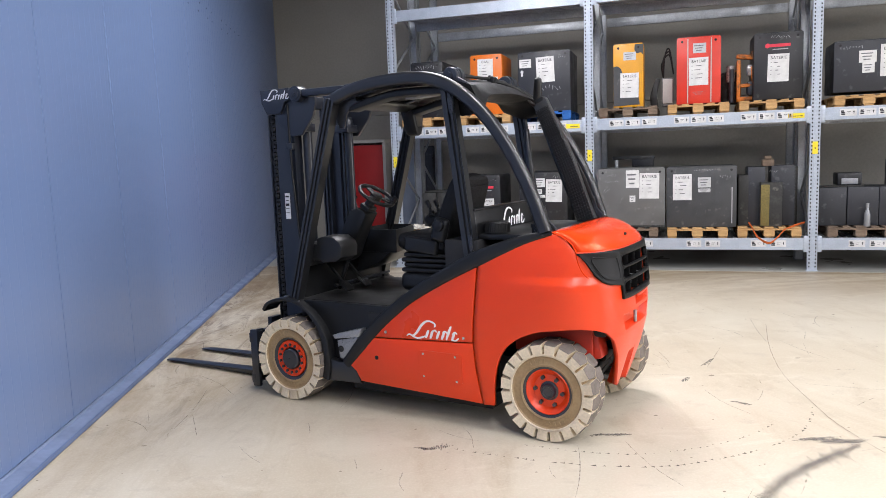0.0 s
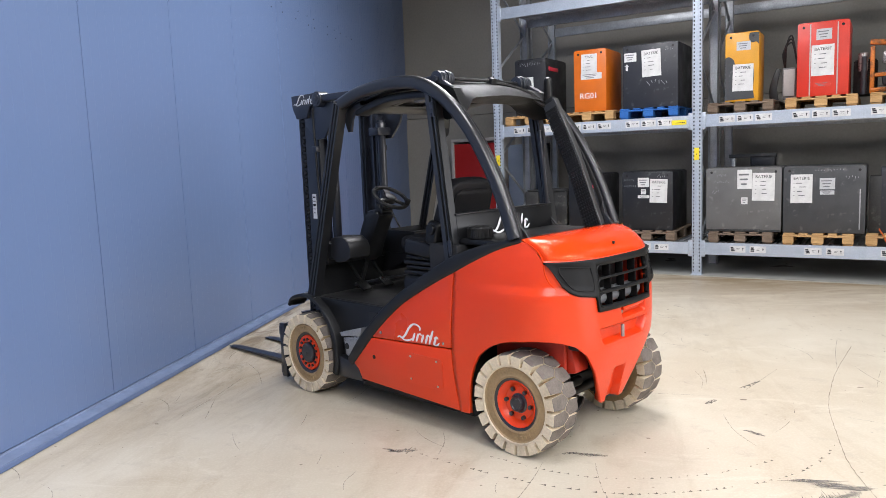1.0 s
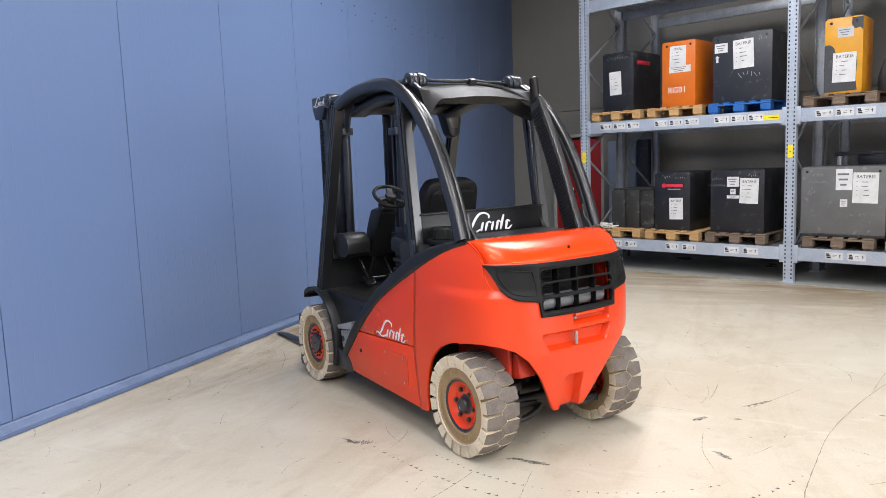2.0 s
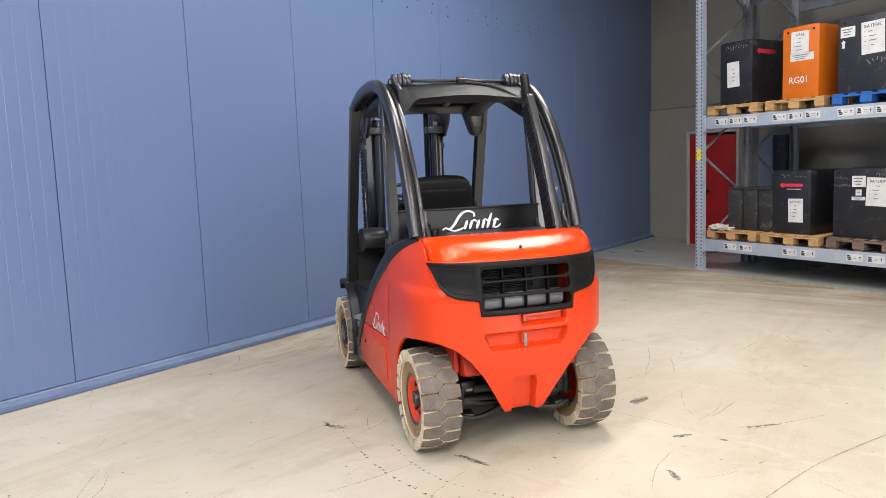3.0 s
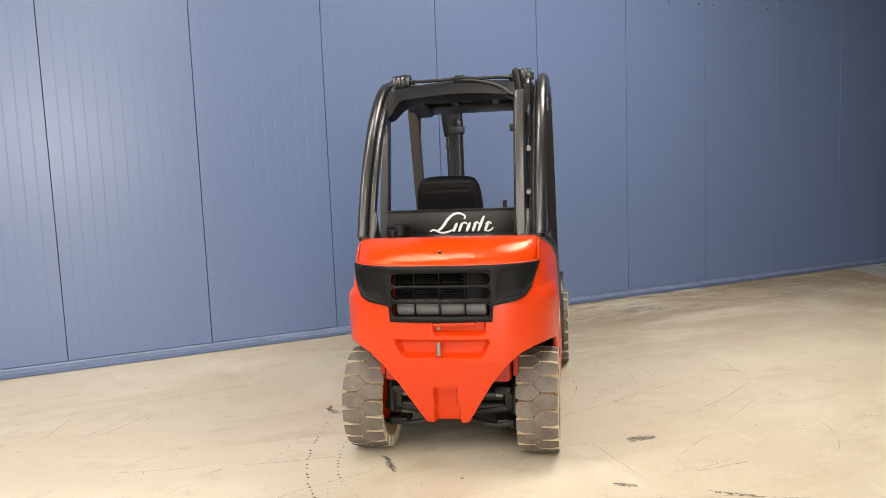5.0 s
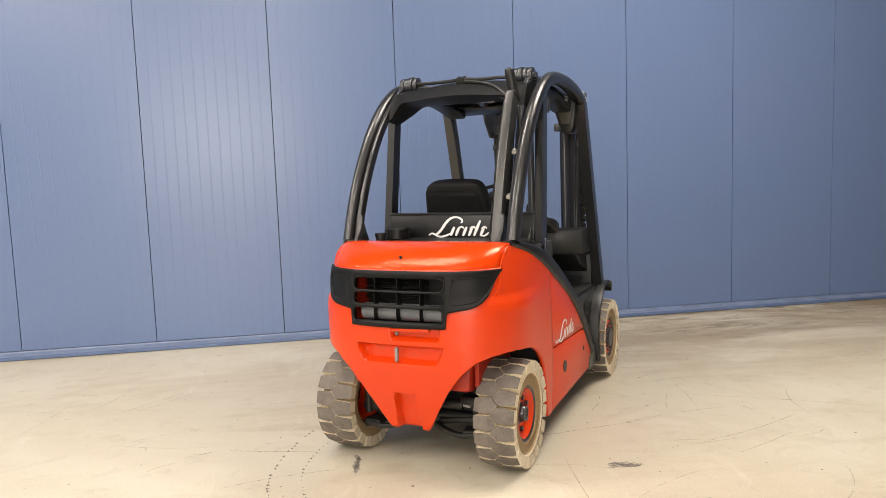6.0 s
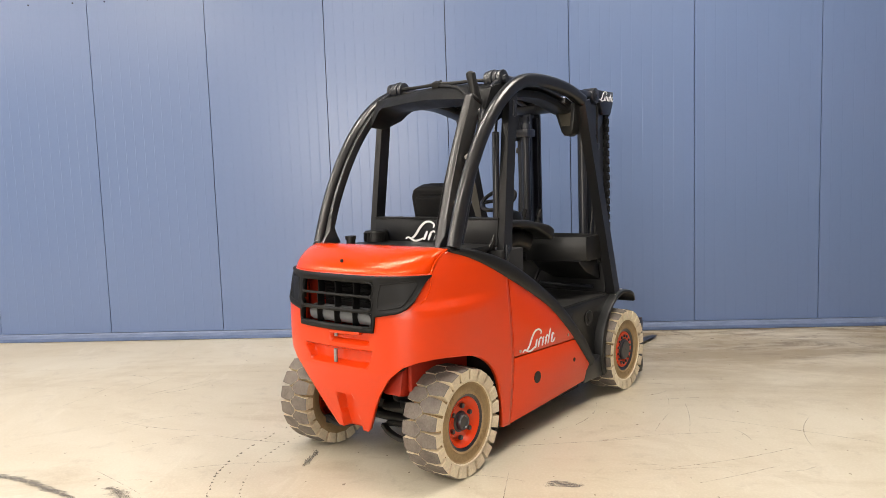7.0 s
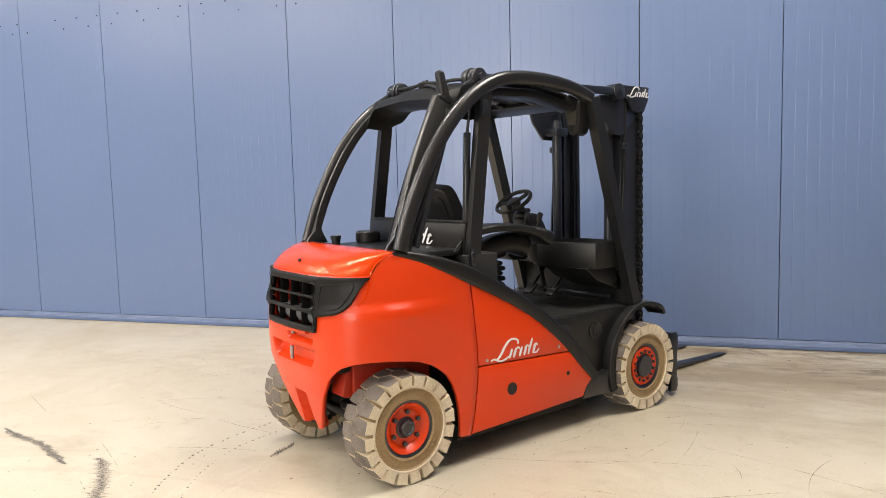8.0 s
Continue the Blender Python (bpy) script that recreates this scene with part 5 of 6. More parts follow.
part("display", prism(bmesh.new(), [(-0.316, 2.075), (-0.346, 2.015), (-0.375, 1.93), (-0.393, 1.882), (-0.410, 1.862), (-0.441, 1.854), (-0.470, 1.868), (-0.484, 1.90), (-0.495, 1.97), (-0.502, 2.075)], 1.425, 1.535, "x", 0.014), BLACK, FL, "black display hanging from the roof")
part("screen", prism(bmesh.new(), [(-0.372, 2.02), (-0.40, 1.925), (-0.465, 1.925), (-0.475, 2.02)], 1.421, 1.427, "x", 0.001), SCREEN, FL, "grey screen of the display")

# tilt cylinders over the roof, with ridged eyes at their ends
for sgn in (1, -1):
    tc_ = part("tilt_cylinder", cyl(cyl(bmesh.new(), (0.64, 0.405 * sgn, 2.175), (1.50, 0.372 * sgn, 2.165), 0.034, 18), (1.50, 0.372 * sgn, 2.165), (1.93, 0.358 * sgn, 2.165), 0.022, 14), BLACK_STEEL, FL, "black hydraulic tilt cylinder above the roof")
    eye = bmesh.new()
    for y in (0.345, 0.375, 0.405, 0.435):
        cyl(eye, (0.643, (y - 0.0142) * sgn, 2.178), (0.643, (y + 0.0142) * sgn, 2.178), 0.052 if y != 0.375 else 0.058, 22, b=0.004)
    cyl(eye, (0.643, 0.31 * sgn, 2.178), (0.643, 0.47 * sgn, 2.178), 0.022, 6)
    box(eye, (0.60, 0.43 * sgn, 2.140), (0.16, 0.03, 0.06), 0.01, (0, -30, 0))
    part("cylinder_eye", eye, BLACK_STEEL, tc_)
    eye = cyl(bmesh.new(), (1.94, 0.31 * sgn, 2.163), (1.94, 0.405 * sgn, 2.163), 0.057, 24, b=0.006)
    cyl(eye, (1.94, 0.400 * sgn, 2.163), (1.94, 0.412 * sgn, 2.163), 0.040, 20, b=0.003)
    cyl(eye, (1.94, 0.410 * sgn, 2.163), (1.94, 0.419 * sgn, 2.163), 0.015, 6)
    box(eye, (1.72, 0.365 * sgn, 2.168), (0.40, 0.06, 0.05), 0.012)
    part("cylinder_eye", eye, BLACK_STEEL, tc_)

# hydraulic hoses along the rear edge of the roof
clamp = bmesh.new()
box(clamp, (0.575, 0.005, 2.165), (0.05, 0.055, 0.070), 0.010, (0, -20, 0))
for y in (-0.02, 0.02):
    cyl(clamp, (0.580, y, 2.17), (0.580, y, 2.205), 0.008, 6)
part("hose_clamp", clamp, BLACK, FL)
for dz, dx in ((0.030, 0.0), (0.0, 0.02)):
    part("hydraulic_hose", hose([(0.63, 0.36, 2.16 + dz), (0.60, 0.28, 2.152 + dz), (0.585, 0.12, 2.150 + dz), (0.575, 0.0, 2.156 + dz)], 0.011), RUBBER, FL)
part("hydraulic_hose", hose([(0.575, 0.0, 2.188), (0.585, -0.12, 2.178), (0.605, -0.25, 2.180), (0.635, -0.34, 2.175)], 0.011), RUBBER, FL)
for d in (0.0, 0.026):
    part("hydraulic_hose", hose([(0.570, 0.0, 2.170 - d), (0.535, -0.12, 2.155 - d), (0.49, -0.24, 2.120 - d), (0.44, -0.33, 2.06 - d), (0.42, -0.41, 1.99), (0.355, -0.452, 1.84 - d), (0.215 + d, -0.456, 1.55), (0.075 + d, -0.456, 1.24)], 0.011), RUBBER, FL)
for f in (0.37, 0.68):
    bm = cyl(bmesh.new(), (0.395 - 0.36 * f, -0.447, 2.02 - 0.80 * f), (0.372 - 0.36 * f, -0.449, 2.01 - 0.80 * f), 0.013, 12)
    part("hose_bracket", bm, DOOR_FRAME, FL, "pale hose clip")

# perforated exhaust guard on the right rear post, with its outlet pipe
def perforated():
    bm = bmesh.new()
    n_u, n_v = 6, 38
    def at(u, v):
        top, bot = Vector((0.338, -0.3610, 2.010)), Vector((0.016, -0.3735, 1.245))
        return top + (bot - top) * v + Vector((-0.085 * v * (1 - v), 0.0, 0.0)) + Vector((0.905, 0.0, -0.42)) * u * (0.094 + 0.024 * v)
    for i in range(n_u):
        for j in range(n_v):
            q = [at(i / n_u, j / n_v), at((i + 1) / n_u, j / n_v), at((i + 1) / n_u, (j + 1) / n_v), at(i / n_u, (j + 1) / n_v)]
            c = sum(q, Vector()) / 4
            rim = []
            for k in range(4):
                rim += [q[k], (q[k] + q[(k + 1) % 4]) / 2]
            rad = 0.0062
            inner = [bm.verts.new(c + (p - c).normalized() * rad) for p in rim]
            outer_ = [bm.verts.new(p) for p in rim]
            for k in range(8):
                bm.faces.new((outer_[k], outer_[(k + 1) % 8], inner[(k + 1) % 8], inner[k]))
    bmesh.ops.remove_doubles(bm, verts=bm.verts, dist=0.0004)
    return bm


eg = part("exhaust_guard", perforated(), BLACK, FL, "perforated black exhaust heat guard", 30)
sol = eg.modifiers.new("thickness", "SOLIDIFY")
sol.thickness = 0.003
bm = bmesh.new()
sweep(bm, smooth_line([(0.398, -0.393, 2.045), (0.375, -0.394, 1.995), (0.229, -0.399, 1.673), (0.120, -0.404, 1.36), (0.067, -0.408, 1.212)], 5), lambda f: rounded(0.052, 0.100 + 0.030 * f, 0.007, 2), lat=(0, 1, 0))
# Dark sheet behind the perforations, added so the holes look shaded.
backing = sweep(bmesh.new(), smooth_line([(0.375, -0.3665, 1.995), (0.229, -0.3695, 1.673), (0.120, -0.3745, 1.36), (0.072, -0.3785, 1.222)], 5), lambda f: rounded(0.006, 0.092 + 0.028 * f, 0.001, 1), lat=(0, 1, 0))
part("dark_backing", backing, DARK, FL)
part("exhaust_cover", bm, SHEET_STEEL, FL, "dark sheet steel cover over the exhaust")
bm = bmesh.new()
box(bm, (0.410, -0.394, 2.042), (0.11, 0.060, 0.040), 0.016, (0, 22, 0))
part("exhaust_collar", bm, BLACK, FL)
def outlet(f):
    w, d = 0.056 * (1 - 0.70 * ease(0.72, 1.0, f) ** 2), (0.066 - 0.026 * f) * (1 - 0.5 * ease(0.85, 1.0, f))
    return rounded(w, d, 0.44 * min(w, d), 4)


bm = sweep(bmesh.new(), smooth_line([(0.424, -0.396, 2.03), (0.415, -0.393, 2.08), (0.409, -0.386, 2.13), (0.405, -0.379, 2.17), (0.404, -0.376, 2.192), (0.404, -0.375, 2.206)], 6), outlet)
part("exhaust_pipe", bm, BLACK, FL, "matt black upright exhaust outlet")
part("exhaust_tube", cyl(bmesh.new(), (0.15, -0.45, 1.24), (0.43, -0.44, 1.98), 0.022, 14), BLACK_STEEL, FL)

# ---- cab ----
part("floor_plate", boxed((1.42, 0, 0.705), (1.08, 1.02, 0.03), 0.008), MAT, FL, "black rubber cab floor mat")
part("seat_plinth", boxed((0.66, 0, 0.80), (0.36, 0.92, 0.22), 0.02), BLACK, FL)
part("front_bulkhead", boxed((1.90, 0, 0.76), (0.04, 0.98, 0.50), 0.01), BLACK, FL)
for sgn in (1, -1):
    # lower side of the cab between arch and fender, with its step
    side = [(1.02, 0.70), (1.20, 0.56), (1.36, 0.41), (1.48, 0.30), (1.60, 0.26), (1.62, 0.40), (1.67, 0.54), (1.76, 0.65), (1.93, 0.715), (1.0, 0.715)]
    part("cab_side", prism(bmesh.new(), side, 0.485 * sgn, 0.535 * sgn, "y", 0.01), BLACK, FL)
    path = smooth_line([(2.215, 0, 0.622), (2.17, 0, 0.668), (2.08, 0, 0.704), (1.975, 0, 0.720), (1.87, 0, 0.702), (1.765, 0, 0.640), (1.690, 0, 0.560), (1.640, 0, 0.460), (1.620, 0, 0.35), (1.622, 0, 0.25), (1.640, 0, 0.182)], 5)
    for p in path:
        p.y = 0.500 * sgn
    part("front_fender", sweep(bmesh.new(), path, lambda f: rounded(0.205 - 0.05 * (1 - ease(0.0, 0.2, f)), 0.028 + 0.030 * ease(0.45, 0.8, f), 0.012, 2)), BLACK, FL, "black plastic front mudguard")
    if sgn > 0:
        st = prism(bmesh.new(), [(1.31, 0.565), (1.555, 0.50), (1.54, 0.475), (1.33, 0.505)], 0.530, 0.597, "y", 0.004)
        prism(st, [(1.355, 0.50), (1.53, 0.462), (1.515, 0.345), (1.49, 0.335), (1.37, 0.455)], 0.570, 0.580, "y", 0.002)
        for i in range(6):
            for j in range(2):
                cyl(st, (1.36 + 0.032 * i, 0.580, 0.49 - 0.02 * j - 0.006 * i), (1.36 + 0.032 * i, 0.584, 0.49 - 0.02 * j - 0.006 * i), 0.006, 6)
        part("step", st, ALU, FL, "silver chequered step plate")
        part("step_hole", cyl(bmesh.new(), (1.50, 0.578, 0.405), (1.50, 0.583, 0.405), 0.022, 16), DARK, FL)
    else:
        part("recess_rim", sweep(bmesh.new(), [Vector((1.512 + 0.052 * math.cos(a * math.pi / 12), -0.540, 0.598 + 0.052 * math.sin(a * math.pi / 12))) for a in range(25)], circle(0.004, 6)), GUARD, FL)
        part("grab_recess", cyl(cyl(bmesh.new(), (1.512, -0.530, 0.598), (1.512, -0.541, 0.598), 0.051, 24), (1.520, -0.538, 0.605), (1.520, -0.546, 0.605), 0.030, 18), DARK, FL, "round black recess in the cab side")

# seat
seat = part("seat", boxed((0.965, 0.12, 1.115), (0.42, 0.44, 0.115), 0.050, (0, -4, 0), 4), SEAT_CLOTH, FL, "black suspension seat")
bm = bmesh.new()
sweep(bm, smooth_line([(0.85, 0.12, 1.10), (0.80, 0.12, 1.22), (0.745, 0.12, 1.38), (0.700, 0.12, 1.50), (0.680, 0.12, 1.560)], 8), lambda f: rounded(table(f, (0.0, 0.5, 0.72, 0.86, 0.93, 0.97, 1.0), (0.46, 0.44, 0.415, 0.37, 0.32, 0.26, 0.16)), 0.12 - 0.035 * f - 0.025 * ease(0.9, 1, f), 0.018, 3))
part("seat_back", bm, SEAT_CLOTH, seat)
part("back_shell", sweep(bmesh.new(), smooth_line([(0.765, 0.12, 1.18), (0.700, 0.12, 1.36), (0.662, 0.12, 1.45), (0.648, 0.12, 1.490)], 6), lambda f: rounded(0.38 - 0.06 * f - 0.06 * ease(0.75, 1, f), 0.020, 0.008, 2)), SEAT_CLOTH, seat, "smooth black back shell")
bel = bmesh.new()
for k in range(4):
    box(bel, (0.935, 0.12, 0.935 + 0.034 * k), (0.40 - 0.025 * (k % 2), 0.44 - 0.025 * (k % 2), 0.030), 0.013)
part("bellows", bel, RUBBER, seat)
part("seat_side", boxed((0.955, 0.352, 1.105), (0.26, 0.05, 0.105), 0.024, (0, -6, 0), 4), BLACK, seat)
part("recliner_cover", boxed((0.80, 0.362, 1.215), (0.11, 0.06, 0.16), 0.028, (0, -14, 0), 4), BLACK, seat)
part("adjuster_knob", cyl(bmesh.new(), (0.79, 0.39, 1.245), (0.79, 0.415, 1.245), 0.036, 18, b=0.006), BLACK, seat)
part("seat_base", boxed((0.945, 0.12, 0.855), (0.40, 0.47, 0.125), 0.045, seg=4), BLACK, seat)
# armrest with levers
arm = bmesh.new()
sweep(arm, smooth_line([(0.72, -0.28, 1.285), (0.86, -0.29, 1.297), (1.02, -0.30, 1.285), (1.15, -0.30, 1.258), (1.23, -0.31, 1.222), (1.265, -0.31, 1.203)], 5), lambda f: rounded(0.15 + 0.05 * ease(0.5, 0.85, f), 0.05 + 0.035 * ease(0.5, 0.85, f), 0.022, 3))
sweep(arm, smooth_line([(0.74, -0.20, 1.02), (0.84, -0.21, 1.15), (1.02, -0.22, 1.19), (1.16, -0.23, 1.15)], 5), rounded(0.16, 0.13, 0.05, 3))
ar = part("armrest", arm, BLACK, FL, "black armrest with joysticks")
for y in (-0.322, -0.205):
    bm = cyl(bmesh.new(), (1.202, y, 1.25), (1.222, y, 1.325), 0.009, 10)
    sweep(bm, smooth_line([(1.220, y, 1.315), (1.229, y, 1.342), (1.244, y, 1.364)], 4), rounded(0.03, 0.034, 0.012, 3))
    for k in range(3):
        cyl(bm, (1.197 + 0.003 * k, y, 1.252 + 0.014 * k), (1.200 + 0.003 * k, y, 1.263 + 0.014 * k), 0.034 - 0.006 * k, 14)
    part("joystick", bm, RUBBER, ar)
# steering column and wheel
col = prism(bmesh.new(), [(1.488, 1.296), (1.515, 1.328), (1.575, 1.344), (1.640, 1.330), (1.690, 1.255), (1.735, 1.165), (1.765, 1.06), (1.775, 0.965), (1.70, 0.952), (1.652, 0.985), (1.608, 1.085), (1.560, 1.175)], 0.070, 0.232, "y", 0.030)
cyl(col, (1.565, 0.15, 1.30), (1.500, 0.15, 1.385), 0.034, 16, b=0.004)
cyl(col, (1.54, 0.15, 1.33), (1.455, 0.15, 1.42), 0.024, 14)
box(col, (1.525, 0.15, 1.345), (0.09, 0.11, 0.035), 0.012, (0, -33, 0))
cyl(col, (1.71, 0.17, 0.98), (1.80, 0.19, 0.74), 0.016, 12)
part("steering_column", col, BLACK, FL, "black steering column")
sw = bmesh.new()
ring = [(0.130 * math.cos(2 * math.pi * k / 40), 0.130 * math.sin(2 * math.pi * k / 40)) for k in range(40)]
vr = [[sw.verts.new((x * (1 + 0.115 * math.cos(a)), y * (1 + 0.115 * math.cos(a)), 0.0145 * math.sin(a))) for a in (math.pi * j / 4 for j in range(8))] for x, y in ring]
for k in range(40):
    for j in range(8):
        sw.faces.new((vr[k][j], vr[k][(j + 1) % 8], vr[(k + 1) % 40][(j + 1) % 8], vr[(k + 1) % 40][j]))
cyl(sw, (0, 0, -0.03), (0, 0, 0.012), 0.045, 18, b=0.006)
for a in (100, 220, 340):
    box(sw, (0.078 * math.cos(radians(a)), 0.078 * math.sin(radians(a)), -0.008), (0.10, 0.048 if a == 340 else 0.036, 0.014), 0.005, (0, 0, a))
cyl(sw, (-0.109, -0.068, 0.01), (-0.109, -0.068, 0.05), 0.02, 12, b=0.005)
w_ = part("steering_wheel", sw, RUBBER, FL, "black three-spoke steering wheel with a knob")
w_.matrix_local = pose(1.447, 0.15, 1.428, 0, -33, 0)
# dashboard
d_ = boxed((1.82, 0.0, 1.035), (0.05, 0.98, 0.165), 0.015)
prism(d_, [(1.742, 1.150), (1.690, 1.163), (1.600, 1.166), (1.540, 1.128), (1.522, 1.090), (1.530, 1.020), (1.580, 0.988), (1.700, 0.980), (1.752, 1.02)], 0.300, 0.492, "y", 0.013)
box(d_, (1.78, 0.40, 1.05), (0.10, 0.16, 0.12), 0.015)
db = part("dashboard", d_, BLACK, FL, "black moulded dashboard with storage tray")


def open_bin(pts, z0, z1, wall, drop):
    """A bin: an outline drawn up from z0 to z1, its top sunk in by drop inside walls of the given thickness."""
    bm = prism(bmesh.new(), pts, z0, z1, "z")
    bmesh.ops.recalc_face_normals(bm, faces=bm.faces)
    top = max(bm.faces, key=lambda f: f.calc_center_median().z)
    bmesh.ops.inset_region(bm, faces=[top], thickness=wall)
    for v in top.verts:
        v.co.z -= drop
    bmesh.ops.bevel(bm, geom=[e for e in bm.edges if e.calc_face_angle(0) > 0.5], offset=0.006, segments=2, affect="EDGES", profile=0.5)
    return bm


tr_ = part("tray", open_bin([(1.445, -0.075), (1.470, -0.22), (1.560, -0.505), (1.815, -0.505), (1.815, -0.075)], 0.985, 1.160, 0.022, 0.095), BLACK, db, "open black storage tray")
part("divider", boxed((1.665, -0.20, 1.085), (0.26, 0.012, 0.05), 0.004), BLACK, tr_)
part("divider", boxed((1.60, -0.32, 1.085), (0.012, 0.20, 0.05), 0.004), BLACK, tr_)
part("tray_apron", prism(bmesh.new(), [(1.50, 0.99), (1.80, 0.99), (1.84, 0.82), (1.62, 0.90)], -0.47, -0.08, "y", 0.012), BLACK, db)
part("cup_holder", cyl(bmesh.new(), (1.67, 0.39, 1.150), (1.67, 0.39, 1.166), 0.036, 18), DARK, db)
part("switch", boxed((1.585, 0.43, 1.150), (0.018, 0.026, 0.008), 0.003, (0, -34, 0)), RED_DARK, db, "small red lit switch")
for y in (0.02, 0.24):
    bm = sweep(bmesh.new(), smooth_line([(1.86, y, 0.95), (1.78, y, 0.86), (1.70, y, 0.78)], 4), rounded(0.02, 0.02, 0.005, 2))
    box(bm, (1.69, y, 0.775), (0.10, 0.085, 0.015), 0.004, (0, -35, 0))
    pd = part("pedal", bm, RUBBER, FL)
    if y < 0.1:
        me = text_mesh("STOP", 0.036)
        me.materials.clear()
        me.materials.append(INK)
        again("writing", me, pd, pose(1.684, y, 0.7855, 35, 0, -90))
bm = sweep(bmesh.new(), [(1.78, -0.44, 0.775), (1.78, 0.26, 0.775)], circle(0.012, 10), lat=(1, 0, 0))
part("pedal_shaft", bm, BLACK_STEEL, FL)

# ---- mast ----
for sgn, cy_, ky_ in ((1, 0.235, 0.315), (-1, 0.262, 0.342)):
    ch = bmesh.new()
    prism(ch, [(2.03, 0.25 * sgn), (2.03, 0.328 * sgn), (2.205, 0.328 * sgn), (2.205, 0.25 * sgn), (2.185, 0.25 * sgn), (2.185, 0.31 * sgn), (2.05, 0.31 * sgn), (2.05, 0.25 * sgn)], 0.10, 2.06, "z")
    part("outer_mast", ch, BLACK_STEEL, FL, "black steel mast channel", 30)
    ch = bmesh.new()
    prism(ch, [(2.06, 0.235 * sgn), (2.06, 0.305 * sgn), (2.225, 0.305 * sgn), (2.225, 0.235 * sgn), (2.208, 0.235 * sgn), (2.208, 0.288 * sgn), (2.08, 0.288 * sgn), (2.08, 0.235 * sgn)], 0.14, 2.17, "z")
    part("inner_mast", ch, BLACK_STEEL, FL, "black steel inner mast channel", 30)
    lc = cyl(bmesh.new(), (1.985, cy_ * sgn, 0.15), (1.985, cy_ * sgn, 2.02), 0.034, 20)
    cyl(lc, (1.985, cy_ * sgn, 1.90), (1.985, cy_ * sgn, 2.0), 0.040, 20, b=0.004)
    box(lc, (2.0, 0.26 * sgn, 1.93), (0.12, 0.14, 0.06), 0.008)
    part("lift_cylinder", lc, BLACK_STEEL, FL, "black hydraulic lift cylinder")
    # roller chain down the front
    chn = bmesh.new()
    for k in range(62):
        z = 0.22 + k * 0.0305
        box(chn, (2.228, ky_ * sgn, z), (0.040, 0.026 if k % 2 else 0.044, 0.027), 0.004, seg=1)
        cyl(chn, (2.228, (ky_ - 0.027) * sgn, z + 0.015), (2.228, (ky_ + 0.027) * sgn, z + 0.015), 0.007, 6)
    part("lift_chain", chn, RUBBER, FL, "oily dark leaf chain")
    part("front_flange", boxed((2.276, 0.300 * sgn, 1.12), (0.012, 0.05, 1.96), 0.002), BLACK_STEEL, FL)
    plate = [(2.015, 2.215), (2.295, 2.212), (2.288, 2.12), (2.24, 2.035), (2.112, 2.035), (2.062, 2.12), (2.015, 2.13)]
    mp_ = part("head_plate", prism(bmesh.new(), plate, 0.345 * sgn, 0.376 * sgn, "y", 0.006), BLACK_STEEL, FL, "dark mast head plate with a white badge")
    if sgn > 0:
        badge(mp_, Matrix(((-1, 0, 0, 2.262), (0, 0, 1, 0.377), (0, 1, 0, 2.135), (0, 0, 0, 1))), 0.25)
    else:
        badge(mp_, Matrix(((1, 0, 0, 2.045), (0, 0, -1, -0.377), (0, 1, 0, 2.135), (0, 0, 0, 1))), 0.245)
    part("mast_gusset", prism(bmesh.new(), [(1.80, 2.14), (2.18, 2.14), (2.16, 1.98), (2.035, 1.872), (1.94, 1.876), (1.832, 2.0), (1.80, 2.09)], 0.325 * sgn, 0.35 * sgn, "y", 0.004), BLACK_STEEL, FL)
    part("mast_clip", boxed((2.06, 0.342 * sgn, 1.80), (0.06, 0.035, 0.045), 0.004), BLACK_STEEL, FL)
    part("mast_hose", hose([(2.06, 0.350 * sgn, 2.10), (2.06, 0.346 * sgn, 1.80), (2.055, 0.342 * sgn, 1.55), (2.03, 0.340 * sgn, 1.2), (2.02, 0.339 * sgn, 0.9)], 0.010), RUBBER, FL)
lab = boxed((2.13, 0.331, 1.365), (0.045, 0.004, 0.19))
lb_ = part("type_label", lab, WHITE, FL, "white warning label")
for k, h in enumerate((0.02, 0.008, 0.03, 0.008, 0.008)):
    part("print", boxed((2.13, 0.3335, 1.435 - 0.03 * k), (0.032, 0.002, h * 0.6)), INK_DARK, lb_)
for z in (0.25, 2.13):
    part("mast_crossbar", boxed((2.14, 0, z), (0.08, 0.60, 0.09), 0.01), BLACK_STEEL, FL)
part("cab_cable", hose([(2.03, -0.322, 1.92), (2.04, -0.330, 1.75), (2.03, -0.330, 1.50), (1.99, -0.335, 1.30), (1.90, -0.36, 1.12)], 0.007), RUBBER, FL)

# carriage and forks
cr = bmesh.new()
for z in (0.09, 0.40):
    box(cr, (2.355, 0, z), (0.05, 1.14, 0.075), 0.006)
for y in (-0.555, -0.30, 0.30, 0.555):
    box(cr, (2.335, y, 0.245), (0.07, 0.03, 0.43), 0.006)
for k in range(9):
    box(cr, (2.355, -0.48 + 0.12 * k, 0.443), (0.03, 0.05, 0.014), 0.002)
part("fork_carriage", cr, BLACK_STEEL, FL, "black steel fork carriage")
for y in (0.262, -0.13):
    fk = prism(bmesh.new(), [(2.385, 0.50), (2.425, 0.50), (2.425, 0.062), (2.46, 0.055), (3.62, 0.022), (3.69, 0.016), (3.69, 0.010), (2.41, 0.008), (2.385, 0.03)], y - 0.055, y + 0.055, "y", 0.004)
    for v in fk.verts:
        if v.co.x > 3.55:
            v.co.y = y + (v.co.y - y) * (1 - 0.55 * (v.co.x - 3.55) / 0.14)
    part("fork", fk, BLACK_STEEL, FL, "black forged fork arm lying on the floor")

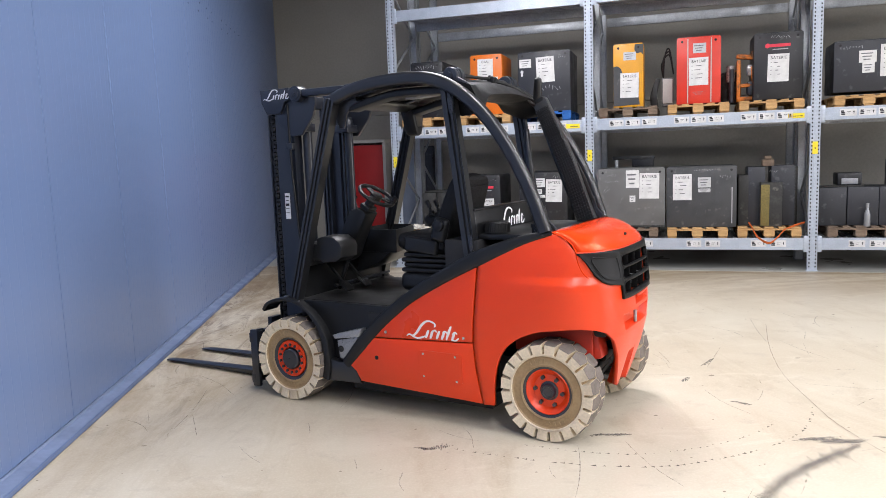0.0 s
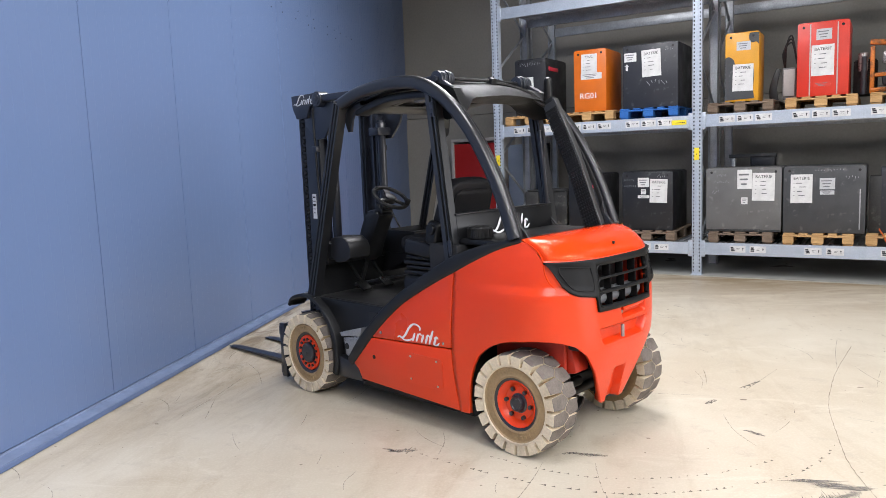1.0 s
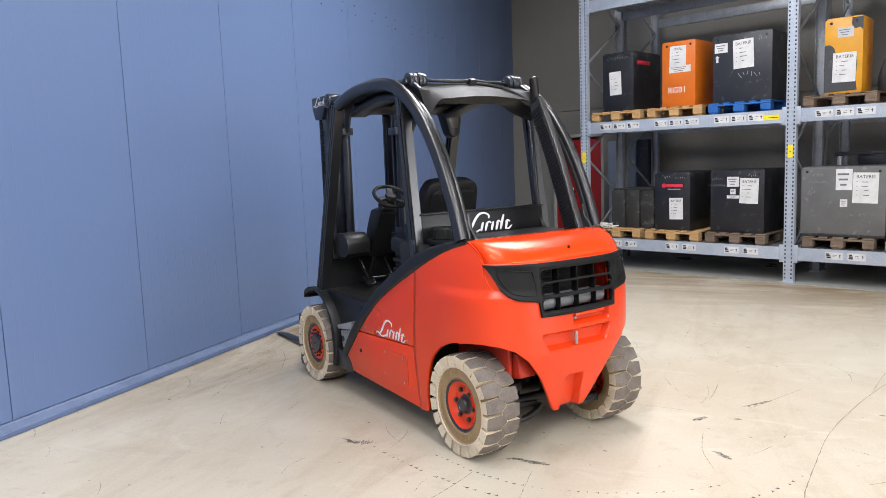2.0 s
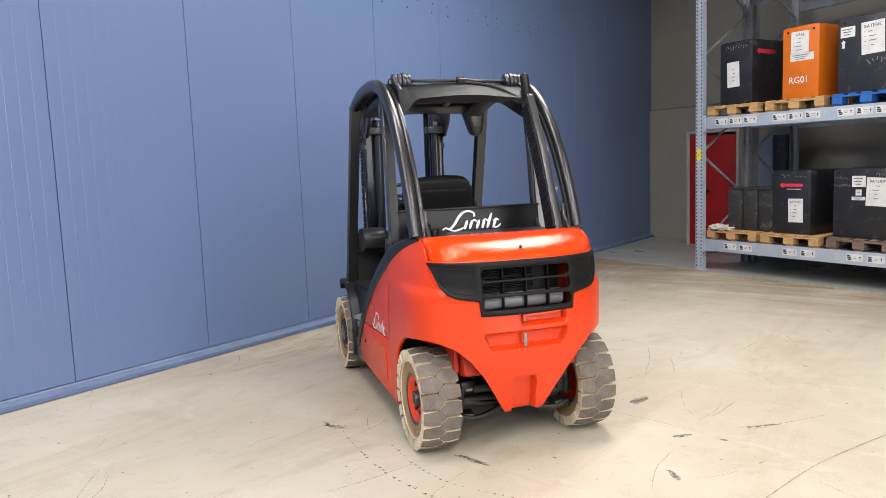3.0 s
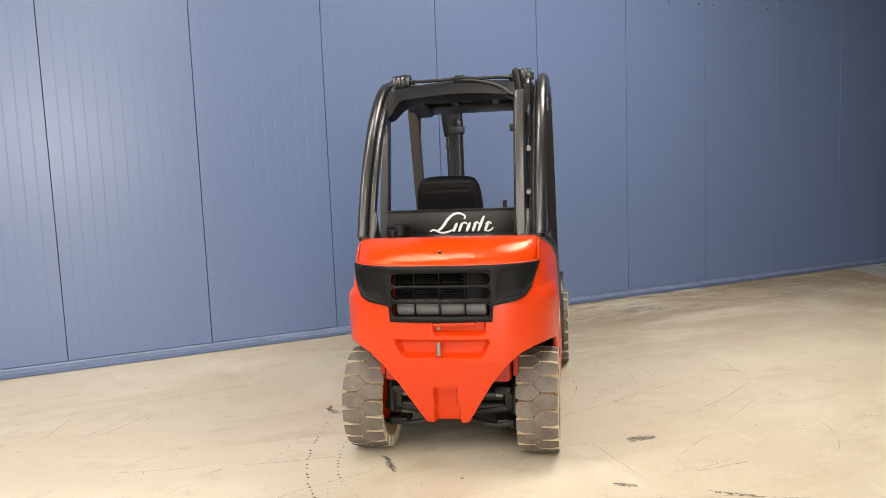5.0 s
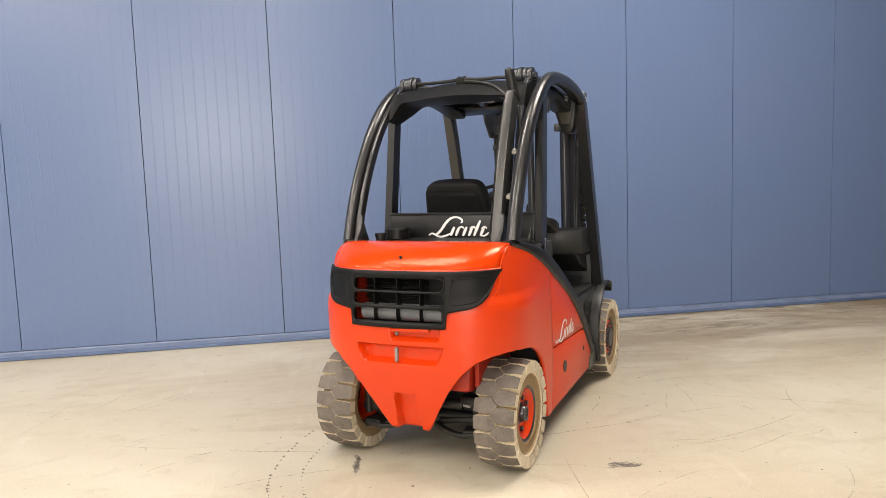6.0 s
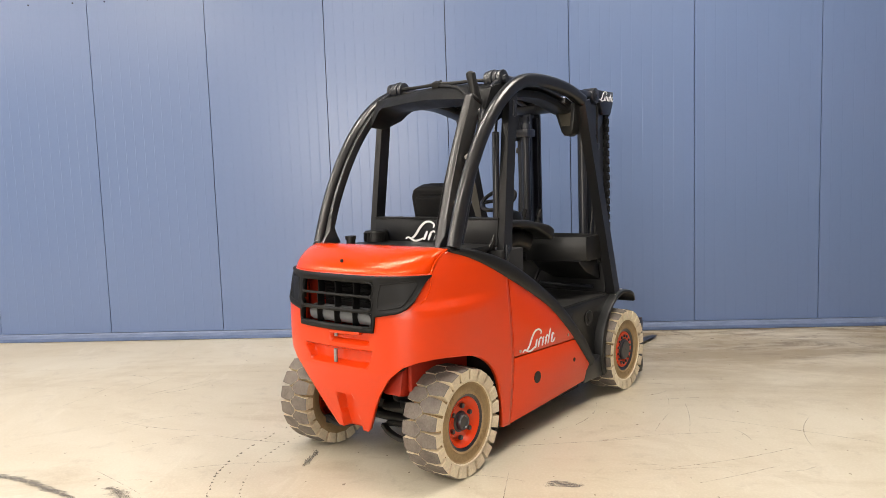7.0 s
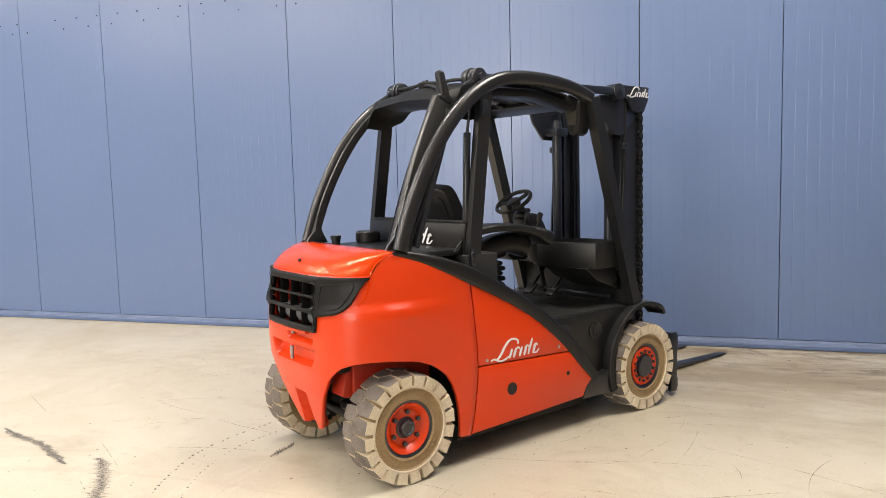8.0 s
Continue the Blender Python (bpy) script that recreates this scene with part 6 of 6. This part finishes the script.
# ---- wheels and axles ----
def tyre_bm():
    bm = bmesh.new()
    h = TYRE_W / 2
    revolve(bm, [(0.150, h - 0.040), (0.155, h - 0.022), (0.166, h - 0.018), (0.172, h - 0.022), (0.212, h - 0.020), (0.219, h - 0.013)], 48, 1)
    revolve(bm, [(0.219, h - 0.013), (0.224, h - 0.007), (0.236, h - 0.008)], 48, 0)
    # Grooves between the lugs take the dirty brown, which puts their shade in.
    revolve(bm, [(0.236, h - 0.008), (0.240, h - 0.018), (0.254, h - 0.030), (0.262, h - 0.055), (0.262, -h + 0.055), (0.254, -h + 0.030), (0.240, -h + 0.018), (0.236, -h + 0.008)], 48, 1)
    revolve(bm, [(0.236, -h + 0.008), (0.222, -h + 0.008), (0.20, -h + 0.016), (0.16, -h + 0.03)], 48, 1)
    return bm


def tread_bm():
    bm = bmesh.new()
    n, h = 20, TYRE_W / 2
    p = 2 * math.pi / n
    for k in range(n):
        for sgn in (1, -1):
            c = p * (k + (0 if sgn > 0 else 0.5))
            shape = [(-0.37, h), (0.37, h), (0.425, 0.074), (0.458, 0.024), (0.10, -0.014), (-0.10, -0.014), (-0.458, 0.024), (-0.425, 0.074)]
            top, low = [], []
            for f, y in shape:
                a = c + f * p
                edge = y == h
                rt = TYRE_R - (0.007 if edge else 0.0)
                top.append(bm.verts.new((rt * math.cos(a), y * sgn, rt * math.sin(a))))
                a2 = c + f * p * 1.06
                rl = 0.232 if edge else 0.255
                low.append(bm.verts.new((rl * math.cos(a2), (y - (0.004 if edge else 0.0)) * sgn, rl * math.sin(a2))))
            bm.faces.new(top).material_index = 1
            for i in range(8):
                bm.faces.new((top[i], top[(i + 1) % 8], low[(i + 1) % 8], low[i])).material_index = 0
    return bm


tyre_me = finish("tyre", tyre_bm(), [CREAM, CREAM_DIRTY_SHADED], 40)
tread_me = finish("tread", tread_bm(), [CREAM, TREAD], 25)


def wheel(x, y, sgn, front, spin):
    """Solid tyre on a red rim; the outer face looks along +y before it is turned to its side."""
    m = pose(x, y, TYRE_R - 0.002, 0, 0, 0 if sgn > 0 else 180) @ pose(0, 0, 0, 0, spin, 0)
    wh = again("wheel", tyre_me, FL, m)
    wh["label"] = "cream solid tyre on a red rim"
    again("tread", tread_me, wh)
    h = TYRE_W / 2
    part("rim_ring", revolve(bmesh.new(), [(0.134, h - 0.035), (0.146, h - 0.026), (0.155, h - 0.024), (0.158, h - 0.034), (0.158, -h + 0.03)], 40), BLACK_STEEL, wh)
    if front:
        rim = revolve(bmesh.new(), [(0.0, h - 0.05), (0.080, h - 0.05), (0.084, h - 0.032), (0.128, h - 0.030), (0.132, h - 0.036), (0.132, -h + 0.04)], 40)
        part("rim", rim, RED, wh)
        hub = revolve(bmesh.new(), [(0.0, h - 0.012), (0.066, h - 0.012), (0.074, h - 0.020), (0.077, h - 0.055)], 32)
        cyl(hub, (0, h - 0.016, 0), (0, h - 0.008, 0), 0.006, 8)
        part("hub", hub, BLACK_STEEL, wh)
        nb, rb_ = 14, 0.101
    else:
        rim = revolve(bmesh.new(), [(0.0, h - 0.075), (0.052, h - 0.075), (0.056, h - 0.062), (0.100, h - 0.062), (0.118, h - 0.040), (0.134, h - 0.028), (0.139, h - 0.032), (0.139, -h + 0.04)], 40)
        part("rim", rim, RED, wh)
        hub = revolve(bmesh.new(), [(0.0, h - 0.034), (0.028, h - 0.034), (0.032, h - 0.028), (0.040, h - 0.028), (0.045, h - 0.036), (0.047, h - 0.054), (0.058, h - 0.060), (0.060, h - 0.08)], 28)
        part("hub", hub, BLACK_STEEL, wh)
        nb, rb_ = 6, 0.086
    for k in range(nb):
        a = 2 * math.pi * k / nb + 0.3
        y0 = h - (0.033 if front else 0.064)
        part("wheel_bolt", cyl(bmesh.new(), (rb_ * math.cos(a), y0, rb_ * math.sin(a)), (rb_ * math.cos(a), y0 + (0.012 if front else 0.02), rb_ * math.sin(a)), 0.0105 if front else 0.013, 6), BLACK_STEEL, wh)
    # raised maker's marks on the wall, as plain bars
    marks = bmesh.new()
    for base in (70, 250):
        for k in range(4):
            a = radians(base + k * 9)
            box(marks, (0.193 * math.cos(a), h - 0.0195, 0.193 * math.sin(a)), (0.024, 0.005, 0.013), 0.001, (0, -math.degrees(a), 0), 1)
    part("raised_marks", marks, CREAM_DIRTY_SHADED, wh)["kind"] = "stuff"
    return wh


wheel(-0.015, 0.488, 1, False, 12)
wheel(-0.015, -0.488, -1, False, 40)
wheel(AXLE_F, 0.522, 1, True, 5)
wheel(AXLE_F, -0.522, -1, True, 25)
ax = boxed((0.0, 0, 0.30), (0.14, 0.66, 0.11), 0.02)
cyl(ax, (-0.09, -0.40, 0.27), (-0.09, 0.40, 0.27), 0.028, 14)
for sgn in (1, -1):
    box(ax, (-0.05, 0.33 * sgn, 0.32), (0.16, 0.07, 0.14), 0.02)
    box(ax, (-0.10, 0.22 * sgn, 0.25), (0.05, 0.26, 0.035), 0.01, (8 * sgn, 0, 0))
    cyl(ax, (-0.12, 0.36 * sgn, 0.24), (-0.12, 0.36 * sgn, 0.42), 0.022, 12)
for sgn in (1, -1):
    cyl(ax, (-0.13, 0.10 * sgn, 0.345), (-0.125, 0.25 * sgn, 0.345), 0.030, 16, b=0.004)
    box(ax, (-0.14, 0.30 * sgn, 0.385), (0.09, 0.10, 0.05), 0.015, (0, 0, 12 * sgn))
    box(ax, (-0.12, 0.31 * sgn, 0.20), (0.10, 0.12, 0.03), 0.010, (0, 0, -10 * sgn))
    cyl(ax, (-0.15, 0.345 * sgn, 0.17), (-0.15, 0.345 * sgn, 0.215), 0.024, 12, b=0.004)
    sweep(ax, smooth_line([(-0.16, 0.34 * sgn, 0.20), (-0.17, 0.25 * sgn, 0.185), (-0.155, 0.15 * sgn, 0.20), (-0.13, 0.08 * sgn, 0.225)], 5), rounded(0.035, 0.028, 0.008, 2), lat=(1, 0, 0))
    box(ax, (0.02, 0.20 * sgn, 0.40), (0.20, 0.20, 0.10), 0.02)
part("rear_axle", ax, RUBBER, FL, "greasy black steering axle")
for sgn in (1, -1):
    part("steering_rod", cyl(bmesh.new(), (-0.125, 0.25 * sgn, 0.345), (-0.125, 0.29 * sgn, 0.345), 0.014, 14), PIN_GREY, FL)
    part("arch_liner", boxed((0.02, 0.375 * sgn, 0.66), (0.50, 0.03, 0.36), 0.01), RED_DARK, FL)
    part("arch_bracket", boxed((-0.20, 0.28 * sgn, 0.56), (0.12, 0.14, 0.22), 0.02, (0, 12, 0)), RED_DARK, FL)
part("rear_floor", boxed((-0.02, 0, 0.62), (0.55, 0.70, 0.05), 0.01), DARK, FL)
fa = cyl(bmesh.new(), (AXLE_F, -0.42, TYRE_R), (AXLE_F, 0.42, TYRE_R), 0.085, 18)
part("front_axle", fa, BLACK_STEEL, FL)


# ---- marks on the floor ----
SHIFT = (0.135, -0.02)


def ragged(name, pts, wid, label, mat_, seed=0, rough=0.35, z=0.003):
    """A worn tyre mark: thin torn strands along the points, side by side."""
    rnd = random.Random(seed)
    bm = bmesh.new()
    line = smooth_line([(x + SHIFT[0], y + SHIFT[1], z) for x, y in pts], 14)
    k = len(line) - 1
    strands = max(1, int(wid / 0.009))
    for s_ in range(strands):
        off = wid * ((s_ + 0.5) / strands - 0.5) + rnd.uniform(-0.003, 0.003)
        lo = int(k * rnd.uniform(0.0, 0.22)) if strands > 1 else 0
        hi = int(k * rnd.uniform(0.78, 1.0)) if strands > 1 else k
        w = wid / strands * rnd.uniform(0.45, 0.95) if strands > 1 else wid / 2
        prev = None
        for i in range(lo, hi + 1):
            if strands > 1 and rnd.random() < 0.10:
                prev = None
                continue
            p = line[i]
            t = (line[min(i + 1, k)] - line[max(i - 1, 0)]).normalized()
            n_ = Vector((-t.y, t.x, 0))
            e = min(1.0, (i - lo) / 3 + 0.15, (hi - i) / 3 + 0.15) * rnd.uniform(1 - rough, 1 + rough)
            q = p + n_ * (off + rnd.uniform(-0.002, 0.002))
            row = (bm.verts.new(q + n_ * w * e), bm.verts.new(q - n_ * w * e))
            if prev:
                bm.faces.new((prev[0], row[0], row[1], prev[1]))
            prev = row
    ob = part(name, bm, mat_)
    return tagged(ob, label, "floor mark", "tyre marks on the floor", "structure")


def saw(pts, step, size, seed, label):
    """A dotted arc left by tyre lugs: many small ticks along the points."""
    rnd = random.Random(seed)
    bm = bmesh.new()
    line = smooth_line([(x + SHIFT[0], y + SHIFT[1], 0.003) for x, y in pts], 40)
    run = 0.0
    for a, c in zip(line, line[1:]):
        run += (c - a).length
        if run > step:
            run = 0.0
            if rnd.random() < 0.8:
                t = (c - a).normalized()
                ang = math.degrees(math.atan2(t.y, t.x)) + rnd.uniform(-20, 20)
                m = pose(a.x + rnd.uniform(-0.004, 0.004), a.y + rnd.uniform(-0.004, 0.004), 0.003, 0, 0, ang)
                w = size * rnd.uniform(0.5, 1.2)
                vs = [bm.verts.new(m @ Vector(p)) for p in ((-w, -w * 0.15, 0), (w * 0.3, -w * 0.35, 0), (w * 0.1, w * 0.5, 0), (-w * 0.2, w * 0.05, 0))]
                bm.faces.new(vs)
    ob = part("tyre_track", bm, TRACK)
    return tagged(ob, label, "floor mark", "tyre tracks on the floor", "structure")


def scuff(pts, wid, label, seed, mat_=None, lean=35, step=0.0075, ragged_side=0.9):
    """A skid left by a turning tyre: slanting slivers side by side with torn points along the edges."""
    rnd = random.Random(seed)
    bm = bmesh.new()
    line = smooth_line([(x + SHIFT[0], y + SHIFT[1], 0.003) for x, y in pts], 60)
    run, total, done = 0.0, sum((c - a).length for a, c in zip(line, line[1:])), 0.0
    swell = rnd.uniform(0, 6)
    for a, c in zip(line, line[1:]):
        d = (c - a).length
        run, done = run + d, done + d
        if run < step:
            continue
        run = 0.0
        t = (c - a).normalized()
        ang = math.atan2(t.y, t.x) + math.radians(90 - lean + rnd.uniform(-5, 5))
        u = Vector((math.cos(ang), math.sin(ang), 0))
        v = Vector((-u.y, u.x, 0))
        f = done / total
        body = min(1.0, 0.35 + 4 * f, 0.35 + 4 * (1 - f)) * (0.8 + 0.2 * math.sin(swell + done * 45))
        for sgn in (1, -1):
            ln = wid / 2 / math.cos(math.radians(lean)) * body * (rnd.uniform(0.75, 1.0) + (rnd.random() ** 4) * ragged_side)
            w = step * rnd.uniform(0.5, 0.9)
            z = Vector((0, 0, rnd.uniform(0, 0.0002)))
            q = [a - v * w * 0.6 + z, a + v * w * 0.6 + z, a + u * sgn * ln * 0.8 + v * w * 0.45 + z, a + u * sgn * ln * 1.1 + z, a + u * sgn * ln * 0.75 - v * w * 0.45 + z]
            bm.faces.new([bm.verts.new(p) for p in (q if sgn > 0 else q[::-1])])
    ob = part("skid_mark", bm, mat_ or SKID)
    return tagged(ob, label, "floor mark", "tyre marks on the floor", "structure")


TRACK = material("track_dirt", (0.10, 0.085, 0.068), 0.8, var=0.2)
SCRATCH = material("scratch_dirt", (0.26, 0.22, 0.17), 0.8, var=0.2)
scuff([(1.15, 4.215), (1.25, 4.205), (1.39, 4.18)], 0.050, "short black rubber skid mark by the wheel", 1, SKID, 60, 0.006, 0.4)
scuff([(2.36, 3.965), (2.46, 3.915), (2.60, 3.85)], 0.125, "broad grey rubber skid mark", 2, SMUDGE, 62, 0.005, 0.4)
scuff([(1.66, 3.17), (1.74, 3.29), (1.95, 3.47), (2.19, 3.625), (2.41, 3.735), (2.59, 3.83)], 0.100, "long torn grey-black rubber skid mark", 3, SMUDGE, 28, 0.005, 1.3)
scuff([(1.70, 3.24), (1.95, 3.47), (2.19, 3.625), (2.41, 3.735), (2.55, 3.81)], 0.052, "dark core of a torn rubber skid mark", 14, SKID, 24, 0.008, 1.2)
scuff([(1.37, 2.14), (1.46, 2.33), (1.55, 2.62), (1.68, 2.86), (1.79, 3.05)], 0.070, "curved grey tyre streak", 4, SMUDGE, 66, 0.006, 0.3)
scuff([(1.62, 5.57), (1.70, 5.70)], 0.10, "small brushed grey rubber smudge", 5, SMUDGE, 50, 0.006, 0.6)
scuff([(2.08, 5.12), (2.17, 5.19)], 0.045, "small dark rubber smudge", 6, SKID, 50, 0.007, 0.8)
scuff([(0.13, 4.165), (0.30, 4.19)], 0.06, "small torn dark rubber smudge", 7, SKID, 20, 0.010, 1.4)
scuff([(0.09, 4.20), (0.20, 4.15)], 0.035, "small torn dark rubber smudge", 9, SKID, 60, 0.012, 1.4)
scuff([(2.74, 3.93), (2.82, 3.87)], 0.045, "small grey rubber smudge beside the floor line", 10, SMUDGE, 50, 0.006, 0.8)
scuff([(2.24, 4.64), (2.31, 4.55)], 0.05, "faint grey rubber smudge", 11, SMUDGE, 50, 0.010, 0.6)
ragged("skid_mark", [(2.36, 5.44), (2.48, 5.56), (2.60, 5.70)], 0.02, "thin dark scrape", SKID, 8)
# long fine scratches across the floor
LINES = (((1.12, 5.32), (1.01, 6.15)), ((1.46, 6.21), (1.18, 7.0)), ((0.62, 6.6), (1.12, 7.52)), ((1.52, 6.81), (1.46, 7.0)), ((1.66, 6.33), (1.44, 6.82)), ((1.03, 5.92), (0.92, 6.67)),
         ((-0.08, 2.66), (-0.36, 2.97)), ((1.08, 3.03), (0.99, 3.17)), ((-0.9, 1.64), (-0.9, 1.85)), ((2.14, 5.88), (2.12, 5.45)), ((1.32, 4.09), (1.42, 3.47)), ((2.41, 5.43), (2.76, 5.96)))
LINES += (((0.4, 4.49), (0.43, 4.14)), ((2.16, 4.91), (2.24, 4.39)), ((-1.46, 4.76), (-1.44, 5.6)), ((-0.26, 4.09), (-0.24, 3.95)), ((0.01, 3.87), (0.01, 3.63)), ((-1.2, 5.4), (-1.6, 6.0)), ((3.2, 6.0), (3.5, 6.9)), ((2.9, 4.9), (3.5, 4.6)))
for k, (a, c) in enumerate(LINES):
    bow = 0.03 * math.sin(k * 2.3)
    mid = ((a[0] + c[0]) / 2 + bow, (a[1] + c[1]) / 2 + bow * 0.6)
    ragged("scratch", [a, mid, c], 0.0042, "thin dirty scratch in the floor", FAINT, 30 + k, 0.6)
ragged("floor_line", [(3.53, 6.66), (3.22, 6.03), (3.03, 5.60), (2.85, 5.10), (2.73, 4.58), (2.655, 4.18), (2.64, 3.80), (2.67, 3.3)], 0.0040, "thin curved dark line left on the floor", SCRATCH, 20, 0.5)
saw([(0.30, 4.16), (0.39, 4.10), (0.55, 4.01), (0.70, 3.93), (0.88, 3.85), (1.10, 3.775), (1.40, 3.72), (1.64, 3.745), (1.97, 3.83), (2.30, 4.0), (2.55, 4.25), (2.68, 4.46)], 0.040, 0.023, 1, "dotted curved tyre track on the floor")
saw([(0.62, 4.18), (0.79, 4.10), (1.07, 3.965), (1.35, 3.895), (1.64, 3.92), (1.96, 4.01), (2.33, 4.23)], 0.044, 0.019, 2, "faint dotted curved tyre track on the floor")
rnd = random.Random(77)
bm = bmesh.new()
for k in range(430):
    x, y = rnd.uniform(-1.9, 4.5), rnd.uniform(1.5, 10.8)
    w = rnd.uniform(0.002, 0.008) * (2.2 if rnd.random() < 0.06 else 1)
    a0 = rnd.uniform(0, 6)
    vs = [bm.verts.new((x + w * rnd.uniform(0.5, 1.2) * math.cos(a0 + j * 1.05) * 1.5, y + w * rnd.uniform(0.5, 1.2) * math.sin(a0 + j * 1.05), 0.003)) for j in range(6)]
    bm.faces.new(vs)
tagged(part("dirt_specks", bm, SCRATCH), "scattered dark dirt specks on the floor", "dirt", kind="stuff")

bm = bmesh.new()
for k in range(110):
    x, y, a0, ln, bend = rnd.uniform(-1.8, 4.5), rnd.uniform(1.5, 10.6), rnd.gauss(1.9, 0.7), rnd.uniform(0.12, 0.7), rnd.uniform(-0.5, 0.5)
    w, prev = rnd.uniform(0.0012, 0.0028), None
    for j in range(9):
        f = j / 8
        a1 = a0 + bend * f
        p = Vector((x + ln * f * math.cos(a1), y + ln * f * math.sin(a1), 0.0028))
        side = Vector((-math.sin(a1), math.cos(a1), 0)) * w * (0.25 + math.sin(math.pi * f))
        row = (bm.verts.new(p + side), bm.verts.new(p - side))
        if prev and rnd.random() < 0.85:
            bm.faces.new((prev[0], row[0], row[1], prev[1]))
        prev = row
tagged(part("fine_scratch", bm, FAINT), "fine thin scratches across the worn floor", "floor mark", kind="stuff")
